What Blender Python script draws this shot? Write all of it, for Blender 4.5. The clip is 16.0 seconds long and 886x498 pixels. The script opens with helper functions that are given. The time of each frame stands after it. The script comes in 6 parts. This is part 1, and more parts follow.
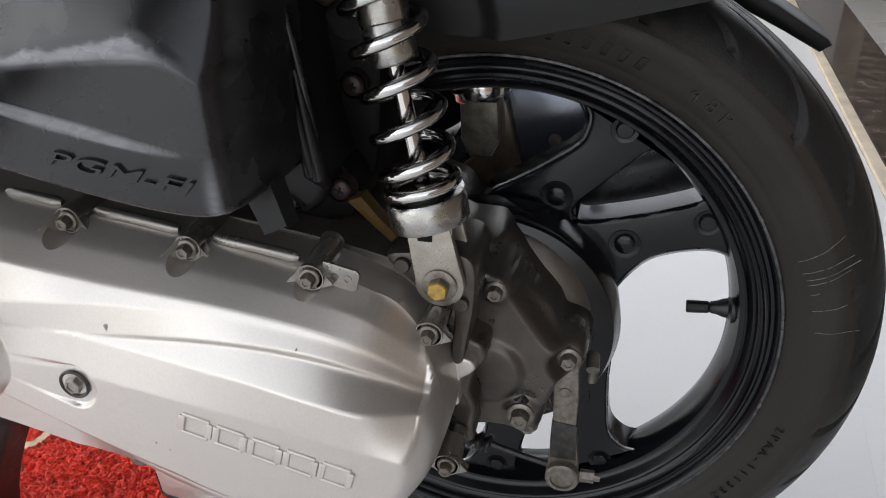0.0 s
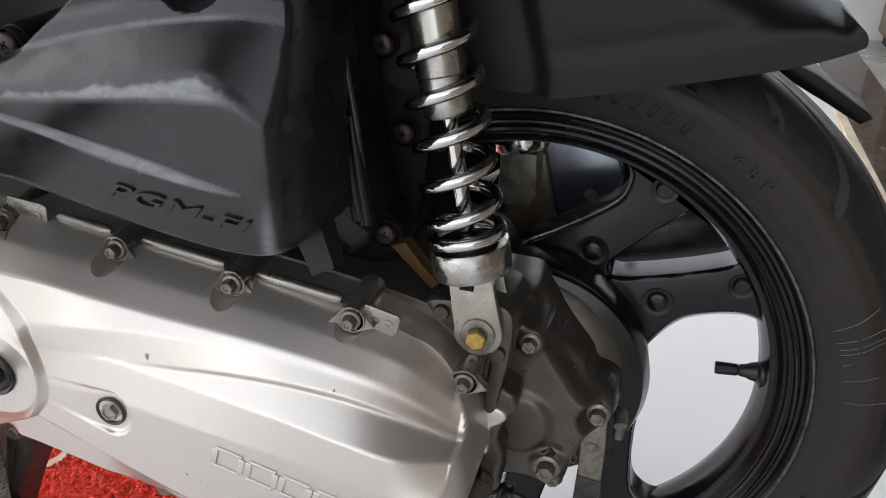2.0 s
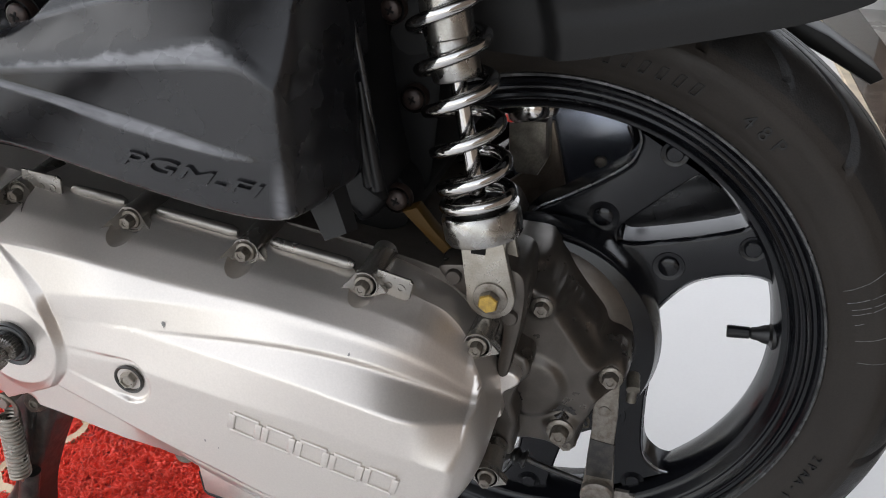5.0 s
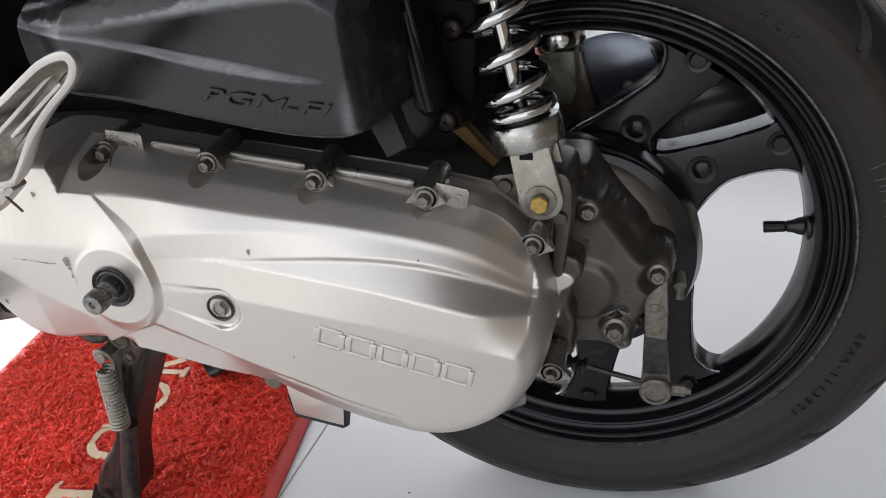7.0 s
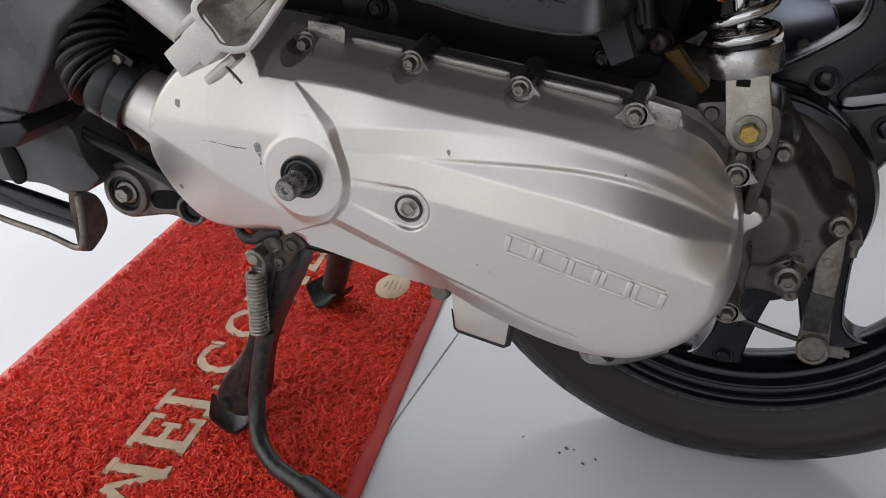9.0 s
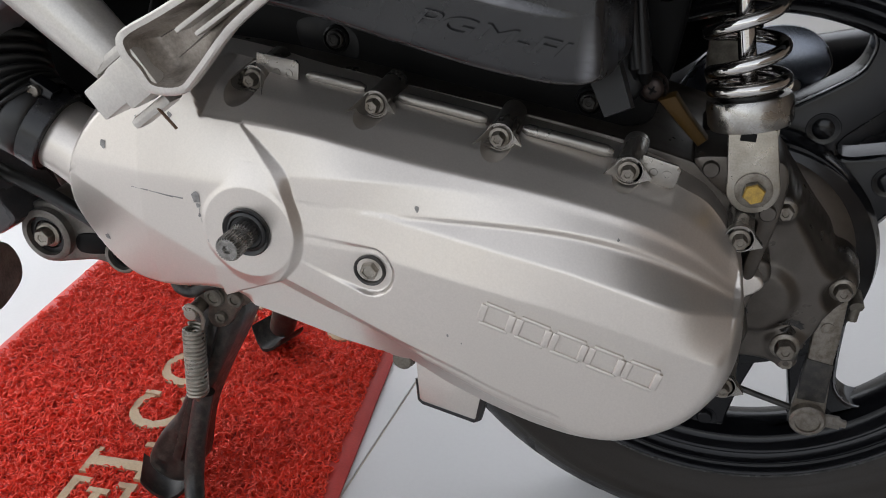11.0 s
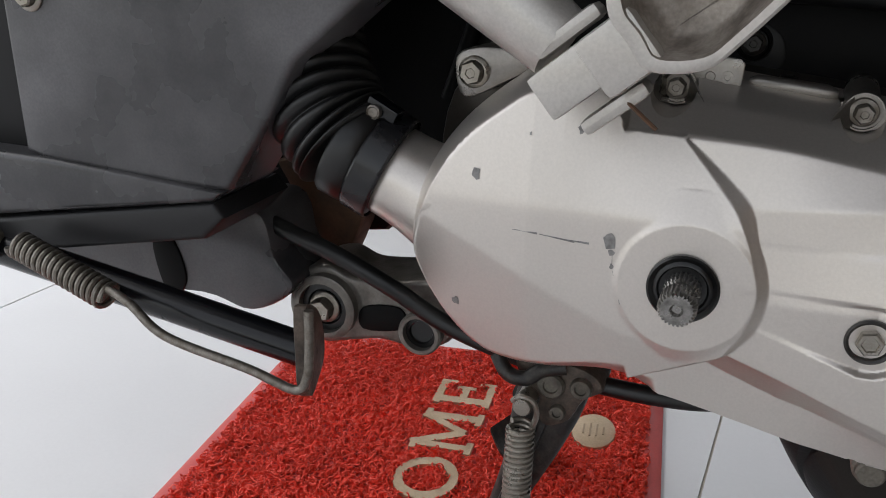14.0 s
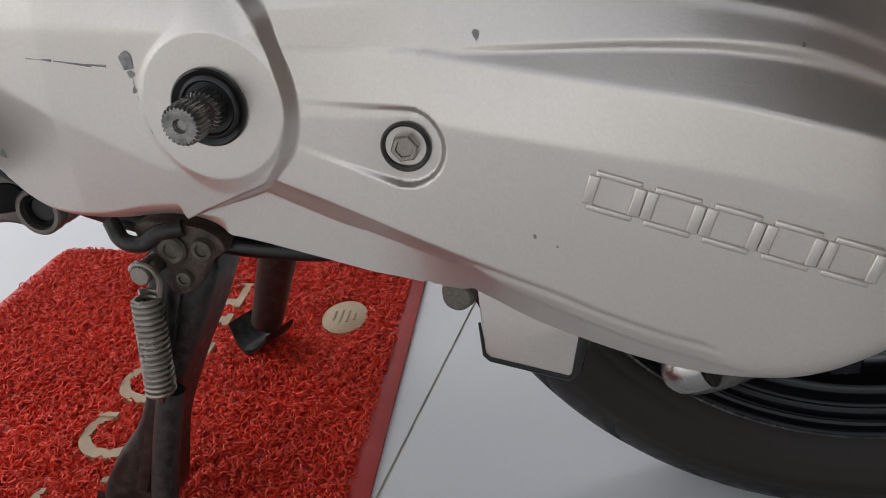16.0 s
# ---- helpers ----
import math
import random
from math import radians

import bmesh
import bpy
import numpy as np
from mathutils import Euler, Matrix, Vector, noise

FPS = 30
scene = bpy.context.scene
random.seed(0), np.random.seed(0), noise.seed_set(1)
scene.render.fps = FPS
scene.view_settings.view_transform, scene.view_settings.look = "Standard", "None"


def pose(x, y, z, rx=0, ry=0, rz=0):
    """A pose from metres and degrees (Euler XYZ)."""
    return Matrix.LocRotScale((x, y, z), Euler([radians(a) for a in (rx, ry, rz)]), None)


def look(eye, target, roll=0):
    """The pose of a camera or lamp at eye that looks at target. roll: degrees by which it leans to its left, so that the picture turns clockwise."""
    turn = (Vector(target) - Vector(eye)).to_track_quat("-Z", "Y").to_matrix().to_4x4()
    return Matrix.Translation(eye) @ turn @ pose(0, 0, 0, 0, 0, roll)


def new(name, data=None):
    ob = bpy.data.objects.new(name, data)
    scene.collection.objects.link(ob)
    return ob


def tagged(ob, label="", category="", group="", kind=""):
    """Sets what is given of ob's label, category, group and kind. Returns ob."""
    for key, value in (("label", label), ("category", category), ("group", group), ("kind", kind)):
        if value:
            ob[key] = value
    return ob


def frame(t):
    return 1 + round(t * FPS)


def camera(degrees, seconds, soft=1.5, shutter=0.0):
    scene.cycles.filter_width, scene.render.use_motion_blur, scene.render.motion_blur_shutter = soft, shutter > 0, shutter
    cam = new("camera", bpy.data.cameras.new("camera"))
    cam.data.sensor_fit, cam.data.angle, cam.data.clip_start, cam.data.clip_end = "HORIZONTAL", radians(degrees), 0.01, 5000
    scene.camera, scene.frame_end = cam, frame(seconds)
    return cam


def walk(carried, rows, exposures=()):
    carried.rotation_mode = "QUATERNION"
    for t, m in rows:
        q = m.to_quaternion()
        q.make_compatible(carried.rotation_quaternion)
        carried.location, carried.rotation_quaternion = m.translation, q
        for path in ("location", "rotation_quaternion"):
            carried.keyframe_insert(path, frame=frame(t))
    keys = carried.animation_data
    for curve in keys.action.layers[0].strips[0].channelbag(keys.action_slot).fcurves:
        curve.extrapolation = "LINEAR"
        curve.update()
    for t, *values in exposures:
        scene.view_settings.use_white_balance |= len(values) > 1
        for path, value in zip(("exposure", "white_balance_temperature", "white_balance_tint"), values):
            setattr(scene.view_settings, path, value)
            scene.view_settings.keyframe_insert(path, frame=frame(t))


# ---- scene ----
import functools
import itertools

cam = camera(54.7, 16.0, soft=1.0)
# seconds, eye in metres, turn in degrees; x runs along the scooter to its rear, y away from the eye
PATH = [
    (0, 0.0800, -0.4953, 0.5848, 61.06, 0.28, 13.16),
    (0.5, 0.0780, -0.5158, 0.6015, 62.76, -0.33, 13.77),
    (1, 0.0540, -0.5119, 0.5989, 63.36, -1.92, 14.75),
    (1.5, 0.0565, -0.4999, 0.5910, 63.48, -2.52, 15.21),
    (2, 0.0631, -0.5026, 0.5928, 63.56, -2.40, 15.24),
    (2.5, 0.0651, -0.4964, 0.5866, 63.53, -2.04, 15.34),
    (3, 0.0636, -0.4900, 0.5842, 63.07, -1.70, 15.28),
    (3.5, 0.0626, -0.4869, 0.5813, 62.26, -1.37, 15.26),
    (3.7, 0.0600, -0.4897, 0.5857, 61.75, -1.35, 15.18),
    (5.8, 0.0689, -0.5131, 0.5847, 62.72, -0.72, 15.86),
    (6, 0.0726, -0.5130, 0.5826, 62.62, -0.03, 15.58),
    (6.5, 0.1033, -0.5441, 0.5908, 62.24, 2.89, 14.20),
    (7, 0.0651, -0.5747, 0.5610, 62.25, 4.58, 14.62),
    (7.5, 0.0156, -0.5948, 0.5420, 62.01, 4.18, 17.47),
    (8, -0.0273, -0.5868, 0.5215, 62.04, 1.17, 18.90),
    (8.5, -0.0435, -0.6069, 0.5129, 61.86, -0.09, 19.16),
    (9, -0.0304, -0.6240, 0.5171, 62.20, -0.08, 18.82),
    (9.2, -0.0246, -0.6156, 0.5161, 61.91, -0.22, 18.44),
    (11.3, -0.0686, -0.5566, 0.5158, 63.15, -2.25, 16.05),
    (11.5, -0.0729, -0.5557, 0.5143, 63.38, -2.39, 16.61),
    (12, -0.0935, -0.5529, 0.4916, 63.77, -1.88, 18.48),
    (12.5, -0.0989, -0.5513, 0.4746, 63.79, -1.30, 19.62),
    (13, -0.1463, -0.5578, 0.4694, 64.74, -1.14, 20.27),
    (13.5, -0.2053, -0.5431, 0.4626, 68.07, -0.55, 20.87),
    (14, -0.2551, -0.5077, 0.4359, 69.94, -0.25, 20.76),
    (14.5, -0.2327, -0.4875, 0.4248, 70.10, -0.35, 20.29),
    (15, -0.1910, -0.4638, 0.4096, 69.74, -1.91, 15.65),
    (15.5, -0.1531, -0.4577, 0.3946, 65.15, -0.82, 13.26),
    (16, -0.1310, -0.4520, 0.3850, 64.99, 1.60, 12.02),
]
# quick turns between: seconds, eye, target, roll
TURNS = [
    (6.8, (0.075, -0.569, 0.573), (-0.411, 1.142, -0.341), -4.2),
    (7.2, (0.041, -0.581, 0.551), (-0.500, 1.105, -0.378), -5.5),
    (7.7, (-0.002, -0.598, 0.528), (-0.597, 1.076, -0.391), -3.4),
    (13.2, (-0.167, -0.553, 0.464), (-0.802, 1.153, -0.364), 0.9),
    (14.2, (-0.258, -0.495, 0.428), (-0.923, 1.257, -0.270), 0.0),
    (14.7, (-0.209, -0.480, 0.422), (-0.814, 1.299, -0.264), 0.8),
    (15.2, (-0.178, -0.463, 0.405), (-0.609, 1.325, -0.382), 2.2),
]
walk(cam, sorted([(t, pose(*row)) for t, *row in PATH] + [(t, look(*row)) for t, *row in TURNS], key=lambda row: row[0]),
     exposures=[(0, 0.74), (1, 0.80), (3.5, 0.82), (6, 0.76), (7.5, 0.38), (8, 0.20), (9, 0.20), (11.5, 0.27), (12.5, 0.10), (14, -0.08), (15, -0.12), (16, -0.20)])

# ---- light ----
world = bpy.data.worlds.new("sky")
scene.world = world
world.use_nodes = True
wt = world.node_tree
sky = wt.nodes.new("ShaderNodeTexSky")
sky.sky_type = "NISHITA"
sky.sun_disc = False
sky.sun_elevation = radians(53)
sky.sun_rotation = radians(-68)
sky.dust_density = 1.5
pale = wt.nodes.new("ShaderNodeHueSaturation")      # thin cloud takes most of the blue out of the sky
pale.inputs["Saturation"].default_value = 0.22
wt.links.new(sky.outputs[0], pale.inputs["Color"])
wt.links.new(pale.outputs[0], wt.nodes["Background"].inputs[0])
wt.nodes["Background"].inputs[1].default_value = 0.29

sun = new("sun", bpy.data.lights.new("sun", "SUN"))
sun.data.energy = 0.16
sun.data.angle = radians(50)
sun.data.color = (1.0, 0.95, 0.88)
sun.matrix_world = look((-3.0, -0.6, 3.0), (0, 0, 0))
scene.view_settings.exposure = 0.35


# ---- materials ----
def material(name, colour, rough=0.5, metal=0.0, grain=0.0, grain_size=0.002, stain=0.0, stain_size=0.05,
             bump=0.0, second=None, rough_var=0.0, coat=0.0, spec=0.5, per_piece=0.0, streak=None):
    """A surface with fine grain, larger stains, relief and uneven gloss, all sized in metres."""
    m = bpy.data.materials.new(name)
    m.use_nodes = True
    nt = m.node_tree
    b = nt.nodes["Principled BSDF"]
    b.inputs["Roughness"].default_value = rough
    b.inputs["Metallic"].default_value = metal
    b.inputs["Specular IOR Level"].default_value = spec
    b.inputs["Coat Weight"].default_value = coat
    b.inputs["Coat Roughness"].default_value = 0.08
    tc = nt.nodes.new("ShaderNodeTexCoord")
    co = tc.outputs["Object"]
    if streak:
        mp = nt.nodes.new("ShaderNodeMapping")
        mp.inputs["Scale"].default_value = streak
        nt.links.new(co, mp.inputs[0])
        co = mp.outputs[0]

    def noise_at(size, detail=3.0):
        n = nt.nodes.new("ShaderNodeTexNoise")
        n.inputs["Scale"].default_value = 1.0 / size
        n.inputs["Detail"].default_value = detail
        nt.links.new(co, n.inputs["Vector"])
        return n.outputs["Fac"]

    def ramp(fac, lo, hi, a, c):
        r = nt.nodes.new("ShaderNodeMapRange")
        r.inputs["From Min"].default_value, r.inputs["From Max"].default_value = lo, hi
        r.inputs["To Min"].default_value, r.inputs["To Max"].default_value = a, c
        nt.links.new(fac, r.inputs[0])
        return r.outputs[0]

    def mix(fac, a, c, kind="MIX"):
        x = nt.nodes.new("ShaderNodeMix")
        x.data_type, x.blend_type = "RGBA", kind
        for sock, v in ((x.inputs[0], fac), (x.inputs[6], a), (x.inputs[7], c)):
            if hasattr(v, "node"):
                nt.links.new(v, sock)
            elif isinstance(v, (int, float)):
                sock.default_value = v
            else:
                sock.default_value = (*v, 1)
        return x.outputs[2]

    big = noise_at(stain_size, 5.0)
    fine = noise_at(grain_size, 2.0)
    second = second or tuple(c * 0.45 for c in colour)
    col = mix(ramp(big, 0.42, 0.72, 0.0, stain), colour, second)
    if grain:
        g = ramp(fine, 0.3, 0.7, 1 - grain, 1 + grain)
        comb = nt.nodes.new("ShaderNodeCombineColor")
        for k in range(3):
            nt.links.new(g, comb.inputs[k])
        col = mix(1.0, col, comb.outputs[0], "MULTIPLY")
    if per_piece:
        oi = nt.nodes.new("ShaderNodeObjectInfo")
        g = ramp(oi.outputs["Random"], 0, 1, 1 - per_piece, 1 + per_piece)
        comb = nt.nodes.new("ShaderNodeCombineColor")
        for k in range(3):
            nt.links.new(g, comb.inputs[k])
        col = mix(1.0, col, comb.outputs[0], "MULTIPLY")
    nt.links.new(col, b.inputs["Base Color"])
    if rough_var:
        nt.links.new(ramp(big, 0.35, 0.7, rough - rough_var, rough + rough_var), b.inputs["Roughness"])
    if bump:
        bn = nt.nodes.new("ShaderNodeBump")
        bn.inputs["Strength"].default_value = 1.0
        bn.inputs["Distance"].default_value = bump
        nt.links.new(fine, bn.inputs["Height"])
        nt.links.new(bn.outputs[0], b.inputs["Normal"])
    return m


SILVER = material("silver_paint", (0.655, 0.608, 0.562), 0.34, 0.79, 0.03, 0.0012, 0.18, 0.07, 0.00004, (0.53, 0.51, 0.485), 0.04)
BARE_SILVER = material("silver_casting", (0.30, 0.283, 0.26), 0.31, 0.85, 0.06, 0.0015, 0.5, 0.03, 0.0001, (0.22, 0.20, 0.18), 0.08)
CAST_GREY = material("dull_cast_aluminium", (0.098, 0.087, 0.076), 0.34, 0.7, 0.05, 0.0012, 0.6, 0.018, 0.00003, (0.052, 0.044, 0.037), 0.07)
BLACK_PLASTIC = material("black_plastic", (0.007, 0.007, 0.008), 0.27, 0.0, 0.12, 0.0010, 0.6, 0.03, 0.00002, (0.019, 0.019, 0.022), 0.07, 0.0, 0.5)
GUARD_PLASTIC = material("dull_black_plastic", (0.008, 0.0078, 0.0078), 0.44, 0.0, 0.10, 0.0010, 0.5, 0.10, 0.00004, (0.013, 0.0125, 0.0125), 0.06, 0.0, 0.21)
DARK_PLASTIC = material("rough_black_plastic", (0.0055, 0.0055, 0.006), 0.42, 0.0, 0.1, 0.001, 0.5, 0.08, 0.00004, (0.010, 0.010, 0.010), 0.08, 0.0, 0.30)
SCUFFED = material("scuffed_plastic_edge", (0.165, 0.165, 0.175), 0.30, 0.0, 0.20, 0.0012, 0.85, 0.010, 0.00006, (0.045, 0.045, 0.047), 0.08, 0.0, 0.5, 0.0, (0.35, 1.0, 1.0))
# pale clouds put weathering and the panel's sheen into the colour
GREY_PLASTIC = material("weathered_sheen_plastic", (0.036, 0.035, 0.037), 0.30, 0.0, 0.12, 0.0012, 0.9, 0.085, 0.00003, (0.150, 0.146, 0.152), 0.08, 0.0, 0.6)
UNDER_PLASTIC = material("dark_grey_plastic", (0.018, 0.018, 0.019), 0.45, 0.0, 0.1, 0.0012, 0.6, 0.05, 0.00003, (0.030, 0.030, 0.031), 0.08, 0.0, 0.35)
BLACK_PAINT = material("satin_black_paint", (0.0045, 0.0048, 0.0062), 0.22, 0.0, 0.05, 0.001, 0.3, 0.05, 0.0, (0.008, 0.0085, 0.010), 0.06, 0.0, 0.36)
WORN_EDGE = material("worn_bare_lip", (0.10, 0.10, 0.10), 0.35, 0.6, 0.2, 0.002, 0.9, 0.012, 0.0, (0.01, 0.01, 0.01), 0.1)
RUBBER = material("tyre_rubber", (0.0245, 0.0208, 0.0178), 0.52, 0.0, 0.10, 0.0012, 0.8, 0.05, 0.00012, (0.032, 0.0275, 0.0238), 0.1, 0.0, 0.24)
TREAD = material("worn_tread_rubber", (0.010, 0.010, 0.0105), 0.42, 0.0, 0.30, 0.0012, 0.8, 0.010, 0.0002, (0.018, 0.0175, 0.017), 0.10, 0.0, 0.32)
SHAFT_STEEL = material("grey_machined_steel", (0.30, 0.29, 0.275), 0.34, 0.85, 0.12, 0.0008, 0.8, 0.004, 0.0001, (0.09, 0.085, 0.078), 0.1)
OIL = material("old_oil", (0.014, 0.012, 0.010), 0.30, 0.0, 0.2, 0.0015, 0.7, 0.006, 0.0, (0.035, 0.030, 0.026), 0.1)
LUG_GREY = material("dull_grey_lug", (0.20, 0.185, 0.165), 0.42, 0.6, 0.12, 0.0015, 0.8, 0.012, 0.0002, (0.10, 0.090, 0.078), 0.1)
SOFT_RUBBER = material("black_rubber", (0.005, 0.005, 0.005), 0.40, 0.0, 0.05, 0.001, 0.4, 0.04, 0.0, (0.012, 0.012, 0.012), 0.1)
CHROME = material("chrome_plating", (0.58, 0.57, 0.56), 0.13, 1.0, 0.03, 0.0008, 0.5, 0.02, 0.0, (0.45, 0.43, 0.40), 0.06)
DULL_CHROME = material("dull_chrome", (0.42, 0.41, 0.39), 0.30, 1.0, 0.08, 0.001, 0.7, 0.015, 0.00005, (0.20, 0.185, 0.16), 0.1)
STEEL = material("zinc_steel", (0.34, 0.315, 0.275), 0.36, 0.9, 0.1, 0.001, 0.45, 0.009, 0.00005, (0.22, 0.195, 0.155), 0.12)
BOLT_STEEL = material("dull_bolt_steel", (0.22, 0.20, 0.175), 0.42, 0.75, 0.12, 0.0008, 0.9, 0.004, 0.0001, (0.13, 0.11, 0.085), 0.1)
YELLOW = material("yellow_marker_paint", (0.46, 0.30, 0.06), 0.5, 0.2, 0.15, 0.0006, 1.0, 0.0035, 0.0001, (0.25, 0.16, 0.05), 0.1)
BRONZE = material("bronze_tinted_bracket", (0.055, 0.030, 0.007), 0.50, 0.2, 0.1, 0.001, 0.7, 0.02, 0.0, (0.022, 0.013, 0.006), 0.05, 0.0, 0.15)
BLACK_STEEL = material("dusty_black_steel", (0.020, 0.019, 0.018), 0.42, 0.2, 0.25, 0.0012, 0.7, 0.006, 0.0001, (0.075, 0.066, 0.056), 0.12)
DIRTY_STEEL = material("grimy_steel", (0.16, 0.145, 0.12), 0.5, 0.5, 0.2, 0.0015, 0.9, 0.012, 0.0002, (0.05, 0.044, 0.036), 0.1)
CHIPPED = material("chipped_grey_primer", (0.28, 0.272, 0.265), 0.5, 0.3, 0.15, 0.0015, 0.7, 0.004, 0.0001, (0.13, 0.125, 0.12), 0.1)
PEG_ALU = material("brushed_cast_alloy", (0.54, 0.515, 0.48), 0.36, 0.55, 0.06, 0.0012, 0.6, 0.03, 0.00008, (0.40, 0.37, 0.34), 0.08)
BROWN = material("rusty_brown_metal", (0.12, 0.06, 0.03), 0.6, 0.2, 0.1, 0.002, 0.8, 0.02, 0.0001, (0.05, 0.03, 0.02), 0.1)
MUFFLER = material("gloss_black_shield", (0.008, 0.0088, 0.011), 0.26, 0.1, 0.03, 0.002, 0.4, 0.05, 0.0, (0.014, 0.015, 0.019), 0.05, 0.0, 0.62)
TILE = material("glossy_white_tile", (0.75, 0.748, 0.752), 0.16, 0.0, 0.01, 0.004, 0.35, 0.20, 0.0, (0.68, 0.678, 0.685), 0.05, 0.0)
GROUT = material("beige_grout", (0.55, 0.50, 0.42), 0.85, 0.0, 0.15, 0.002, 0.6, 0.05, 0.0002)
MAT_RED = material("red_vinyl_coil", (0.95, 0.070, 0.032), 0.55, 0.0, 0.14, 0.003, 0.40, 0.09, 0.0, (0.55, 0.032, 0.016), 0.1)
MAT_EDGE = material("red_vinyl_border", (0.62, 0.040, 0.03), 0.5, 0.0, 0.06, 0.002, 0.4, 0.06, 0.0001, (0.36, 0.03, 0.03), 0.1)
MAT_LETTER = material("beige_vinyl", (0.56, 0.42, 0.26), 0.5, 0.0, 0.08, 0.0015, 0.7, 0.03, 0.0002, (0.42, 0.28, 0.17), 0.1)
DARK_PRINT = material("faint_print", (0.40, 0.29, 0.18), 0.6)
MARBLE = material("dark_brown_marble", (0.030, 0.022, 0.018), 0.10, 0.0, 0.3, 0.006, 1.0, 0.035, 0.0, (0.13, 0.10, 0.085), 0.04)
CREAM = material("cream_edge_strip", (0.66, 0.56, 0.42), 0.5, 0.0, 0.05, 0.004, 0.5, 0.06)
WALL_PAINT = material("white_wall_paint", (0.72, 0.71, 0.69), 0.75, 0.0, 0.03, 0.003, 0.3, 0.4, 0.0001)
# near-black and hardly reflecting: deep shade put into the colour
DEPTH_SHADE = material("depth_shade_black", (0.0035, 0.0035, 0.0036), 0.5, 0.0, 0.1, 0.002, 0.5, 0.05, 0.0, (0.006, 0.006, 0.006), 0.0, 0.0, 0.14)


def scraped(name, base, pale, size):
    """A copy of a surface that turns pale and dull where the mesh's own value for scrapes and painted sheen is high,
    broken up by fine streaks.
    """
    m = base.copy()
    m.name = name
    nt = m.node_tree
    b = nt.nodes["Principled BSDF"]
    old = b.inputs["Base Color"].links[0].from_socket
    at = nt.nodes.new("ShaderNodeAttribute")
    at.attribute_name = "wear_sheen"
    tc = nt.nodes.new("ShaderNodeTexCoord")
    mp = nt.nodes.new("ShaderNodeMapping")
    mp.inputs["Scale"].default_value = (0.3, 1.0, 1.0)
    nz = nt.nodes.new("ShaderNodeTexNoise")
    nz.inputs["Scale"].default_value = 1.0 / size
    nz.inputs["Detail"].default_value = 6.0
    nt.links.new(tc.outputs["Object"], mp.inputs[0])
    nt.links.new(mp.outputs[0], nz.inputs["Vector"])
    r = nt.nodes.new("ShaderNodeMapRange")
    r.inputs["From Min"].default_value, r.inputs["From Max"].default_value = 0.20, 0.55
    r.inputs["To Min"].default_value = 0.45
    nt.links.new(nz.outputs["Fac"], r.inputs[0])
    mul = nt.nodes.new("ShaderNodeMath")
    mul.operation = "MULTIPLY"
    nt.links.new(at.outputs["Fac"], mul.inputs[0])
    nt.links.new(r.outputs[0], mul.inputs[1])
    x = nt.nodes.new("ShaderNodeMix")
    x.data_type = "RGBA"
    x.inputs[7].default_value = (*pale, 1)
    nt.links.new(mul.outputs[0], x.inputs[0])
    nt.links.new(old, x.inputs[6])
    nt.links.new(x.outputs[2], b.inputs["Base Color"])
    return m


# the pale tone carries both scrapes and highlights of the box's edges
WORN_SHEEN_BOX = scraped("scraped_black_plastic", BLACK_PLASTIC, (0.20, 0.20, 0.212), 0.0050)


# ---- mesh helpers ----
def part(name, bm, mat, parent=None, label="", smooth=True, sharp=38):
    """Links a bmesh as one mesh object under a thing or a part."""
    bmesh.ops.recalc_face_normals(bm, faces=bm.faces)
    if smooth:
        for f in bm.faces:
            f.smooth = True
        lim = radians(sharp)
        for e in bm.edges:
            if len(e.link_faces) == 2 and e.calc_face_angle(0) > lim:
                e.smooth = False
    me = bpy.data.meshes.new(name)
    bm.to_mesh(me)
    bm.free()
    me.materials.append(mat)
    ob = new(name, me)
    if parent is not None:
        ob.parent = parent
    if label:
        ob["label"] = label
    return ob


def frame_on(axis):
    z = Vector(axis).normalized()
    return z.to_track_quat("Z", "Y").to_matrix()


def lathe(bm, profile, base, axis, seg=48, closed=False, start=0.0):
    """Turns (radius, along) pairs round an axis through base."""
    m = frame_on(axis)
    rings = []
    for r, a in profile:
        ring = []
        for k in range(seg):
            t = start + 2 * math.pi * k / seg
            ring.append(bm.verts.new(Vector(base) + m @ Vector((max(r, 1e-5) * math.cos(t), max(r, 1e-5) * math.sin(t), a))))
        rings.append(ring)
    n = len(rings)
    for i in range(n if closed else n - 1):
        a, b = rings[i], rings[(i + 1) % n]
        for k in range(seg):
            bm.faces.new((a[k], a[(k + 1) % seg], b[(k + 1) % seg], b[k]))
    return bm


def catmull(pts, steps=8, closed=False):
    pts = [Vector(p) for p in pts]
    n, out = len(pts), []
    for i in range(n if closed else n - 1):
        p1, p2 = pts[i], pts[(i + 1) % n]
        p0 = pts[(i - 1) % n] if closed or i > 0 else p1 * 2 - p2
        p3 = pts[(i + 2) % n] if closed or i + 2 < n else p2 * 2 - p1
        for k in range(steps):
            t = k / steps
            out.append(0.5 * ((2 * p1) + (p2 - p0) * t + (2 * p0 - 5 * p1 + 4 * p2 - p3) * t * t + (3 * p1 - p0 - 3 * p2 + p3) * t ** 3))
    if not closed:
        out.append(pts[-1])
    return out


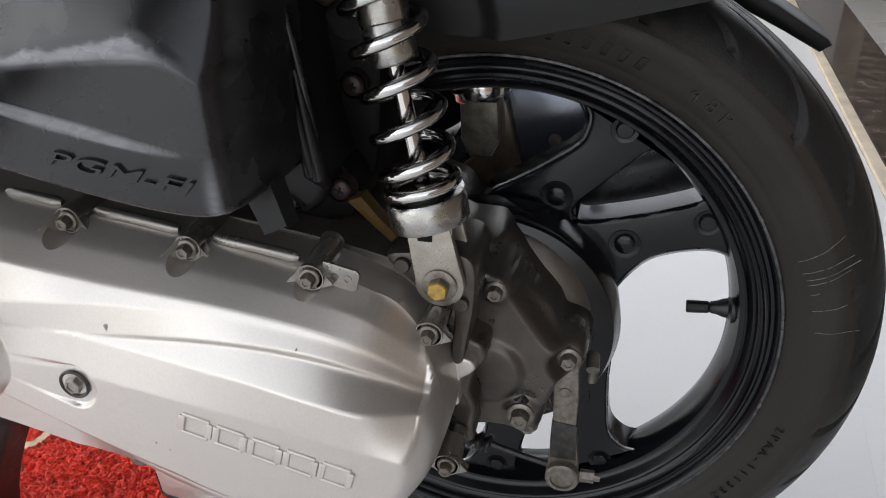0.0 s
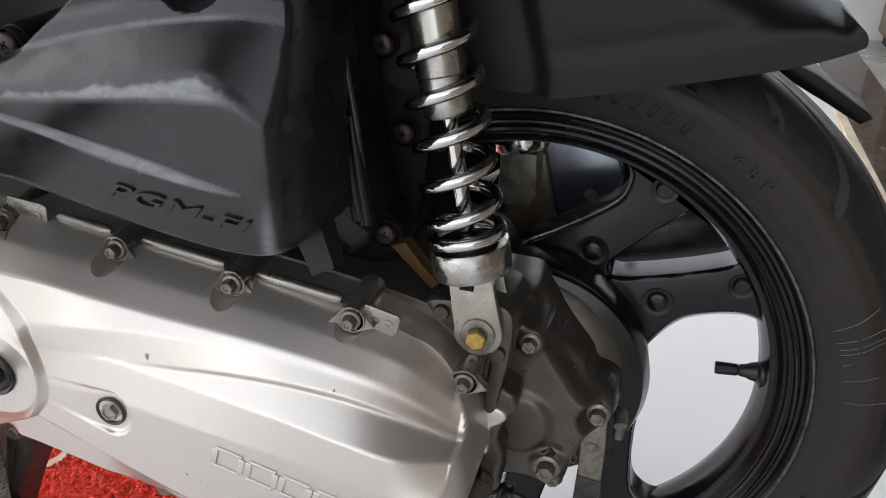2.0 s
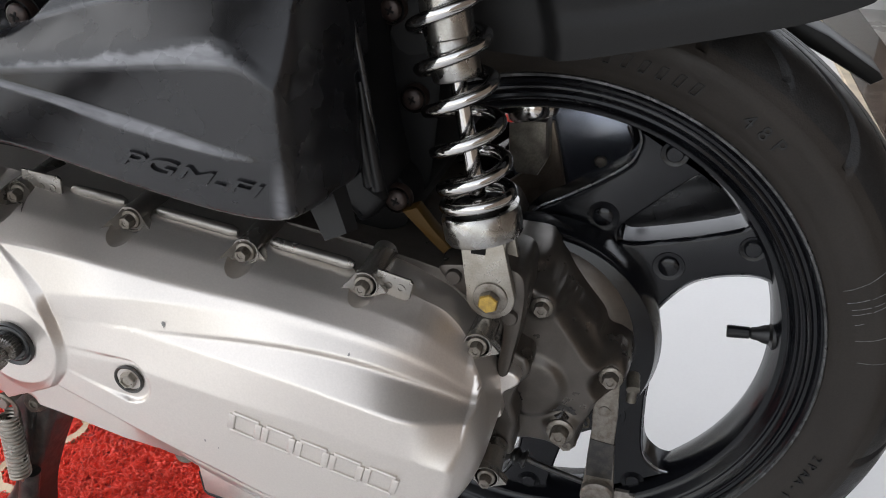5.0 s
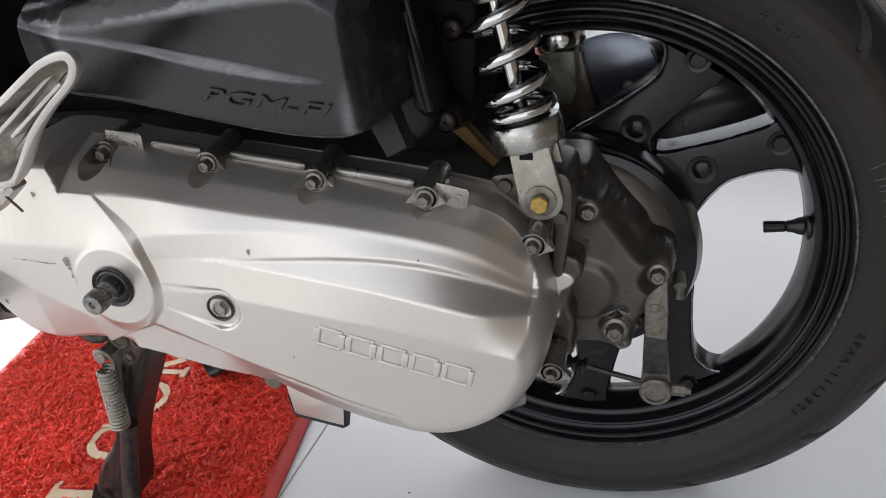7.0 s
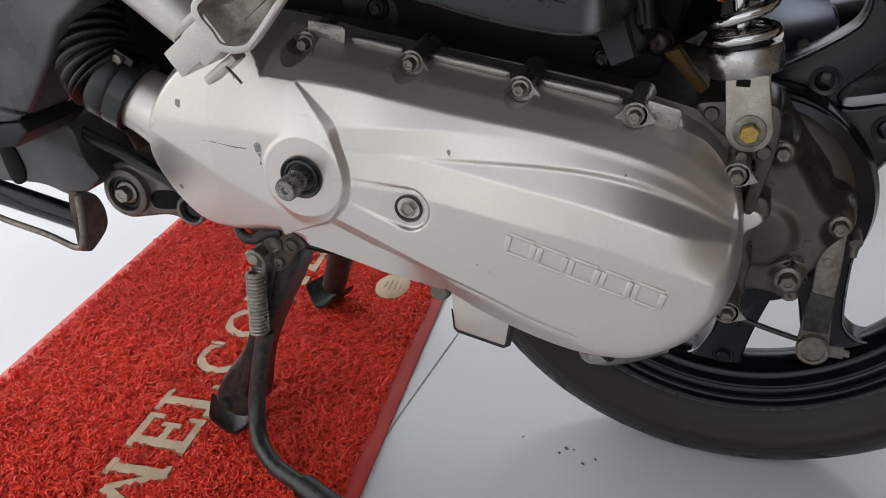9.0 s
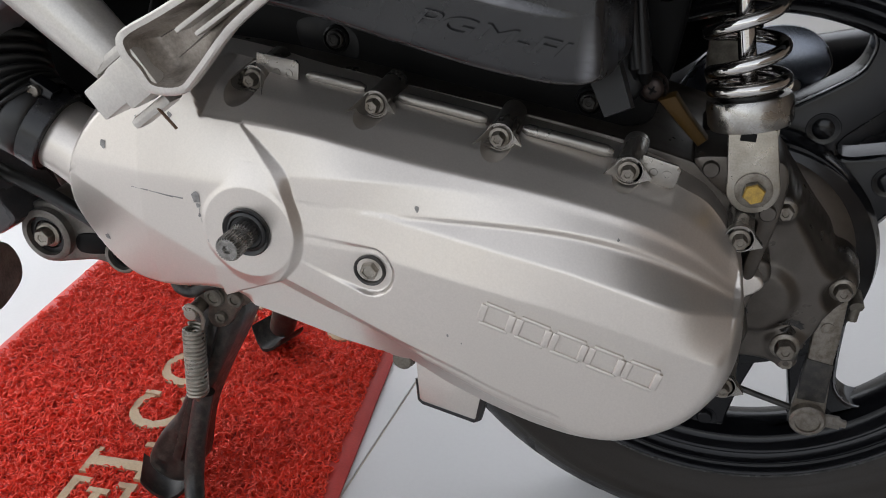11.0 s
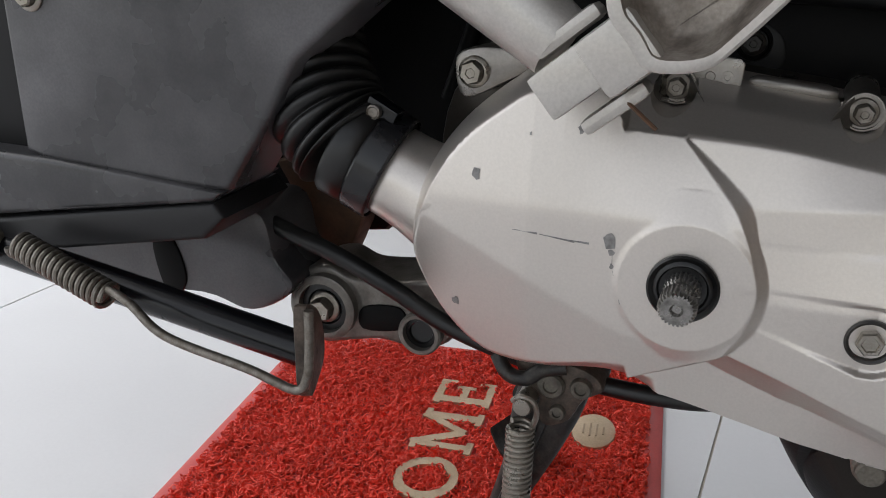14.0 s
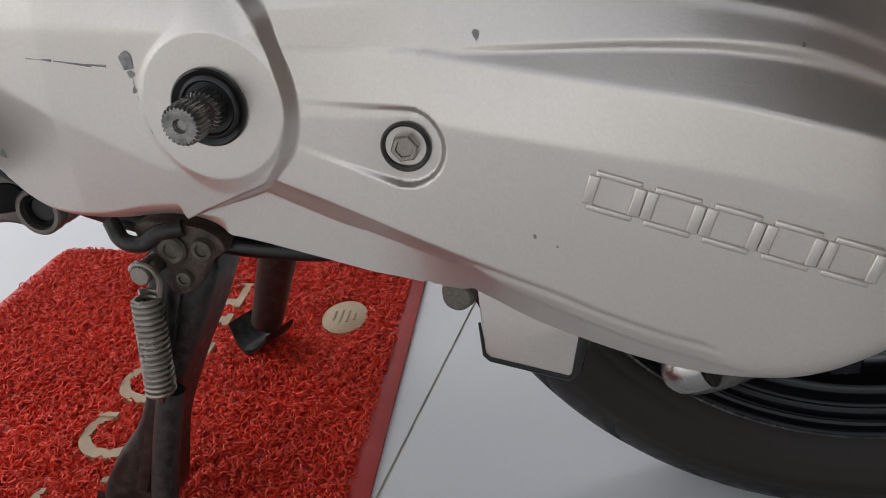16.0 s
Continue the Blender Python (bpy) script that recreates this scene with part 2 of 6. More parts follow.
def tube(bm, pts, radius, seg=12, cap=True):
    """A round bar along points; radius is a number or one per point."""
    pts = [Vector(p) for p in pts]
    rad = radius if isinstance(radius, (list, tuple)) else [radius] * len(pts)
    up, rings = None, []
    for i, p in enumerate(pts):
        d = (pts[min(i + 1, len(pts) - 1)] - pts[max(i - 1, 0)]).normalized()
        if up is None:
            up = d.orthogonal().normalized()
        up = (up - d * up.dot(d)).normalized()
        side = d.cross(up)
        rings.append([bm.verts.new(p + rad[i] * (math.cos(2 * math.pi * k / seg) * up + math.sin(2 * math.pi * k / seg) * side)) for k in range(seg)])
    for a, b in zip(rings, rings[1:]):
        for k in range(seg):
            bm.faces.new((a[k], a[(k + 1) % seg], b[(k + 1) % seg], b[k]))
    if cap:
        bm.faces.new(rings[0][::-1])
        bm.faces.new(rings[-1])
    return bm


def prism(bm, outline, y0, y1, bevel=0.0, seg=2):
    """An outline of (x, z) pairs, drawn out from y0 to y1 (y0 is the near side), its near edge rounded."""
    n = len(outline)
    area = sum(outline[i][0] * outline[(i + 1) % n][1] - outline[(i + 1) % n][0] * outline[i][1] for i in range(n))
    pts = outline if area > 0 else outline[::-1]

    def ring(inset, y):
        out = []
        for i in range(n):
            a, b, c = Vector(pts[i - 1][:2]), Vector(pts[i][:2]), Vector(pts[(i + 1) % n][:2])
            n1, n2 = (b - a).orthogonal().normalized(), (c - b).orthogonal().normalized()
            nn = n1 + n2
            nn = nn / max(nn.length_squared / 2, 0.35)
            q = b + nn * inset
            out.append(bm.verts.new((q.x, y, q.y)))
        return out

    s = 1 if y1 > y0 else -1
    rings = [ring(0, y1)]
    if bevel:
        for k in range(seg + 1):
            t = math.pi / 2 * k / seg
            rings.append(ring(bevel * (1 - math.cos(t)), y0 + s * bevel * (1 - math.sin(t))))
    else:
        rings.append(ring(0, y0))
    for a, b in zip(rings, rings[1:]):
        for i in range(n):
            bm.faces.new((a[i], a[(i + 1) % n], b[(i + 1) % n], b[i]))
    bm.faces.new(rings[0][::-1])
    bm.faces.new(rings[-1])
    return bm


def box(bm, centre, size, turn=None, bevel=0.0):
    m = Matrix.Translation(centre) @ (turn.to_4x4() if turn else Matrix.Identity(4)) @ Matrix.Diagonal((*size, 1))
    made = bmesh.ops.create_cube(bm, size=1.0, matrix=m)
    if bevel:
        edges = list({e for v in made["verts"] for e in v.link_edges})
        bmesh.ops.bevel(bm, geom=edges, offset=bevel, segments=2, affect="EDGES", profile=0.6)
    return bm


def hex_bolt(bm, at, axis, across=0.008, flange=0.0065, high=0.006):
    """A flanged hexagon bolt head, its seat at the point and rising along the axis."""
    lathe(bm, [(0.0001, 0), (flange, 0), (flange, 0.0012), (flange * 0.93, 0.0018), (across * 0.56, 0.0022)], at, axis, 24)
    r = across / math.sqrt(3)
    lathe(bm, [(r, 0.0015), (r, high * 0.86), (r * 0.86, high), (r * 0.45, high), (r * 0.38, high * 0.93), (0.0001, high * 0.93)], at, axis, 6, start=0.3)
    return bm


def coil(base, top, radius, turns, steps=28, squash_ends=0.0):
    a, b = Vector(base), Vector(top)
    m = frame_on(b - a)
    n = int(turns * steps)
    out = []
    for i in range(n + 1):
        t = i / n
        s = t
        if squash_ends:
            s = t + squash_ends * (math.sin(2 * math.pi * t) / (2 * math.pi)) * -1
        w = 2 * math.pi * turns * t
        out.append(a + m @ Vector((radius * math.cos(w), radius * math.sin(w), (b - a).length * s)))
    return out


def thing(name, at, label, category, group="", kind=""):
    ob = new(name)
    ob.location = at
    ob.empty_display_size = 0.05
    return tagged(ob, label, category, group, kind)


def lettering(name, text, size, m, mat, parent, depth=0.001, label="", shear=0.0, bold=0.0, wider=0.0):
    """Built-in font letters as a mesh, laid on a pose."""
    cu = bpy.data.curves.new(name, "FONT")
    cu.body, cu.size, cu.extrude, cu.shear, cu.bevel_depth = text, size, depth, shear, bold
    cu.offset = wider
    cu.align_x = cu.align_y = "CENTER"
    cu.resolution_u = 3 if size < 0.03 else 8
    tmp = new(name, cu)
    dg = bpy.context.evaluated_depsgraph_get()
    me = bpy.data.meshes.new_from_object(tmp.evaluated_get(dg))
    bpy.data.objects.remove(tmp)
    bpy.data.curves.remove(cu)
    me.materials.clear()
    me.materials.append(mat)
    ob = new(name, me)
    ob.matrix_basis = m
    ob.parent = parent
    if label:
        ob["label"] = label
    return ob


# ---- setting ----
FLOOR_TURN = radians(-3.6)
TILE_SIZE = 0.60


GREY_FLOOR = material("grey_floor", (0.38, 0.37, 0.355), 0.3, 0.0, 0.05, 0.004, 0.4, 0.2, 0.0, (0.30, 0.29, 0.28), 0.05)
CEILING_GREY = material("dark_grey_ceiling", (0.16, 0.16, 0.16), 0.75, 0.0, 0.03, 0.003, 0.3, 0.4, 0.0001)
BROWN_WALL = material("brown_stone", (0.16, 0.12, 0.09), 0.5, 0.0, 0.2, 0.02, 0.4, 0.3, 0.0004, (0.10, 0.075, 0.06), 0.1)


def floor_and_walls():
    bm = bmesh.new()
    box(bm, (0, 0, -0.0513), (60, 60, 0.10))
    ground = part("floor", bm, GROUT, None, smooth=False)
    tagged(ground, "floor of large glossy white tiles with thin beige joints", "floor", kind="structure")
    bm = bmesh.new()
    box(bm, (0, 0, -0.004), (TILE_SIZE - 0.002, TILE_SIZE - 0.002, 0.008), bevel=0.0005)
    first = part("tile", bm, TILE, ground, smooth=False)
    data = first.data
    c, s = math.cos(FLOOR_TURN), math.sin(FLOOR_TURN)
    k = 0
    bm = bmesh.new()
    box(bm, (0, 0, -0.004), (0.248, TILE_SIZE - 0.002, 0.008), bevel=0.0005)
    narrow = part("cut_tile", bm, TILE, ground, smooth=False)
    for j in range(-6, 7):
        x0, y0 = -0.2735 - 0.125, 0.415 + TILE_SIZE * (j + 0.5)
        ob = narrow if j == -6 else new("cut_tile", narrow.data)
        ob.parent = ground
        ob.matrix_basis = pose(c * x0 - s * y0, s * x0 + c * y0, 0, 0, 0, math.degrees(FLOOR_TURN))
    for i in range(-6, 0):
        for j in range(-6, 7):
            x0 = -0.2735 + TILE_SIZE * (i + 0.5) - 0.25
            y0 = 0.415 + TILE_SIZE * (j + 0.5)
            ob = first if k == 0 else new("tile", data)
            ob.parent = ground
            ob.matrix_basis = pose(c * x0 - s * y0, s * x0 + c * y0, 0, 0, 0, math.degrees(FLOOR_TURN))
            k += 1
    # longer tiles under the wheel
    bm = bmesh.new()
    box(bm, (0, 0, -0.004), (TILE_SIZE - 0.002, 2 * TILE_SIZE - 0.002, 0.008), bevel=0.0005)
    long = part("long_tile", bm, TILE, ground, smooth=False)
    for i, j in itertools.product(range(0, 2), range(-3, 4)):
        x0, y0 = -0.2735 + TILE_SIZE * (i + 0.5), -0.34 + 2 * TILE_SIZE * (j + 0.5)
        x, y = c * x0 - s * y0, s * x0 + c * y0
        if x > 0.60:
            continue
        ob = long if (i, j) == (0, -3) else new("long_tile", long.data)
        ob.parent = ground
        ob.matrix_basis = pose(x, y, 0, 0, 0, math.degrees(FLOOR_TURN))
    bm = bmesh.new()
    box(bm, (0.34, 1.1, -0.0035), (0.272, 4.0, 0.006))
    part("margin_tile", bm, TILE, ground, smooth=False)
    # step clad with dark marble along the far side
    bm = bmesh.new()
    box(bm, (0.569, 1.1, 0.0), (0.136, 4.0, 0.012), bevel=0.001)
    tagged(part("marble_band", bm, MARBLE, None, smooth=False), "band of polished dark brown marble beside the tiles", "floor band", kind="structure")
    bm = bmesh.new()
    box(bm, (0.489, 1.1, 0.0), (0.022, 4.0, 0.012), bevel=0.002)
    tagged(part("trim", bm, CREAM, None, smooth=False), "cream edge strip between white tiles and marble", "trim", kind="structure")
    bm = bmesh.new()
    box(bm, (1.02, 1.1, -0.001), (0.762, 4.0, 0.012), bevel=0.001)
    tagged(part("side_floor", bm, GREY_FLOOR, None, smooth=False), "plain grey floor beyond the marble band", "floor", kind="structure")
    bm = bmesh.new()
    box(bm, (-1.0, 2.75, 0.45), (7.0, 0.2, 0.96))
    tagged(part("wall_north", bm, WALL_PAINT, None, smooth=False), "plain white painted wall behind the scooter", "wall", kind="structure")
    # unseen ceiling, added to block overhead light and darken upward faces
    bm = bmesh.new()
    box(bm, (0.25, 0.60, 2.74), (4.9, 4.5, 0.16))
    tagged(part("ceiling", bm, CEILING_GREY, None, smooth=False), "unseen dark grey ceiling added to darken upward faces", "ceiling", kind="structure")
    # unseen wall, added to darken what the right-facing silver reflects
    bm = bmesh.new()
    box(bm, (2.4, -1.2, 1.32), (0.2, 7.7, 2.66))
    tagged(part("wall_east", bm, BROWN_WALL, None, smooth=False), "unseen brown wall added to darken reflections from the right", "wall", kind="structure")


floor_and_walls()

# ---- door mat ----
MAT_U = Vector((-0.1097, 0.9940, 0))       # along the mat, away from the eye
MAT_V = Vector((-0.9940, -0.1097, 0))      # across it
MAT_FAR_LEFT = Vector((-0.7205, 0.2850, 0))
MAT_W, MAT_L = 0.403, 0.62
MAT_MID = MAT_FAR_LEFT - MAT_V * (MAT_W / 2) - MAT_U * (MAT_L / 2)


def door_mat():
    mat = thing("door_mat", MAT_MID, "red vinyl coil door mat with beige letters, lying on white tiles", "door mat")
    turn = Matrix((MAT_V * -1, MAT_U, Vector((0, 0, 1)))).transposed()
    bm = bmesh.new()
    n = 10
    outline = []
    for sx, sy, a0 in ((1, 1, 0), (-1, 1, 90), (-1, -1, 180), (1, -1, 270)):
        for k in range(n + 1):
            a = radians(a0 + 90 * k / n)
            outline.append((sx * (MAT_W / 2 - 0.02) + 0.02 * math.cos(a), sy * (MAT_L / 2 - 0.02) + 0.02 * math.sin(a)))
    rings = []
    for inset, z in ((0, 0.0005), (0.0, 0.003), (0.004, 0.0055), (0.012, 0.0065), (0.020, 0.0060)):
        rings.append([bm.verts.new(turn @ Vector((x * (1 - 2 * inset / MAT_W), y * (1 - 2 * inset / MAT_L), z))) for x, y in outline])
    for a, b in zip(rings, rings[1:]):
        for i in range(len(a)):
            bm.faces.new((a[i], a[(i + 1) % len(a)], b[(i + 1) % len(a)], b[i]))
    bm.faces.new(rings[-1])
    bm.faces.new(rings[0][::-1])
    part("border", bm, MAT_EDGE, mat, "smooth red vinyl border")
    rng = random.Random(4)
    letters = [(ch, LETTER_U + u) for ch, u in zip("EMOCLEW", (0.212, 0.141, 0.066, 0.0, -0.070, -0.122, -0.197))]

    def on_letter(x, y, grow=0.0):
        """Tells whether a place of the pile (x across, y along) lies on a letter or on the round patch."""
        du, dv = y - DISC_U, -x - DISC_V
        if math.hypot(du / 1.45, dv) < 0.0205 + grow:
            return True
        for ch, u in letters:
            a, b = y - u, -x - LETTER_V
            if abs(a) < 0.042 and abs(b) < 0.040 and letter_distance(ch, a, b) < grow:
                return True
        return False

    # pile: a lumpy bed with thousands of curled vinyl strands, and flat hollows for the letters
    bm = bmesh.new()
    nx, ny = 130, 200
    hx, hy = MAT_W / 2 - 0.013, MAT_L / 2 - 0.013
    grid = []
    for j in range(ny + 1):
        row = []
        for i in range(nx + 1):
            x, y = -hx + 2 * hx * i / nx, -hy + 2 * hy * j / ny
            edge = min(hx - abs(x), hy - abs(y))
            z = 0.0060 + 0.0016 * noise.noise(Vector((x * 190, y * 190, 0))) + 0.0012 * noise.noise(Vector((x * 40, y * 40, 5)))
            row.append(bm.verts.new(turn @ Vector((x, y, z * min(1, 0.5 + edge / 0.006)))))
        grid.append(row)
    for j in range(ny):
        for i in range(nx):
            bm.faces.new((grid[j][i], grid[j][i + 1], grid[j + 1][i + 1], grid[j + 1][i]))
    part("pile_bed", bm, MAT_RED, mat, "dense red coil pile", smooth=True)
    verts, faces = [], []
    for _ in range(30000):
        x, y = rng.uniform(-hx, hx), rng.uniform(-hy, hy)
        if (y < -0.25 and rng.random() < 0.5) or on_letter(x, y, 0.0010):
            continue
        r = rng.uniform(0.0016, 0.0034)
        w = rng.uniform(0.00055, 0.00085)
        a0, tilt, spin = rng.uniform(0, 6.28), rng.gauss(0, 0.75), rng.uniform(0, 6.28)
        rot = turn @ Euler((tilt, rng.uniform(-0.6, 0.6), spin)).to_matrix()
        lump = noise.noise(Vector((x * 120, y * 120, 9))) + 0.6 * noise.noise(Vector((x * 300, y * 300, 2)))
        c = turn @ Vector((x, y, 0.0092 + 0.0022 * lump + rng.uniform(-0.0024, 0.0010)))
        base = len(verts)
        seg, span = 6, rng.uniform(2.8, 5.6)
        for k in range(seg + 1):
            t = a0 + span * k / seg
            mid = Vector((r * math.cos(t), r * math.sin(t), 0.0005 * (k - seg / 2)))
            out = Vector((math.cos(t), math.sin(t), 0))
            for q in range(3):
                b = 2.094 * q
                verts.append(c + rot @ (mid + out * (w * math.cos(b)) + Vector((0, 0, w * math.sin(b)))))
        for k in range(seg):
            for q in range(3):
                i0, i1 = base + 3 * k + q, base + 3 * k + (q + 1) % 3
                faces.append((i0, i1, i1 + 3, i0 + 3))
    me = bpy.data.meshes.new("coil_pile")
    me.from_pydata([tuple(v) for v in verts], [], faces)
    me.shade_smooth()
    me.materials.append(MAT_RED)
    pile = new("coil_pile", me)
    pile.parent = mat
    tagged(pile, "curled red vinyl strands", kind="stuff")
    # slab-serif letters sunk into the pile, reading along the mat
    base = Matrix((MAT_U, MAT_V, Vector((0, 0, 1)))).transposed()
    for ch, u in letters:
        bm = bmesh.new()
        for k, (x0, y0, x1, y1, w) in enumerate(strokes(ch)):
            d = Vector((x1 - x0, y1 - y0))
            rot = Matrix.Rotation(math.atan2(d.y, d.x), 3, "Z")
            box(bm, ((x0 + x1) / 2, (y0 + y1) / 2, 0.0072 + 0.00004 * k), (d.length + 0.0004, w, 0.0045), turn=rot)
        ob = part("letter", bm, MAT_LETTER, mat, "beige inlaid letter", smooth=False)
        ob.matrix_basis = Matrix.Translation(MAT_U * u + MAT_V * LETTER_V) @ base.to_4x4()
    bm = bmesh.new()
    disc = Vector((-0.366, 0.181, 0)) - MAT_MID
    lathe(bm, [(0.0001, 0.0098), (0.0190, 0.0098), (0.020, 0.0092), (0.020, 0.004)], disc, (0, 0, 1), 40)
    for v in bm.verts:
        d = v.co - disc
        v.co = disc + d + MAT_U * d.dot(MAT_U) * 0.45
    d_ob = part("round_badge", bm, MAT_LETTER, mat, "oval beige maker's patch with faint print")
    for k, ln in enumerate((0.016, 0.022, 0.02, 0.012)):
        bm = bmesh.new()
        box(bm, disc + MAT_V * (0.009 - 0.006 * k) + Vector((0, 0, 0.0100)), (ln, 0.0016, 0.0006), turn=base)
        part("print_bar", bm, DARK_PRINT, d_ob, smooth=False)
    return mat


LETTER_V = (Vector((-0.482, 0.05, 0)) - MAT_MID).dot(MAT_V)
LETTER_U = (Vector((-0.471, -0.0076, 0)) - MAT_MID).dot(MAT_U)
DISC_U = (Vector((-0.366, 0.181, 0)) - MAT_MID).dot(MAT_U)
DISC_V = (Vector((-0.366, 0.181, 0)) - MAT_MID).dot(MAT_V)


@functools.lru_cache(None)
def strokes(ch):
    """The strokes of one letter: from, to and width, in metres round its middle (x along the word)."""
    h, w, thick, thin = 0.028, 0.023, 0.0115, 0.0075
    if ch == "O" or ch == "C":
        a0, a1 = (0, 360) if ch == "O" else (42, 318)
        n, rx, rz = 30, 0.0250, 0.0235
        p = [(rx * math.cos(radians(a0 + (a1 - a0) * k / n)), rz * math.sin(radians(a0 + (a1 - a0) * k / n))) for k in range(n + 1)]
        out = [(*p[k], *p[k + 1], 0.0070 + 0.0035 * abs(p[k][0]) / rx) for k in range(n)]
        return tuple(out + ([(0.0195, 0.010, 0.0195, 0.024, 0.005)] if ch == "C" else []))
    if ch == "E":
        return ((-0.014, -h, -0.014, h, thick), (-w, h - 0.0035, w, h - 0.0035, thin), (-w, 0.0035 - h, w, 0.0035 - h, thin), (-0.014, 0, 0.010, 0, thin),
                (w - 0.003, h, w - 0.003, h - 0.016, 0.006), (w - 0.003, -h, w - 0.003, 0.016 - h, 0.006), (0.010, -0.009, 0.010, 0.009, 0.006))
    if ch == "L":
        return ((-0.008, -h, -0.008, h, thick), (-w, h - 0.003, 0.008, h - 0.003, 0.006), (-w, 0.0035 - h, w, 0.0035 - h, thin), (w - 0.003, -h, w - 0.003, 0.017 - h, 0.006))
    sign = 1 if ch == "M" else -1
    a = 0.0245
    return ((-a, -h, -a, h, 0.0085), (a, -h, a, h, thick), (-a, sign * h, 0, -sign * 0.016, 0.0095), (0, -sign * 0.016, a, sign * h, 0.0075),
            (-a - 0.009, -sign * (h - 0.003), -a + 0.009, -sign * (h - 0.003), 0.006), (a - 0.010, -sign * (h - 0.003), a + 0.010, -sign * (h - 0.003), 0.006),
            (-a - 0.009, sign * (h - 0.003), -a + 0.004, sign * (h - 0.003), 0.006), (a - 0.003, sign * (h - 0.003), a + 0.010, sign * (h - 0.003), 0.006))


def letter_distance(ch, x, y):
    """How far a place lies outside a letter's strokes; below zero inside."""
    best = 1.0
    for x0, y0, x1, y1, w in strokes(ch):
        dx, dy = x1 - x0, y1 - y0
        t = max(0.0, min(1.0, ((x - x0) * dx + (y - y0) * dy) / (dx * dx + dy * dy)))
        best = min(best, math.hypot(x - x0 - t * dx, y - y0 - t * dy) - w / 2)
    return best


door_mat()

# ---- scooter ----
AXLE = Vector((0, 0.035, 0.2517))
scooter = thing("scooter", (0, 0.035, 0), "silver and black motor scooter parked on its centre stand", "scooter")
scooter.location = (0, 0, 0)


PALE_EDGE = material("pale_spoke_edge", (0.30, 0.30, 0.31), 0.30, 0.8, 0.1, 0.002, 0.9, 0.02, 0.0, (0.03, 0.03, 0.03), 0.1)


def rear_wheel():
    wheel = new("rear_wheel")
    wheel.parent = scooter
    wheel["label"] = "black cast wheel with a worn tyre"
    # tyre: one turned skin, with curved grooves pressed into the tread
    half = [(0.1885, 0.0345), (0.1915, 0.0375), (0.196, 0.0398), (0.1975, 0.0402), (0.1985, 0.0412), (0.206, 0.0435), (0.2125, 0.0447),
            (0.2140, 0.0455), (0.2185, 0.0456), (0.2230, 0.0449)]
    crown = []
    for k in range(57):
        a = -1 + 2 * k / 56
        crown.append((0.2516 - 0.0280 * abs(a) ** 3.6, 0.0445 * a))
    profile = [(r, -o) for r, o in half] + crown + [(r, o) for r, o in half[::-1]]
    # columns run along the grooves: long lines that leave the centre almost along the tread and turn out to the shoulder
    turns = 13
    cuts = sorted({round(base + off, 4) for base in (0.0, 0.5) for off in (-0.060, -0.036, -0.028, 0.0, 0.028, 0.036, 0.060, 0.12, 0.18, 0.25, 0.32, 0.38)})
    cuts = [c % 1.0 for c in cuts]
    cuts = sorted(set(cuts))
    columns = [(n, c) for n in range(turns) for c in cuts]
    seg = len(columns)
    bm = bmesh.new()
    rings = []
    for r, o in profile:
        a = min(1.0, abs(o) / 0.0445)
        tread = r > 0.2236
        ring = []
        for n, c in columns:
            rr = r
            if tread:
                t = 2 * math.pi * (n + c) / turns + 0.62 * (1 - a) ** 1.7
                depth = 0.0
                for base, lo, hi in ((0.0, 0.06, 0.86), (0.5, 0.34, 0.97), (1.0, 0.06, 0.86)):
                    off = abs(c - base)
                    if off < 0.037:
                        ends = min(1.0, max(0.0, (a - lo) / 0.06), max(0.0, (hi - a) / 0.06))
                        depth = max(depth, ends * (0.0060 if off < 0.03 else 0.0002))
                rr -= depth
            else:
                t = 2 * math.pi * (n + c) / turns
            ring.append(bm.verts.new((AXLE.x + rr * math.cos(t), AXLE.y + o, AXLE.z + rr * math.sin(t))))
        rings.append(ring)
    for a, b in zip(rings, rings[1:]):
        for k in range(seg):
            bm.faces.new((a[k], a[(k + 1) % seg], b[(k + 1) % seg], b[k]))
    for f in bm.faces:
        c = f.calc_center_median()
        f.material_index = 1 if math.hypot(c.x - AXLE.x, c.z - AXLE.z) > 0.2290 else 0
    tyre = part("tyre", bm, RUBBER, wheel, "black road tyre with curved tread grooves and scuffs", sharp=60)
    tyre.data.materials.append(TREAD)
    # pale scratches across the sidewall
    for a0, da, r0, r1 in ((21.5, 3.2, 0.200, 0.229), (19.0, 2.2, 0.201, 0.231), (17.6, 2.6, 0.203, 0.234), (16.6, 2.2, 0.203, 0.228), (14.6, 0.4, 0.204, 0.209),
                           (11.4, 1.2, 0.204, 0.224), (7.0, 1.0, 0.206, 0.232), (83.0, -4.0, 0.215, 0.232)):
        bm = bmesh.new()
        pts = []
        for k in range(7):
            q = k / 6
            r = r0 + (r1 - r0) * q
            a = radians(a0 + da * q ** 1.5)
            o = np.interp(r, [h[0] for h in half], [h[1] for h in half])
            pts.append((AXLE.x + r * math.cos(a), AXLE.y - o - 0.0001, AXLE.z + r * math.sin(a)))
        tube(bm, pts, 0.00016, 5)
        part("scuff", bm, SCUFFED, tyre)
    # raised marks on the sidewall
    for text, ang, rad, size in (("48P", 54, 0.2075, 0.013), ("2PAA-1113321", -27, 0.205, 0.0085)):
        n = len(text)
        for i, ch in enumerate(text):
            a = radians(ang) + (i - (n - 1) / 2) * -0.88 * size / rad
            tx, tz = math.cos(a), math.sin(a)
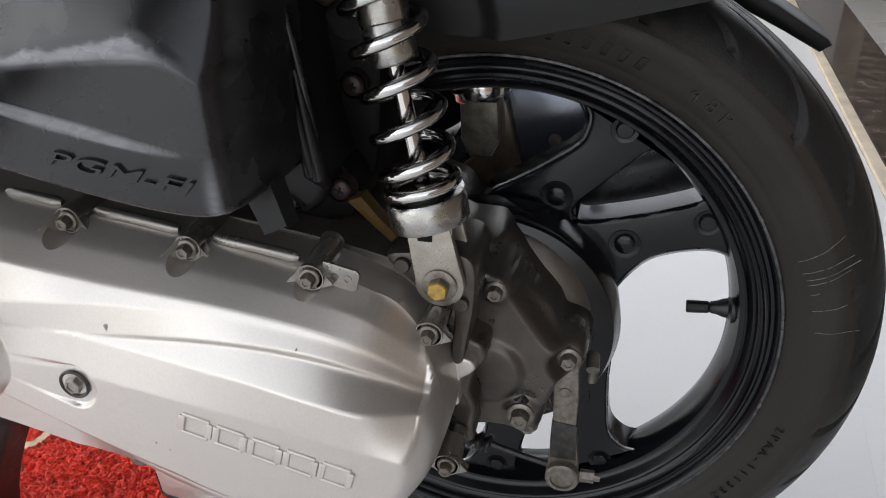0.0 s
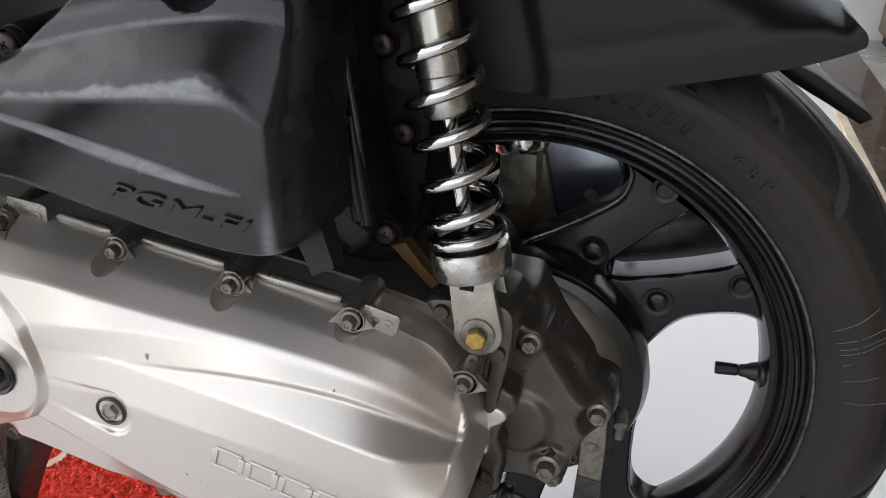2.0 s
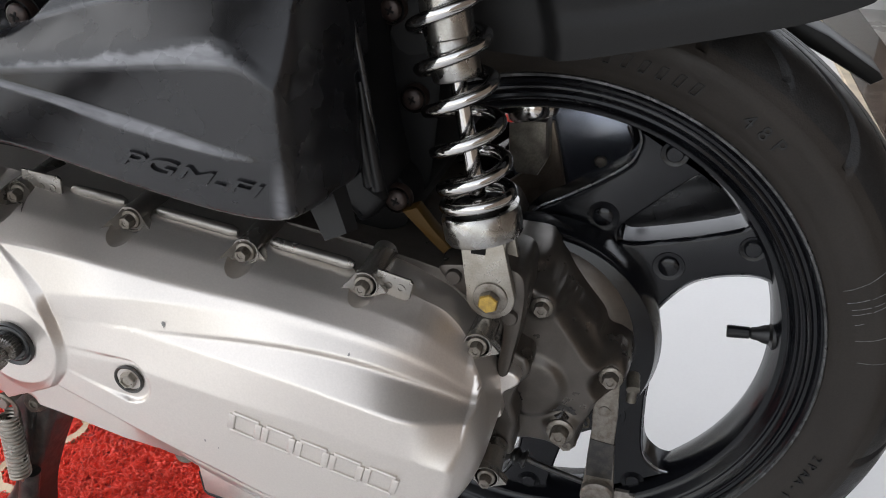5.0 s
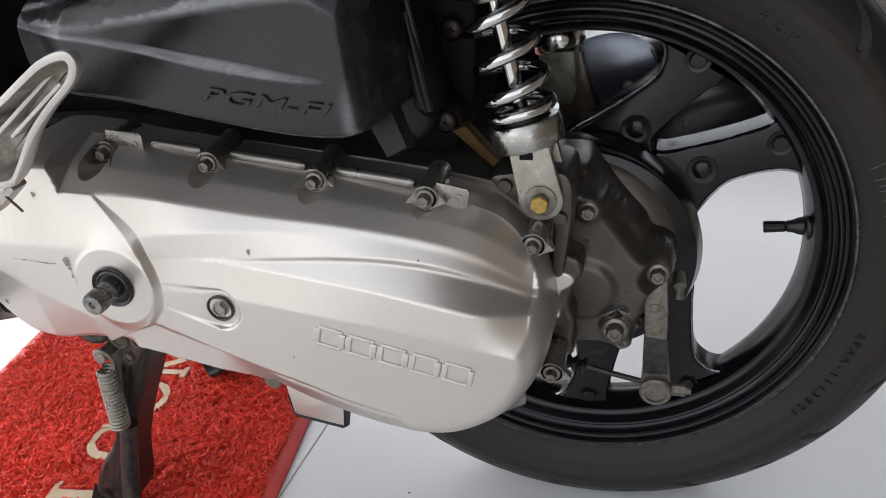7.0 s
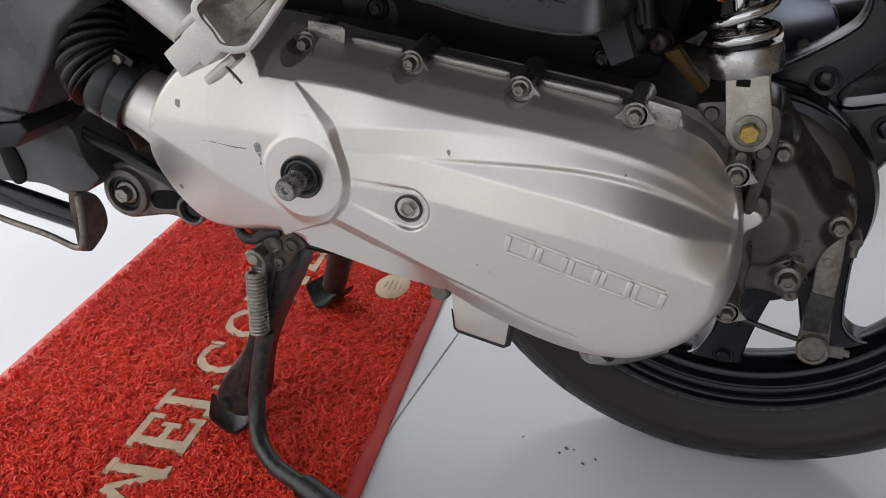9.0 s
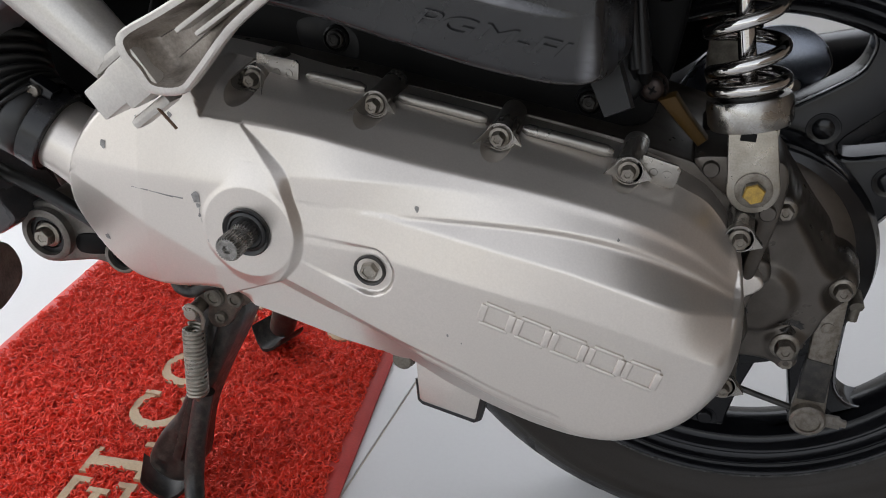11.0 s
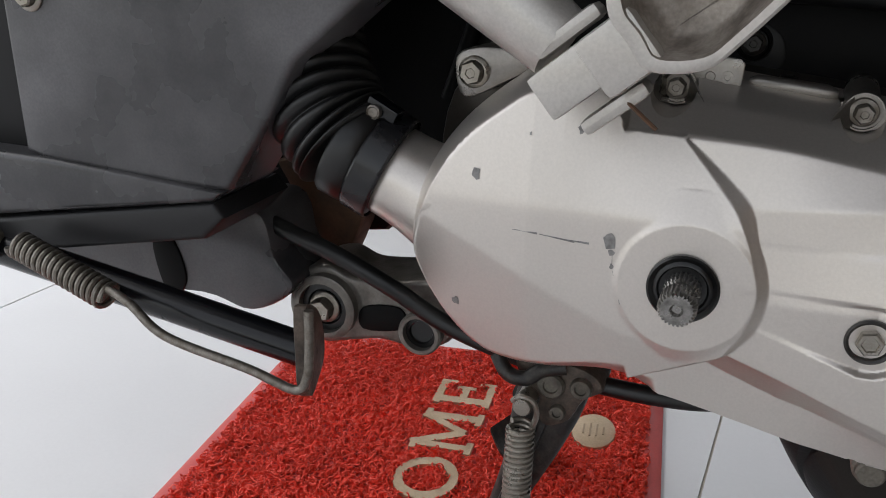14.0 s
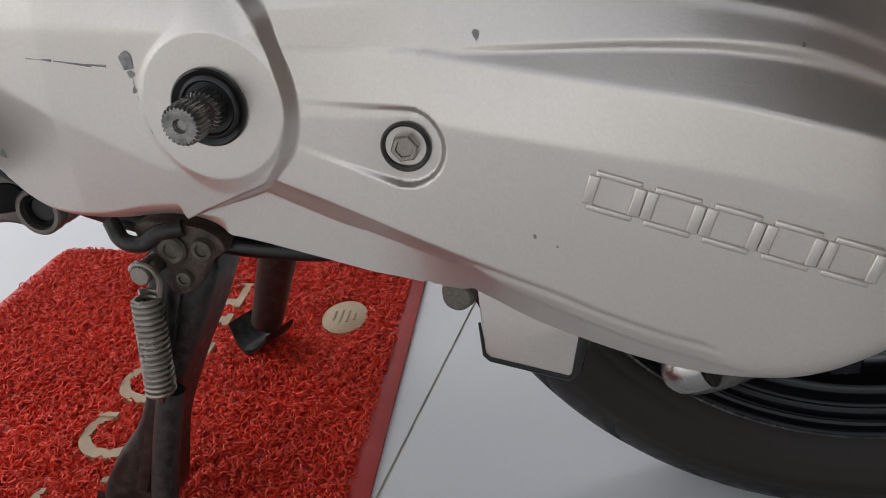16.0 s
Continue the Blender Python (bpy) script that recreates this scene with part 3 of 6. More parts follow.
            m = Matrix.Translation((AXLE.x + rad * tx, -0.0095, AXLE.z + rad * tz)) @ Matrix.Rotation(-(a - math.pi / 2), 4, "Y") @ pose(0, 0, 0, 90, 0, 0)
            lettering("raised_mark", ch, size, m, TREAD, tyre, 0.0006)
    for k in range(9):
        a = radians(91 - 3.0 * k)
        bm = bmesh.new()
        for dx, dz, wx, wz in ((-0.0019, 0, 0.0005, 0.0080), (0.0019, 0, 0.0005, 0.0080), (0, 0.0038, 0.0034, 0.0005), (0, -0.0038, 0.0034, 0.0005)):
            box(bm, (dx + 0.25 * dz, 0, dz), (wx, 0.0018, wz), turn=Matrix.Rotation(0.24 if wz > wx else 0, 3, "Y"))
        ob = part("raised_mark", bm, TREAD, tyre, smooth=False)
        ob.matrix_basis = Matrix.Translation((AXLE.x + 0.2065 * math.cos(a), -0.0090, AXLE.z + 0.2065 * math.sin(a))) @ Matrix.Rotation(-(a - math.pi / 2), 4, "Y")
    # rim barrel with stepped lips on both sides
    lip = [(0.1900, 0.0350), (0.1915, 0.0335), (0.1912, 0.0300), (0.1870, 0.0360), (0.1850, 0.0345), (0.1835, 0.0310), (0.1815, 0.0305),
           (0.1800, 0.0322), (0.1785, 0.0322), (0.1768, 0.0285), (0.1740, 0.0270), (0.1722, 0.0278), (0.1705, 0.0268),
           (0.1685, 0.0215), (0.1650, 0.0190), (0.1630, 0.0190), (0.1612, 0.0150), (0.1590, 0.0090), (0.1570, 0.0)]
    near = [(r, -o) for r, o in lip[3:]]
    far = [(r, o) for r, o in lip[3:]]
    outer = [(0.1870, 0.036), (0.1912, 0.0335), (0.1905, 0.030), (0.176, 0.026), (0.1665, 0.012), (0.1665, -0.012), (0.176, -0.026), (0.1905, -0.030), (0.1912, -0.0335)]
    bm = bmesh.new()
    lathe(bm, near + far[::-1][1:] + outer[1:], AXLE, (0, 1, 0), 160, closed=True)
    rim = part("rim", bm, BLACK_PAINT, wheel, "satin black cast alloy rim", sharp=50)
    bm = bmesh.new()
    lathe(bm, [(0.1897, -0.0349), (0.1888, -0.0366), (0.1873, -0.0366), (0.1867, -0.0352)], AXLE, (0, 1, 0), 160)
    part("worn_lip", bm, WORN_EDGE, rim, "rim lip with paint worn to bare metal")
    # hub and three pairs of spokes
    bm = bmesh.new()
    lathe(bm, [(0.020, -0.06), (0.034, -0.055), (0.060, -0.050), (0.082, -0.042), (0.086, -0.030), (0.084, -0.008), (0.07, 0.0), (0.06, 0.02), (0.05, 0.035), (0.02, 0.04)], AXLE, (0, 1, 0), 72)
    part("hub", bm, BLACK_PAINT, wheel, "black hub drum")
    window = [(0.0478, 0.0745), (0.0492, 0.0830), (0.0690, 0.1030), (0.0900, 0.1228), (0.1010, 0.1272), (0.1120, 0.1205), (0.1228, 0.1100), (0.1302, 0.1005),
              (0.1262, 0.0928), (0.1130, 0.0868), (0.0933, 0.0802), (0.0700, 0.0738), (0.0540, 0.0705)]
    low = [(0.0620, -0.0200), (0.0751, 0.0024), (0.0805, 0.0235), (0.0965, 0.0450), (0.1120, 0.0535), (0.1280, 0.0578), (0.1420, 0.0585), (0.1520, 0.0540), (0.1580, 0.0440), (0.1625, 0.0300)]
    high = [(0.0325, 0.1640), (0.0440, 0.1588), (0.0515, 0.1500), (0.0530, 0.1400), (0.0476, 0.1269), (0.0284, 0.1118), (0.0067, 0.0976), (-0.0127, 0.0850), (-0.0330, 0.0560)]

    def turned(points, a):
        c_, s_ = math.cos(a), math.sin(a)
        return [(AXLE.x + c_ * p[0] - s_ * p[1], AXLE.z + s_ * p[0] + c_ * p[1]) for p in points]

    for pair in range(3):
        swing = radians(-120 * pair)
        rim_low = [(0.1680 * math.cos(radians(a)), 0.1680 * math.sin(radians(a))) for a in (10, 15, 20, 25, 30, 35, 39, 43.5)]
        rim_high = [(0.1680 * math.cos(radians(a)), 0.1680 * math.sin(radians(a))) for a in (43.5, 48, 53, 58, 63, 68, 73, 78, 80)]
        lo = [(v.x, v.y) for v in catmull([(x, z, 0) for x, z in low], 4)]
        hi = [(v.x, v.y) for v in catmull([(x, z, 0) for x, z in high], 4)]
        win = [(v.x, v.y) for v in catmull([(x, z, 0) for x, z in window], 4, True)]
        # the window is cut at its two ends: inner tip and rim corner
        tip = min(range(len(win)), key=lambda i: math.hypot(*win[i]))
        corner = max(range(len(win)), key=lambda i: win[i][0] * 0.76 + win[i][1] * 0.65)
        n = len(win)
        step_up = [win[(tip + k) % n] for k in range((corner - tip) % n + 1)]
        step_dn = [win[(corner + k) % n] for k in range((tip - corner) % n + 1)]
        lower = lo + rim_low + step_dn + [(0.030, 0.045)]
        upper = [(0.030, 0.045)] + step_up + rim_high + hi
        for shape, spots in ((lower, ((0.0825, 0.0573, 0.0098), (0.1337, 0.0787, 0.0082))), (upper, ((0.0350, 0.0880, 0.0098), (0.0753, 0.1380, 0.0082)))):
            bm = bmesh.new()
            prism(bm, turned(shape, swing), 0.0235, 0.050, 0.0035, 3)
            spoke = part("spoke", bm, BLACK_PAINT, wheel, sharp=30)
            # a thin pale metal line follows the spoke's outer edge
            bm = bmesh.new()
            line_ = turned((hi if shape is upper else lo)[4:-4], swing)
            tube(bm, [(x, 0.0245, z) for x, z in line_], 0.0009, 6)
            part("worn_edge", bm, PALE_EDGE, spoke, "thin pale line along the spoke edge")
            for x, z, rr in spots:
                (px, pz), = turned([(x, z)], swing)
                bm = bmesh.new()
                lathe(bm, [(rr * 1.12, 0.0), (rr * 1.08, 0.0005), (rr * 0.98, 0.0004), (rr * 0.90, 0.0001), (0.0001, 0.0001)], (px, 0.0235, pz), (0, -1, 0), 28)
                part("boss", bm, BLACK_PAINT, spoke)
                bm = bmesh.new()
                lathe(bm, [(rr * 0.70, 0.0), (rr * 0.68, 0.0014), (rr * 0.60, 0.0020), (0.0001, 0.0021)], (px, 0.0235, pz), (0, -1, 0), 24)
                part("socket_plug", bm, BLACK_PAINT, spoke)
    # tyre valve, pointing to the axle
    va = radians(4.4)
    d = Vector((math.cos(va), 0, math.sin(va)))
    root = Vector((0, 0.031, AXLE.z)) + d * 0.1600
    bm = bmesh.new()
    lathe(bm, [(0.0105, -0.002), (0.0105, 0.0015), (0.0070, 0.0035), (0.0062, 0.0075), (0.0048, 0.0105), (0.0042, 0.0145), (0.0034, 0.0155)], root, -d, 24)
    stem = part("valve", bm, SOFT_RUBBER, wheel, "black rubber tyre valve")
    bm = bmesh.new()
    lathe(bm, [(0.0034, 0.0155), (0.0042, 0.0165), (0.0045, 0.0300), (0.0040, 0.0310), (0.0001, 0.0310)], root, -d, 14)
    part("valve_cap", bm, DARK_PLASTIC, stem, "ribbed black cap", smooth=False)


rear_wheel()


# ---- silver belt case cover ----
COVER_OUTLINE = [(-0.3665, 0.3735), (-0.340, 0.388), (-0.300, 0.386), (-0.261, 0.379), (-0.185, 0.369), (-0.123, 0.360), (-0.075, 0.352),
                 (-0.050, 0.343), (-0.033, 0.333), (-0.017, 0.312), (-0.008, 0.285), (-0.006, 0.258), (-0.013, 0.2360), (-0.030, 0.2145),
                 (-0.059, 0.1985), (-0.093, 0.1955), (-0.124, 0.2005), (-0.160, 0.2115), (-0.182, 0.2220), (-0.199, 0.2295), (-0.2245, 0.2345), (-0.2500, 0.2400),
                 (-0.281, 0.2460), (-0.308, 0.2475), (-0.335, 0.2440), (-0.358, 0.2450), (-0.374, 0.2510), (-0.389, 0.2645), (-0.402, 0.284), (-0.4075, 0.303), (-0.403, 0.330), (-0.388, 0.3540)]
# foot and brow of the raised drum's bevel, from the point at its top down round the kick shaft
DRUM_FOOT = [(-0.2850, 0.3645), (-0.2730, 0.3550), (-0.2620, 0.3455), (-0.2548, 0.3375), (-0.2512, 0.3250), (-0.2470, 0.3145), (-0.2450, 0.3050), (-0.2455, 0.2965), (-0.2480, 0.2875),
             (-0.2535, 0.2800), (-0.2592, 0.2738), (-0.2655, 0.2672), (-0.2810, 0.2610), (-0.3010, 0.2540)]
DRUM_BROW = [(-0.2850, 0.3645), (-0.2760, 0.3545), (-0.2680, 0.3455), (-0.2605, 0.3365), (-0.2548, 0.3260), (-0.2508, 0.3150), (-0.2490, 0.3050), (-0.2497, 0.2960), (-0.2525, 0.2870),
             (-0.2565, 0.2800), (-0.2604, 0.2748), (-0.2700, 0.2698), (-0.2860, 0.2620), (-0.3010, 0.2540)]


def inside_distance(poly, X, Z):
    """Signed distance of points to a closed outline, positive inside."""
    P = np.array([(p[0], p[1]) for p in poly])
    Q = np.roll(P, -1, 0)
    best = np.full(X.shape, 1e9)
    wind = np.zeros(X.shape, bool)
    for (ax, az), (bx, bz) in zip(P, Q):
        dx, dz = bx - ax, bz - az
        t = np.clip(((X - ax) * dx + (Z - az) * dz) / (dx * dx + dz * dz + 1e-12), 0, 1)
        best = np.minimum(best, np.hypot(X - ax - t * dx, Z - az - t * dz))
        cross = ((az > Z) != (bz > Z))
        with np.errstate(divide="ignore", invalid="ignore"):
            xi = ax + (Z - az) * dx / (dz if abs(dz) > 1e-12 else 1e-12)
        wind ^= cross & (X < xi)
    return np.where(wind, best, -best)


def soft_min(a, b, k):
    h = np.clip(0.5 + 0.5 * (b - a) / k, 0, 1)
    return b * (1 - h) + a * h - k * h * (1 - h)


def soft_max(a, b, k):
    return -soft_min(-a, -b, k)


OUT = [(v.x, v.y) for v in catmull([(x, z, 0) for x, z in COVER_OUTLINE], 11, True)]
FOOT = [(v.x, v.y) for v in catmull([(x, z, 0) for x, z in DRUM_FOOT], 8)]
BROW = [(v.x, v.y) for v in catmull([(x, z, 0) for x, z in DRUM_BROW], 8)]
FRONT_OF_DRUM = [(-0.32, 0.225), (-0.50, 0.225), (-0.50, 0.46), (-0.2850, 0.46)]


def curve(X, xs, zs):
    """A smooth line through a few places, read at X."""
    p = catmull([(a, b, 0) for a, b in zip(xs, zs)], 8)
    return np.interp(X, [v.x for v in p], [v.y for v in p])


# lines of the cover: x, z and how far each stands out
COVER_LINES = {
    "top": ([-0.300, -0.261, -0.185, -0.123, -0.054, -0.020], [0.386, 0.379, 0.369, 0.360, 0.345, 0.318], [0.121, 0.121, 0.121, 0.121, 0.121, 0.121]),
    "crease": ([-0.300, -0.250, -0.220, -0.190, -0.160, -0.130, -0.100, -0.070, -0.040, -0.015],
               [0.3640, 0.3605, 0.3555, 0.3508, 0.3472, 0.3440, 0.3395, 0.3325, 0.3190, 0.298],
               [0.1660, 0.1640, 0.1615, 0.1595, 0.1585, 0.1575, 0.1560, 0.1530, 0.1460, 0.136]),
    "band": ([-0.300, -0.250, -0.220, -0.190, -0.160, -0.130, -0.100, -0.070, -0.040, -0.015],
             [0.3340, 0.3375, 0.3400, 0.3410, 0.3405, 0.3392, 0.3355, 0.3290, 0.3155, 0.2965],
             [0.1705, 0.1700, 0.1690, 0.1655, 0.1625, 0.1600, 0.1580, 0.1545, 0.1470, 0.137]),
    "ridge": ([-0.300, -0.250, -0.220, -0.190, -0.160, -0.130, -0.100, -0.070, -0.040, -0.015],
              [0.3200, 0.3212, 0.3228, 0.3242, 0.3256, 0.3270, 0.3268, 0.3222, 0.3100, 0.2945],
              [0.1715, 0.1712, 0.1708, 0.1694, 0.1674, 0.1660, 0.1643, 0.1602, 0.1520, 0.141]),
    "groove": ([-0.200, -0.190, -0.160, -0.130, -0.100, -0.070, -0.040, -0.015],
               [0.3236, 0.3232, 0.3239, 0.3246, 0.3236, 0.3182, 0.3068, 0.2930],
               [0.1708, 0.1694, 0.1665, 0.1645, 0.1627, 0.1588, 0.1510, 0.141]),
    "wedge": ([-0.200, -0.190, -0.160, -0.130, -0.100, -0.070, -0.040, -0.015],
              [0.3225, 0.3210, 0.3170, 0.3130, 0.3092, 0.3032, 0.2965, 0.2905],
              [0.1710, 0.1708, 0.1712, 0.1725, 0.1738, 0.1740, 0.1710, 0.155]),
    "shelf": ([-0.310, -0.2670, -0.2530, -0.2300, -0.2080, -0.1780, -0.1600], [0.2950, 0.2790, 0.2738, 0.2660, 0.2578, 0.2470, 0.2405]),
    "chin": ([-0.300, -0.259, -0.240, -0.2081, -0.177, -0.153, -0.131, -0.101, -0.0735, -0.048, -0.033], [0.290, 0.2753, 0.2690, 0.2574, 0.2472, 0.2395, 0.2315, 0.2235, 0.2215, 0.2275, 0.236]),
    "chin_low": ([-0.300, -0.263, -0.240, -0.210, -0.178, -0.1465, -0.122, -0.100, -0.072, -0.046, -0.033], [0.281, 0.2715, 0.264, 0.2530, 0.2410, 0.2290, 0.2205, 0.2150, 0.2130, 0.2200, 0.231]),
}


def line(X, name, row=1):
    xs = COVER_LINES[name][0]
    return curve(X, xs, COVER_LINES[name][row])


def section(X, Z):
    """Flat bands between the lines, read up and down at each x."""
    face = 0.1765 - 0.20 * (X + 0.12) ** 2 - 0.9 * np.maximum(0, X + 0.07) ** 2
    knots = [(line(X, "top") + 0.02, np.full(X.shape, 0.105)), (line(X, "top"), line(X, "top", 2))]
    zt, z1, h1 = line(X, "top"), line(X, "crease"), line(X, "crease", 2)
    knots.append((0.5 * (zt + z1) + 0.0015, 0.121 + 0.60 * (h1 - 0.121)))
    knots.append((z1, h1))
    for name in ("band", "ridge", "groove", "wedge"):
        knots.append((line(X, name), line(X, name, 2)))
    knots.append((line(X, "wedge") - 0.022, face))
    knots.append((np.full(X.shape, 0.10), face))
    h = np.full(X.shape, 0.105)
    for (za, ha), (zb, hb) in zip(knots, knots[1:]):
        zb = np.minimum(zb, za - 0.0006)
        t = np.clip((za - Z) / (za - zb), 0, 1)
        h = np.where(Z <= za, ha + (hb - ha) * t, h)
    return h, face


def cover_base(X, Z):
    """How far the belt case cover stands out towards the eye (that is, -y) at a place of its plan."""
    d = inside_distance(OUT, X, Z)
    h, face = 0, 0
    for k, w in ((-2, 0.1), (-1, 0.25), (0, 0.3), (1, 0.25), (2, 0.1)):
        hk, face = section(X, Z + k * 0.00065)
        h = h + w * hk
    zc, zl = line(X, "chin"), line(X, "chin_low")
    # rounded rear and under edge
    r = np.clip(d / 0.026, 0, 1)
    edge = 0.1280 + 0.052 * np.sqrt(np.clip(1 - (1 - r) ** 2, 0, 1))
    low = np.clip((0.300 - Z) / 0.03, 0, 1)
    rear = np.clip((X + 0.10) / 0.06, 0, 1)
    edge = edge + 0.05 * (1 - np.maximum(low, rear)) + 0.05 * np.clip((-0.185 - X) / 0.03, 0, 1)
    h = soft_min(h, edge, 0.004)
    # chin: a narrow step, then a strip that turns under
    t = np.clip((zc - Z) / np.maximum(zc - zl, 1e-3), 0, 1)
    there = np.clip((X + 0.225) / 0.05, 0, 1)
    chin = face + 0.0004 - 0.0030 * t - 0.60 * np.maximum(0, zl - Z) - 0.0012 * np.clip((zl - Z) / 0.0030, 0, 1)
    chin = chin - 0.0009 * np.exp(-((Z - zc + 0.0018) / 0.0019) ** 2)
    # towards the front the step drops to a flat lower panel
    zs = line(X, "shelf")
    wide = np.interp(X, [-0.266, -0.235, -0.195, -0.165], [0.0120, 0.0130, 0.0090, 0.0060])
    flat = face + (0.1625 - face) * np.clip((zs - Z) / wide, 0, 1) - 0.03 * np.maximum(0, zs - wide - Z)
    chin = chin * there + flat * (1 - there) + 0.012 * np.clip((X + 0.100) / 0.060, 0, 1)
    h = np.where(Z < zc + 0.006, soft_min(h, chin + 0.3 * np.maximum(0, Z - zc), 0.0006), h)
    # front drum: a flat face, a sloping brow above and below, and a bevel down to the long face
    low_line = 0.2785 + 0.45 * np.maximum(0, -0.300 - X)
    fall = low_line - Z
    f = 0.1765 - (0.20 + 0.11 * np.clip((X + 0.330) / 0.04, 0, 1)) * 0.5 * (Z - 0.3300 + np.sqrt((Z - 0.3300) ** 2 + 0.0022 ** 2)) - 0.12 * np.maximum(0, -0.343 - X)
    f = f - 0.10 * (fall + np.sqrt(fall * fall + 0.0015 ** 2))
    roll = 0.1220 + 0.0560 * np.sqrt(np.clip(1 - (1 - np.clip(d / 0.0240, 0, 1)) ** 2, 0, 1))
    w = np.clip((X + 0.298) / 0.012, 0, 1)
    f = soft_min(f, roll + 0.05 * w, 0.002)
    # round boss of the kick shaft
    rb = np.hypot(X + 0.2763, Z - 0.3035)
    f = np.where(rb < 0.040, soft_max(f, 0.1774 - 0.38 * np.maximum(0, rb - 0.0268), 0.0003), f)
    blend = np.clip((-0.285 - X) / 0.030, 0, 1)
    h = h * (1 - blend) + np.minimum(h, roll) * blend
    # above the long crease the drum runs flush into the sloping top
    flush = np.clip((X + 0.322) / 0.016, 0, 1)
    f = np.where(flush > 0, np.minimum(f, h + 1.5 * np.maximum(0, line(X, "crease") + 0.0005 - Z) + 0.05 * (1 - flush)), f)
    foot, brow = inside_distance(FOOT + FRONT_OF_DRUM, X, Z), inside_distance(BROW + FRONT_OF_DRUM, X, Z)
    up = np.clip(foot / np.maximum(foot + np.maximum(0, -brow), 1e-6), 0, 1)
    h = np.where(foot > 0, h + up * (np.maximum(f, h) - h), h)
    # pan of the drain bolt with its drop-shaped rim
    px, pz = X + 0.2065, Z - 0.2905
    along = np.clip(-(px * 0.985 + pz * -0.17), 0, 0.045)
    rd = np.hypot(px + along * 0.985, pz - along * 0.17) + along * 0.14
    h = h - np.where(rd < 0.0150, 0.0030 * np.clip((0.0150 - rd) / 0.0020, 0, 1) * np.exp(-along / 0.014), 0)
    return h


SCREWS = ((-0.291, 0.377), (-0.2185, 0.371), (-0.148, 0.3617), (-0.0785, 0.3525))


def cover_height(X, Z):
    """The same, with the round spot faces that the upper screws sit in."""
    h = cover_base(X, Z)
    for sx, sz in SCREWS:
        h = np.where(np.hypot(X - sx, Z - sz) < 0.0086, np.minimum(h, 0.1262), h)
    return h


def grid_skin(outline, step, height, base_y, feature=(), soften=3, paths=()):
    """A skin over an outline in (x, z), its depth given by height(x, z), closed down to base_y."""
    from mathutils.geometry import delaunay_2d_cdt
    n = len(outline)
    xs, zs = [p[0] for p in outline], [p[1] for p in outline]
    gx = np.arange(min(xs), max(xs), step)
    gz = np.arange(min(zs), max(zs), step * 0.866)
    X, Z = np.meshgrid(gx, gz)
    X = X + (np.arange(len(gz)) % 2)[:, None] * step / 2
    keep = inside_distance(outline, X.ravel(), Z.ravel()) > step * 0.6
    edges = [(i, (i + 1) % n) for i in range(n)]
    pts = [Vector(p) for p in outline]
    X, Z = X.ravel(), Z.ravel()
    for xs_, zs_ in [(f[0], [z + o for z in f[1]]) for f in feature for o in (-0.0011, 0.0, 0.0011)]:
        fx = np.arange(xs_[0], xs_[-1], step)
        fz = curve(fx, xs_, zs_)
        ok = inside_distance(outline, fx, fz) > step
        near = np.abs(Z - curve(X, xs_, zs_)) < step * 0.6
        keep &= ~(near & (X > xs_[0]) & (X < xs_[-1]))
        first = len(pts)
        pts += [Vector((a, b)) for a, b, k in zip(fx, fz, ok) if k]
        edges += [(i, i + 1) for i in range(first, len(pts) - 1)]
    for path in paths:
        first = len(pts)
        px, pz = np.array([p[0] for p in path]), np.array([p[1] for p in path])
        for a, b in zip(px, pz):
            keep &= np.hypot(X - a, Z - b) > step * 0.62
        closed = np.hypot(px[0] - px[-1], pz[0] - pz[-1]) < step * 2.5
        pts += [Vector((a, b)) for a, b in zip(px, pz)]
        edges += [(k, k + 1) for k in range(first, len(pts) - 1)]
        if closed:
            edges.append((len(pts) - 1, first))
    pts += [Vector((a, b)) for a, b in zip(X[keep], Z[keep])]
    vs, _, fs, *_ = delaunay_2d_cdt(pts, edges, [], 1, 1e-7)
    A = np.array([(v.x, v.y) for v in vs])
    H = height(A[:, 0], A[:, 1])
    bm = bmesh.new()
    bv = [bm.verts.new((a, -h, b)) for (a, b), h in zip(A, H)]
    for f in fs:
        bm.faces.new([bv[i] for i in f])
    rim = [e for e in bm.edges if len(e.link_faces) == 1]
    edge = {v for e in rim for v in e.verts}
    inner = [v for v in bm.verts if v not in edge]
    for _ in range(soften):
        bmesh.ops.smooth_vert(bm, verts=inner, factor=0.5, use_axis_x=False, use_axis_y=True, use_axis_z=False)
    low = {}
    for e in rim:
        for v in e.verts:
            if v not in low:
                low[v] = bm.verts.new((v.co.x, base_y, v.co.z))
    for e in rim:
        a, b = e.verts
        bm.faces.new((a, b, low[b], low[a]))
    return bm


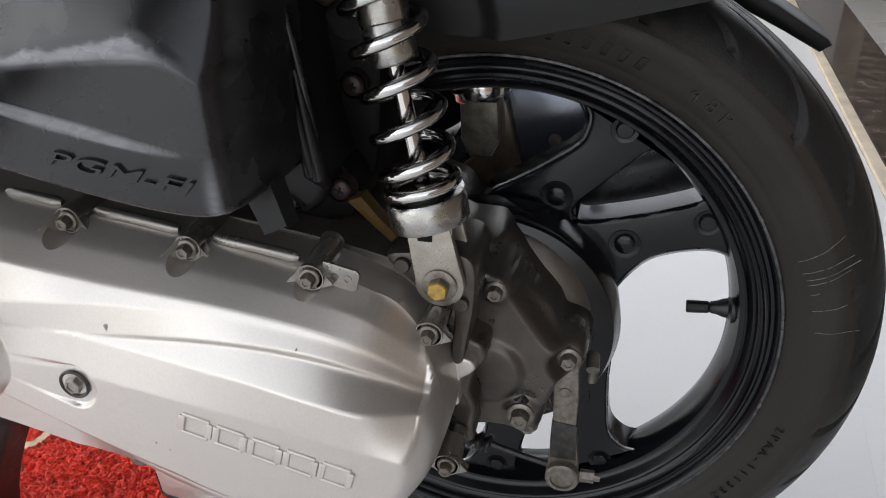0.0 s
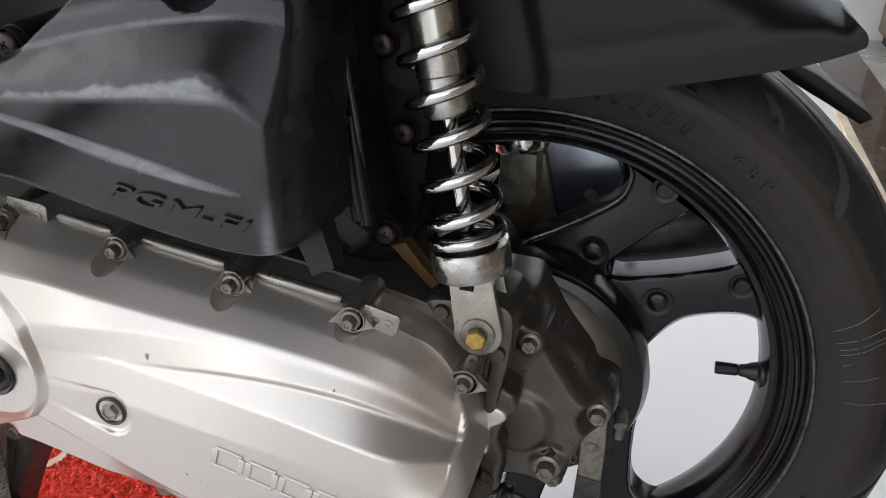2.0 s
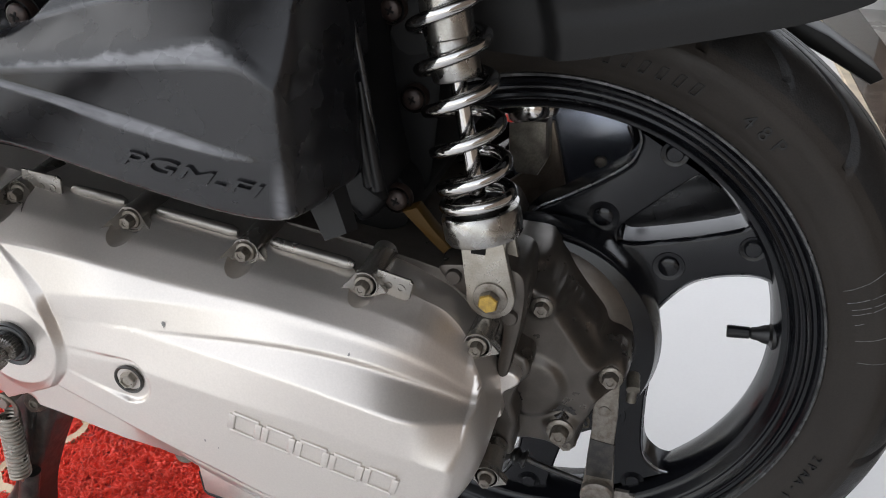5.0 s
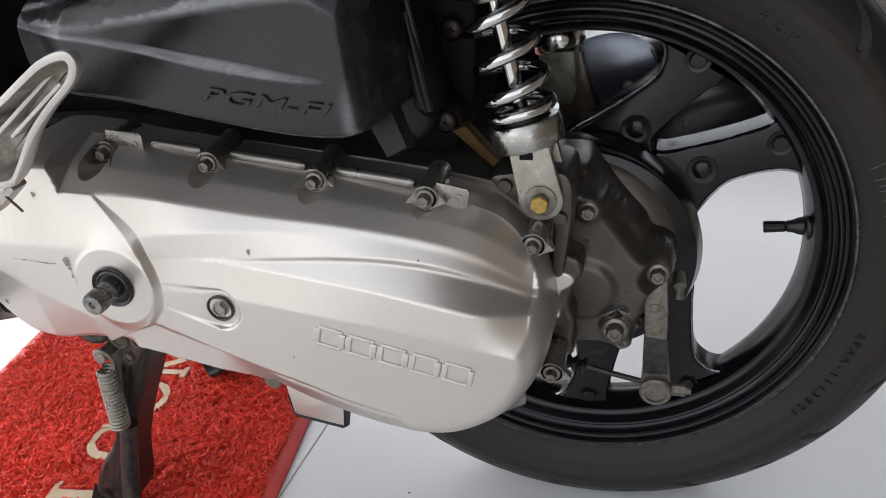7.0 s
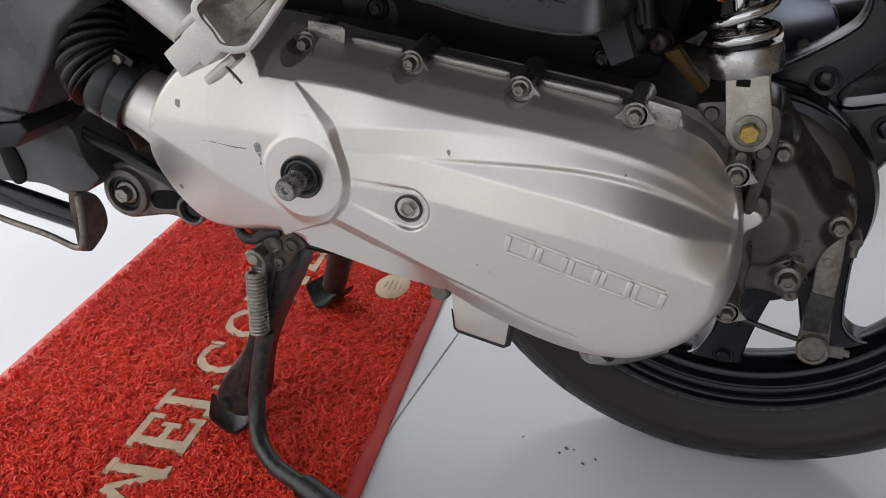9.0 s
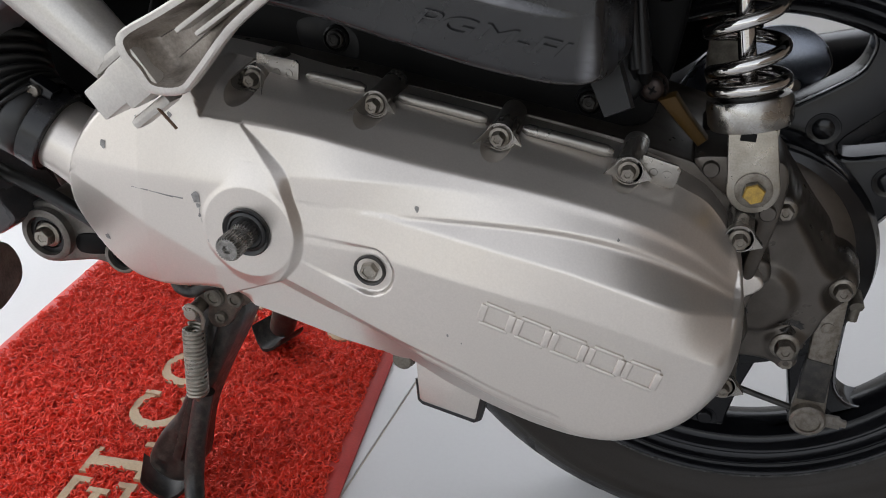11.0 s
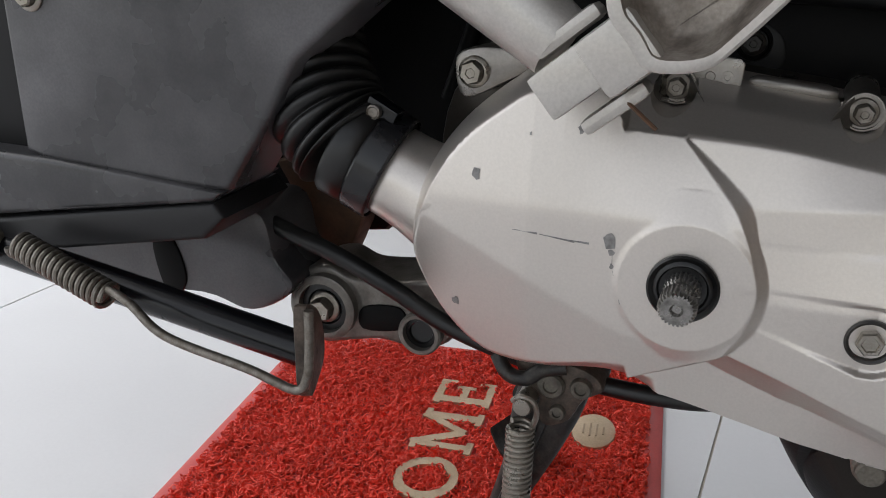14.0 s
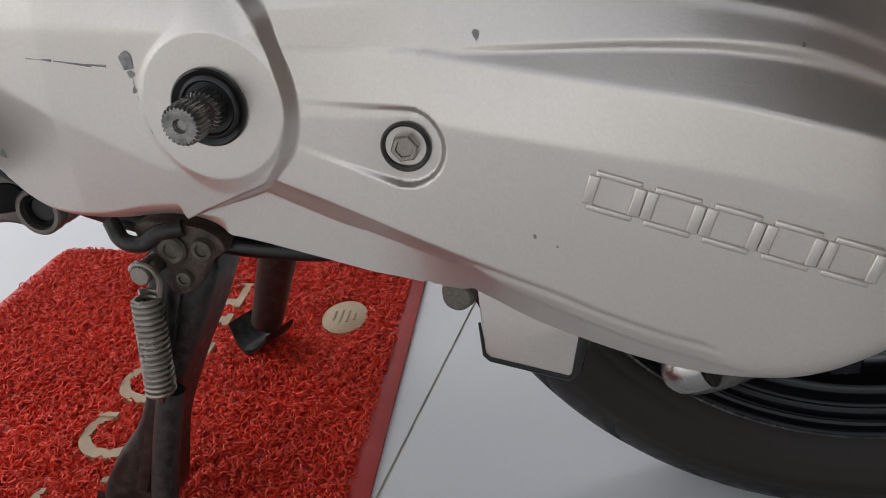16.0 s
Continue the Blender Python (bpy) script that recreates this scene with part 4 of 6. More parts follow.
def true_normals(me, height, eps=0.0004, floors=()):
    """Shades a skin by the slope of its own height, so that creases run clean; spot faces stay flat."""
    n = len(me.vertices)
    co = np.empty(n * 3)
    me.vertices.foreach_get("co", co)
    co = co.reshape(-1, 3)
    X, Z = co[:, 0], co[:, 2]
    gx = (height(X + eps, Z) - height(X - eps, Z)) / (2 * eps)
    gz = (height(X, Z + eps) - height(X, Z - eps)) / (2 * eps)
    nor = np.stack([-gx, -np.ones(n), -gz], 1)
    nor /= np.linalg.norm(nor, axis=1)[:, None]
    sunk = np.zeros(n, bool)
    hub = np.zeros((n, 2))
    for sx, sz in floors:
        q = np.hypot(X - sx, Z - sz)
        sunk |= q < 0.0086
        hub[q < 0.012] = (sx, sz)
    out = []
    for p in me.polygons:
        flat = len(p.vertices) > 3
        low = [bool(sunk[v]) for v in p.vertices]
        for v in p.vertices:
            if flat:
                out.append(tuple(p.normal))
            elif all(low):
                out.append((0.0, -1.0, 0.0))
            elif any(low):
                d = Vector((hub[v][0] - X[v], 0.0, hub[v][1] - Z[v]))
                out.append(tuple(d.normalized()) if d.length > 1e-6 else (0.0, -1.0, 0.0))
            else:
                out.append(tuple(nor[v]))
    for e in me.edges:
        a, b = e.vertices
        if sunk[a] != sunk[b] or (sunk[a] and sunk[b]):
            e.use_edge_sharp = True
    me.normals_split_custom_set(out)


def beside(path, off):
    """A line that runs beside another."""
    out = []
    for (ax, az), (bx, bz), (cx, cz) in zip(path, path[1:], path[2:]):
        n = Vector((az - cz, cx - ax)).normalized()
        out.append((bx + n.x * off, bz + n.y * off))
    return out


def belt_case():
    loops = []
    for sx, sz in SCREWS:
        for rr in (0.0084, 0.0088):
            ring = [(sx + rr * math.cos(t), sz + rr * math.sin(t)) for t in np.linspace(0, 2 * math.pi, 45)[:-1]]
            ok = inside_distance(OUT, np.array([p[0] for p in ring]), np.array([p[1] for p in ring])) > 0.0005
            k0 = next((k for k in range(44) if ok[k] and not ok[k - 1]), 0)
            loops.append([ring[(k0 + k) % 44] for k in range(44) if ok[(k0 + k) % 44]])
    bm = grid_skin(OUT, 0.00095, cover_height, -0.095, [COVER_LINES[k] for k in ("crease", "band", "ridge", "wedge", "chin")], 0, loops + [beside(p[2:-8], o) for p in (FOOT, BROW) for o in (-0.0008, 0.0, 0.0008)])
    cover = part("belt_case_cover", bm, SILVER, scooter, "large matt silver cast cover over the drive belt", sharp=50)
    true_normals(cover.data, cover_base, floors=SCREWS)
    # rail along the upper joint, with the plates and screws on it
    rail = [(-0.263, -0.1215, 0.3790), (-0.2185, -0.1215, 0.3745), (-0.148, -0.1215, 0.3655), (-0.0785, -0.1215, 0.3560), (-0.052, -0.1215, 0.3470)]
    for a, b in ((0, 1), (1, 2), (2, 3)):
        p, q = Vector(rail[a]), Vector(rail[b])
        run = (q - p).normalized()
        p, q = p + run * (0.0105 if a else 0.0), q - run * 0.0095
        bm = bmesh.new()
        tube(bm, [p, p + run * 0.003, p.lerp(q, 0.5) + Vector((0, 0, 0.0003)), q - run * 0.004, q], [0.0018, 0.0034, 0.0034, 0.0036, 0.0020], 14)
        part("joint_rail", bm, BARE_SILVER, cover, "bright rounded joint edge")
    for x, y, z in ((-0.291, -0.1325, 0.377), (-0.2185, -0.1325, 0.371), (-0.148, -0.1325, 0.3617), (-0.0785, -0.1325, 0.3525), (-0.0165, -0.1225, 0.319), (-0.008, -0.118, 0.222)):
        bm = bmesh.new()
        lathe(bm, [(0.0072, 0.03), (0.0079, 0.0), (0.0077, -0.0006), (0.0071, -0.0006), (0.0069, 0.0006), (0.0001, 0.0006)][::-1], (x, y + 0.0004, z), (0, 1, 0), 28)
        tube(bm, [(x, y + 0.003, z), (x + 0.001, -0.098, z + 0.004)], 0.0070, 20)
        # pointed ears of the cast boss
        for sx, sz in ((-1.0, -0.25), (1.0, -0.35)):
            c = Vector((x, y + 0.001, z))
            t0, t1 = c + Vector((0.004 * sx, 0, 0.006)), c + Vector((0.003 * sx, 0, -0.0075))
            tip = c + Vector((0.0125 * sx, 0.0, 0.010 * sz))
            if z > 0.34:
                tip.y = min(c.y, -float(cover_height(np.array([tip.x]), np.array([tip.z]))[0]) - 0.0005)
            vs = [bm.verts.new(p) for p in (t0, t1, tip)] + [bm.verts.new(p + Vector((0, 0.006, 0))) for p in (t0, t1, tip)]
            bm.faces.new(vs[:3])
            bm.faces.new(vs[3:][::-1])
            for i in range(3):
                j = (i + 1) % 3
                bm.faces.new((vs[i], vs[i + 3], vs[j + 3], vs[j]))
        part("screw_boss", bm, BARE_SILVER, cover, sharp=30)
        bm = bmesh.new()
        hex_bolt(bm, (x, y + 0.0009, z), (0, -1, 0), 0.0070, 0.0058, 0.0075)
        part("hex_screw", bm, BOLT_STEEL, cover, "dull flanged hexagon screw")
    for x0, z0, w, hh, tilt in ((-0.2785, 0.3815, 0.026, 0.0165, -5.0), (-0.0635, 0.352, 0.021, 0.0135, -12.0)):
        bm = bmesh.new()
        prism(bm, [(-w / 2, -hh / 2), (w / 2 - 0.002, -hh / 2), (w / 2, -hh / 2 + 0.002), (w / 2, hh / 2 - 0.002), (w / 2 - 0.002, hh / 2), (-w / 2, hh / 2)], -0.0015, 0.0, 0.0006)
        lathe(bm, [(0.0026, 0.0), (0.0026, 0.0006), (0.0012, 0.0007), (0.0011, 0.0002), (0.0001, 0.0002)], (w / 2 - 0.006, -0.0015, 0.0), (0, -1, 0), 18)
        lathe(bm, [(0.0019, 0.0004), (0.0022, -0.0001), (0.0014, -0.0012), (0.0001, -0.0013)], (w / 2 - 0.013, -0.0015, -0.0005), (0, -1, 0), 14)
        ob = part("mount_plate", bm, BARE_SILVER, cover, "small zinc plate with a rivet hole", sharp=30)
        ob.matrix_basis = Matrix.Translation((x0, -0.1265, z0)) @ Matrix.Rotation(radians(-tilt), 4, "Y")
    # drain bolt in its pan
    bm = bmesh.new()
    c = (-0.2065, -0.1722, 0.2905)
    lathe(bm, [(0.0094, -0.006), (0.0092, 0.0014), (0.0085, 0.0020), (0.0076, 0.0015), (0.0070, -0.001), (0.0001, -0.001)], c, (0, -1, 0), 36)
    part("washer", bm, BLACK_STEEL, cover, "dark grimy washer")
    bm = bmesh.new()
    lathe(bm, [(0.0052, 0.0), (0.0052, 0.0030), (0.0046, 0.0038), (0.0034, 0.0038), (0.0030, 0.0030), (0.0001, 0.0030)], c, (0, -1, 0), 6, start=0.2)
    part("drain_bolt", bm, STEEL, cover, "shiny hexagon drain bolt", sharp=20)
    # five raised shapes of the maker's badge
    a, b = Vector((-0.1418, 0, 0.2795)), Vector((-0.0440, 0, 0.2550))
    run = (b - a).normalized()
    tilt = math.atan2(run.z, run.x)
    for k in range(5):
        c = a.lerp(b, (k + 0.42) / 5)
        w, hh = (0.0160, 0.0125)
        lo = [(-w / 2, -hh / 2), (w / 2, -hh / 2), (w / 2, hh / 2), (-w / 2, hh / 2)]
        bm = bmesh.new()
        for q in range(4):
            (x0, z0), (x1, z1) = lo[q], lo[(q + 1) % 4]
            mid = Vector(((x0 + x1) / 2, 0, (z0 + z1) / 2))
            ln = math.hypot(x1 - x0, z1 - z0)
            sz = (ln, 0.0022, 0.0022) if q % 2 == 0 else (0.0040, 0.0022, ln - 0.0020)
            box(bm, mid, sz, bevel=0.0006)
        ob = part("badge_shape", bm, SILVER, cover, sharp=60)
        y = -float(cover_height(np.array([c.x]), np.array([c.z]))[0])
        y2 = -float(cover_height(np.array([c.x]), np.array([c.z - 0.006]))[0])
        ob.matrix_basis = Matrix.Translation((c.x, y - 0.0002, c.z)) @ Matrix.Rotation(-tilt, 4, "Y") @ Matrix.Rotation(math.atan2(y2 - y, 0.006), 4, "X")
    # tab hanging below the cover
    bm = bmesh.new()
    prism(bm, [(-0.187, 0.235), (-0.1825, 0.1945), (-0.1805, 0.1925), (-0.1475, 0.1868), (-0.1455, 0.1885), (-0.1425, 0.210), (-0.12, 0.212), (-0.12, 0.228)], -0.1515, -0.1450, 0.0015)
    part("lower_tab", bm, SILVER, cover, "flat silver tab under the cover")
    bm = bmesh.new()
    tube(bm, [(-0.1850, -0.1500, 0.2080), (-0.1828, -0.1500, 0.1930), (-0.1805, -0.1500, 0.1912), (-0.1475, -0.1500, 0.1855), (-0.1450, -0.1500, 0.1880), (-0.1418, -0.1500, 0.2085)], [0.0006, 0.0010, 0.0013, 0.0015, 0.0022, 0.0030], 8)
    part("rubber_edge", bm, SOFT_RUBBER, cover, "thin black rubber edge")
    # dark joint seam along the lower edge
    seam = [(x, -0.0955, z - 0.001) for x, z in OUT if -0.372 < x < -0.195 and z < 0.26]
    bm = bmesh.new()
    tube(bm, seam, 0.0022, 8)
    part("joint_seam", bm, SOFT_RUBBER, cover, "dark gasket seam")
    # chips in the paint
    rng = random.Random(3)
    for x, z, s in ((-0.182, 0.3290, 0.0022), (-0.367, 0.341, 0.0030), (-0.378, 0.278, 0.0028), (-0.3075, 0.3195, 0.0038), (-0.3065, 0.3150, 0.0020), (-0.160, 0.2605, 0.0009),
                    (-0.152, 0.2570, 0.0006), (-0.323, 0.363, 0.0022), (-0.344, 0.360, 0.0009), (-0.0775, 0.3255, 0.0010), (-0.306, 0.309, 0.0014)):
        bm = bmesh.new()
        vs = []
        for k in range(9):
            t = 2 * math.pi * k / 9
            r = s * rng.uniform(0.55, 1.1)
            px, pz = x + r * 0.75 * math.cos(t), z + r * math.sin(t)
            vs.append(bm.verts.new((px, -float(cover_height(np.array([px]), np.array([pz]))[0]) - 0.0003, pz)))
        bm.faces.new(vs)
        part("paint_chip", bm, CHIPPED, cover, smooth=False)
    for (x0, z0), (x1, z1) in (((-0.349, 0.3195), (-0.338, 0.3192)), ((-0.337, 0.3190), (-0.322, 0.3175)), ((-0.326, 0.3180), (-0.316, 0.3176)), ((-0.3062, 0.3140), (-0.3060, 0.3085)), ((-0.3056, 0.3070), (-0.3015, 0.2930))):
        bm = bmesh.new()
        tube(bm, [(x0, -float(cover_height(np.array([x0]), np.array([z0]))[0]), z0), (x1, -float(cover_height(np.array([x1]), np.array([z1]))[0]), z1)], [0.0002, 0.0005] if z1 > 0.31 else [0.0001, 0.0002], 5)
        part("scratch", bm, CHIPPED, cover)
    # cast lug at the rear edge
    bm = bmesh.new()
    prism(bm, [(v.x, v.y) for v in catmull([(-0.020, 0.2885, 0), (-0.008, 0.2870, 0), (0.0015, 0.2845, 0), (0.0045, 0.2795, 0), (0.0010, 0.2745, 0), (-0.0045, 0.2700, 0), (-0.0065, 0.2610, 0), (-0.0050, 0.2520, 0), (-0.0110, 0.2490, 0), (-0.020, 0.255, 0)], 5, True)],
          -0.0960, -0.080, 0.0018, 3)
    part("cast_lug", bm, SILVER, cover, "pale rounded cast lug")
    # dark flange of the case behind the cover's rear edge
    bm = bmesh.new()
    prism(bm, [(v.x, v.y) for v in catmull([(-0.030, 0.330, 0), (-0.012, 0.327, 0), (-0.007, 0.312, 0), (-0.008, 0.300, 0), (0.000, 0.2925, 0), (0.007, 0.2885, 0), (0.0085, 0.2790, 0), (0.003, 0.2700, 0), (-0.001, 0.2560, 0), (0.003, 0.2420, 0), (0.001, 0.2280, 0),
                                                (0.002, 0.2160, 0), (-0.008, 0.2120, 0), (-0.040, 0.205, 0), (-0.040, 0.330, 0)], 5, True)], -0.0860, -0.050, 0.003, 3)
    part("case_flange", bm, CAST_GREY, cover, "grimy flange behind the cover")


belt_case()


def kick_shaft():
    c = Vector((-0.2770, -0.1780, 0.3040))
    ax = (0.0, -1.0, -0.02)
    bm = bmesh.new()
    lathe(bm, [(0.0144, -0.004), (0.0144, 0.0010), (0.0136, 0.0018), (0.0126, 0.0012), (0.0118, 0.0007), (0.0110, 0.0014), (0.0102, 0.0016), (0.0094, 0.0006), (0.0001, 0.0006)], c, ax, 40)
    seal = part("shaft_seal", bm, SOFT_RUBBER, scooter, "black rubber oil seal round the kick shaft")
    bm = bmesh.new()
    m = frame_on(ax)
    n = 26
    prof = [(0.0075, -0.003), (0.0075, 0.0060), (0.0068, 0.0068), (0.0060, 0.0080), (0.0060, 0.0105), (0.0072, 0.0118), (0.0075, 0.0130), (0.0075, 0.0205), (0.0066, 0.0222), (0.0026, 0.0222), (0.0018, 0.0205), (0.0001, 0.0205)]
    rings = []
    for r, a in prof:
        ring = []
        for k in range(n * 4):
            t = 2 * math.pi * k / (n * 4)
            rr = r - (0.00075 if (r > 0.0064 and k % 4 in (2, 3)) else 0)
            ring.append(bm.verts.new(c + m @ Vector((rr * math.cos(t), rr * math.sin(t), a))))
        rings.append(ring)
    for a, b in zip(rings, rings[1:]):
        for k in range(len(a)):
            bm.faces.new((a[k], a[(k + 1) % len(a)], b[(k + 1) % len(a)], b[k]))
    part("kick_shaft", bm, SHAFT_STEEL, scooter, "bare splined steel kick-start shaft", smooth=False)


kick_shaft()


# ---- gear case, brake and engine block ----
def spline2(pts, steps=6):
    return [(v.x, v.y) for v in catmull([(x, z, 0) for x, z in pts], steps, True)]


def engine_block():
    bm = bmesh.new()
    prism(bm, spline2([(-0.40, 0.37), (-0.33, 0.385), (-0.20, 0.372), (-0.06, 0.352), (-0.02, 0.33), (-0.015, 0.25), (-0.05, 0.20), (-0.12, 0.205), (-0.25, 0.235), (-0.37, 0.245), (-0.41, 0.30)]), -0.0955, 0.05, 0.003)
    part("crankcase", bm, CAST_GREY, scooter, "dull grey engine casting behind the cover")
    # near-black, so that the depths above the crankcase look shaded
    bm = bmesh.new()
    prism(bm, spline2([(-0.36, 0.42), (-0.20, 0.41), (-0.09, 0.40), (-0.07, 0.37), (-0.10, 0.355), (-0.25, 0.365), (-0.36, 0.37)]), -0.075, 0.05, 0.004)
    part("upper_crankcase", bm, DEPTH_SHADE, scooter, "near-black block for the shaded parts above the crankcase")
    for x, z in ((-0.264, 0.390), (-0.108, 0.370)):
        bm = bmesh.new()
        lathe(bm, [(0.0088, 0.0), (0.0082, 0.004), (0.0070, 0.005), (0.0064, 0.004)], (x, -0.0735, z), (0, -1, 0), 24)
        part("bolt_seat", bm, DARK_PLASTIC, scooter, "black boss above the crankcase")
        bm = bmesh.new()
        hex_bolt(bm, (x, -0.0775, z), (0, -1, 0), 0.0075, 0.0056, 0.0045)
        part("case_bolt", bm, BLACK_STEEL, scooter, "grimy dark bolt above the crankcase")
    bm = bmesh.new()
    prism(bm, spline2([(-0.290, 0.398), (-0.268, 0.402), (-0.252, 0.394), (-0.250, 0.380), (-0.262, 0.3765), (-0.285, 0.380)], 4), -0.0755, -0.070, 0.0015)
    part("bolt_bracket", bm, DARK_PLASTIC, scooter, "dark bracket above the crankcase")
    # final-drive case: a flat bolted cover with a sloping shoulder behind it
    plate = spline2([(-0.045, 0.318), (-0.020, 0.327), (0.004, 0.329), (0.019, 0.3215), (0.022, 0.311), (0.034, 0.2940), (0.045, 0.2790), (0.058, 0.2730), (0.0655, 0.2640), (0.060, 0.2535), (0.0525, 0.2480),
                     (0.0490, 0.2360), (0.0425, 0.2240), (0.0415, 0.2090), (0.033, 0.2030), (0.020, 0.2075), (0.004, 0.2070), (-0.010, 0.2020), (-0.045, 0.2000)], 5)
    whole = spline2([(-0.045, 0.342), (-0.015, 0.3405), (0.006, 0.3390), (0.0150, 0.3300), (0.031, 0.3110), (0.045, 0.2950), (0.0500, 0.2850), (0.0590, 0.2805), (0.0660, 0.2735), (0.0675, 0.2600), (0.060, 0.2500), (0.0525, 0.2470),
                     (0.0490, 0.2350), (0.0430, 0.2230), (0.0420, 0.2080), (0.033, 0.2022), (0.020, 0.2068), (0.004, 0.2062), (-0.010, 0.2012), (-0.045, 0.1990)], 5)

    def case_height(X, Z):
        d, e = inside_distance(plate, X, Z), inside_distance(whole, X, Z)
        slope = 0.0465 - 0.55 * np.clip(-d, 0, 1)
        h = soft_max(np.clip(0.0545 + d * 4.0, 0.02, 0.0625), slope, 0.0015)
        r = np.hypot(X - 0.0065, Z - 0.2545)
        h = h + 0.0042 * np.clip((0.0235 - r) / 0.004, 0, 1) ** 0.7
        for bx, bz, rr, hh in ((0.0105, 0.316, 0.0105, 0.0655), (0.029, 0.226, 0.0125, 0.0660), (0.056, 0.263, 0.0105, 0.0500), (0.033, 0.2110, 0.0085, 0.0560)):
            q = np.hypot(X - bx, Z - bz)
            h = np.where(q < rr + 0.003, soft_max(h, hh - 3.5 * np.maximum(0, q - rr + 0.002), 0.0015), h)
        q = np.hypot(X - 0.056, Z - 0.263)
        h = np.where(q < 0.0105, np.minimum(h, 0.0500), h)
        # upright rib beside the shock
        h = h + 0.0030 * np.clip((0.0045 - np.abs(X - 0.0005 + 0.10 * (Z - 0.33))) / 0.0012, 0, 1) * np.clip((Z - 0.322) / 0.003, 0, 1)
        return soft_min(h, 0.026 + 0.044 * np.sqrt(np.clip(1 - (1 - np.clip(e / 0.006, 0, 1)) ** 2, 0, 1)), 0.002)

    bm = grid_skin(whole, 0.0011, case_height, 0.0, (), 11)
    case = part("gear_case", bm, CAST_GREY, scooter, "oily grey cast final-drive case", sharp=60)
    # old oil on the flat cover
    for x, z, sx, sz in ((-0.006, 0.2475, 0.0095, 0.0085), (0.0300, 0.2395, 0.0085, 0.0050)):
        bm = bmesh.new()
        rng = random.Random(7)
        mid = bm.verts.new((x, -float(case_height(np.array([x]), np.array([z]))[0]) - 0.0003, z))
        ring = []
        for k in range(28):
            t = 2 * math.pi * k / 28
            r = rng.uniform(0.75, 1.1)
            px, pz = x + sx * r * math.cos(t), z + sz * r * math.sin(t)
            ring.append(bm.verts.new((px, -float(case_height(np.array([px]), np.array([pz]))[0]) - 0.0003, pz)))
        for k in range(28):
            bm.faces.new((mid, ring[k], ring[(k + 1) % 28]))
        part("oil_stain", bm, OIL, case, "dark patch of old oil")
    for c, big in (((0.0105, -0.0655, 0.316), 0.0085), ((0.029, -0.0660, 0.226), 0.011), ((0.056, -0.0500, 0.263), 0.0095), ((0.033, -0.0560, 0.2110), 0.0085)):
        bm = bmesh.new()
        hex_bolt(bm, c, (0, -1, 0), big, big * 0.82, big * 0.8)
        part("hex_bolt", bm, BOLT_STEEL, case, "tarnished flanged bolt")
    bm = bmesh.new()
    lathe(bm, [(0.0001, -0.020), (0.050, -0.020), (0.062, -0.0185), (0.070, -0.0150), (0.0755, -0.0095), (0.0780, -0.0030), (0.0785, 0.006)], (-0.003, 0.002, 0.2555), (0, 1, 0), 96)
    panel = part("brake_panel", bm, CAST_GREY, scooter, "dusty grey brake backing plate")
    bm = bmesh.new()
    lathe(bm, [(0.0790, 0.012), (0.0790, -0.0040), (0.0800, -0.0060), (0.0822, -0.0060), (0.0835, -0.0040), (0.0840, 0.016)], (-0.003, 0.002, 0.2555), (0, 1, 0), 96)
    part("drum_lip", bm, BLACK_PAINT, panel, "black lip of the brake drum")
    bm = bmesh.new()
    tube(bm, [(0.0700, -0.022, 0.2480), (0.0710, -0.034, 0.2440)], 0.0045, 10)
    tube(bm, [(0.0710, -0.030, 0.2450), (0.0705, -0.031, 0.2330)], 0.0035, 10)
    part("cable_stop", bm, DIRTY_STEEL, panel, "small grimy cable stop")
    # brake arm with its eye, rod and return spring
    bm = bmesh.new()
    prism(bm, [(0.0465, 0.262), (0.062, 0.260), (0.0640, 0.225), (0.0640, 0.205), (0.0680, 0.168), (0.0640, 0.155), (0.0510, 0.155), (0.0465, 0.166), (0.0485, 0.205), (0.0475, 0.225)], -0.046, -0.041, 0.0010)
    lathe(bm, [(0.0042, 0.0), (0.0042, 0.001), (0.0001, 0.0014)], (0.055, -0.046, 0.232), (0, -1, 0), 20)
    arm = part("brake_arm", bm, BOLT_STEEL, scooter, "dull zinc-plated brake arm")
    bm = bmesh.new()
    prism(bm, [(0.0478, 0.208), (0.0648, 0.206), (0.0652, 0.190), (0.0660, 0.176), (0.0480, 0.176), (0.0474, 0.190)], -0.0468, -0.0405, 0.0010)
    part("dark_half", bm, BLACK_STEEL, arm, "black grimy lower half of the arm")
    bm = bmesh.new()
    lathe(bm, [(0.0115, 0.0), (0.0115, 0.006), (0.0100, 0.0075), (0.0080, 0.0075), (0.0076, 0.006), (0.0001, 0.006)], (0.0575, -0.0455, 0.163), (0, -1, 0), 36)
    part("pivot_eye", bm, BOLT_STEEL, arm)
    bm = bmesh.new()
    tube(bm, [(0.069, -0.042, 0.160), (0.079, -0.042, 0.160)], 0.0045, 6)
    tube(bm, [(0.077, -0.042, 0.160), (0.083, -0.042, 0.160)], 0.0028, 10)
    part("adjuster_nut", bm, BOLT_STEEL, arm, smooth=False)
    bm = bmesh.new()
    tube(bm, catmull([(0.058, -0.042, 0.163), (0.02, -0.040, 0.170), (-0.02, -0.036, 0.178), (-0.10, -0.03, 0.19)], 8), 0.0021, 10)
    part("brake_rod", bm, BLACK_STEEL, arm)
    bm = bmesh.new()
    pts, rad = [], []
    for k in range(40):
        t = k / 39
        pts.append((0.006 - 0.05 * t, -0.0385 + 0.004 * t, 0.172 + 0.009 * t))
        rad.append(0.0055 + 0.0016 * math.sin(k * 1.25))
    tube(bm, pts, rad, 14)
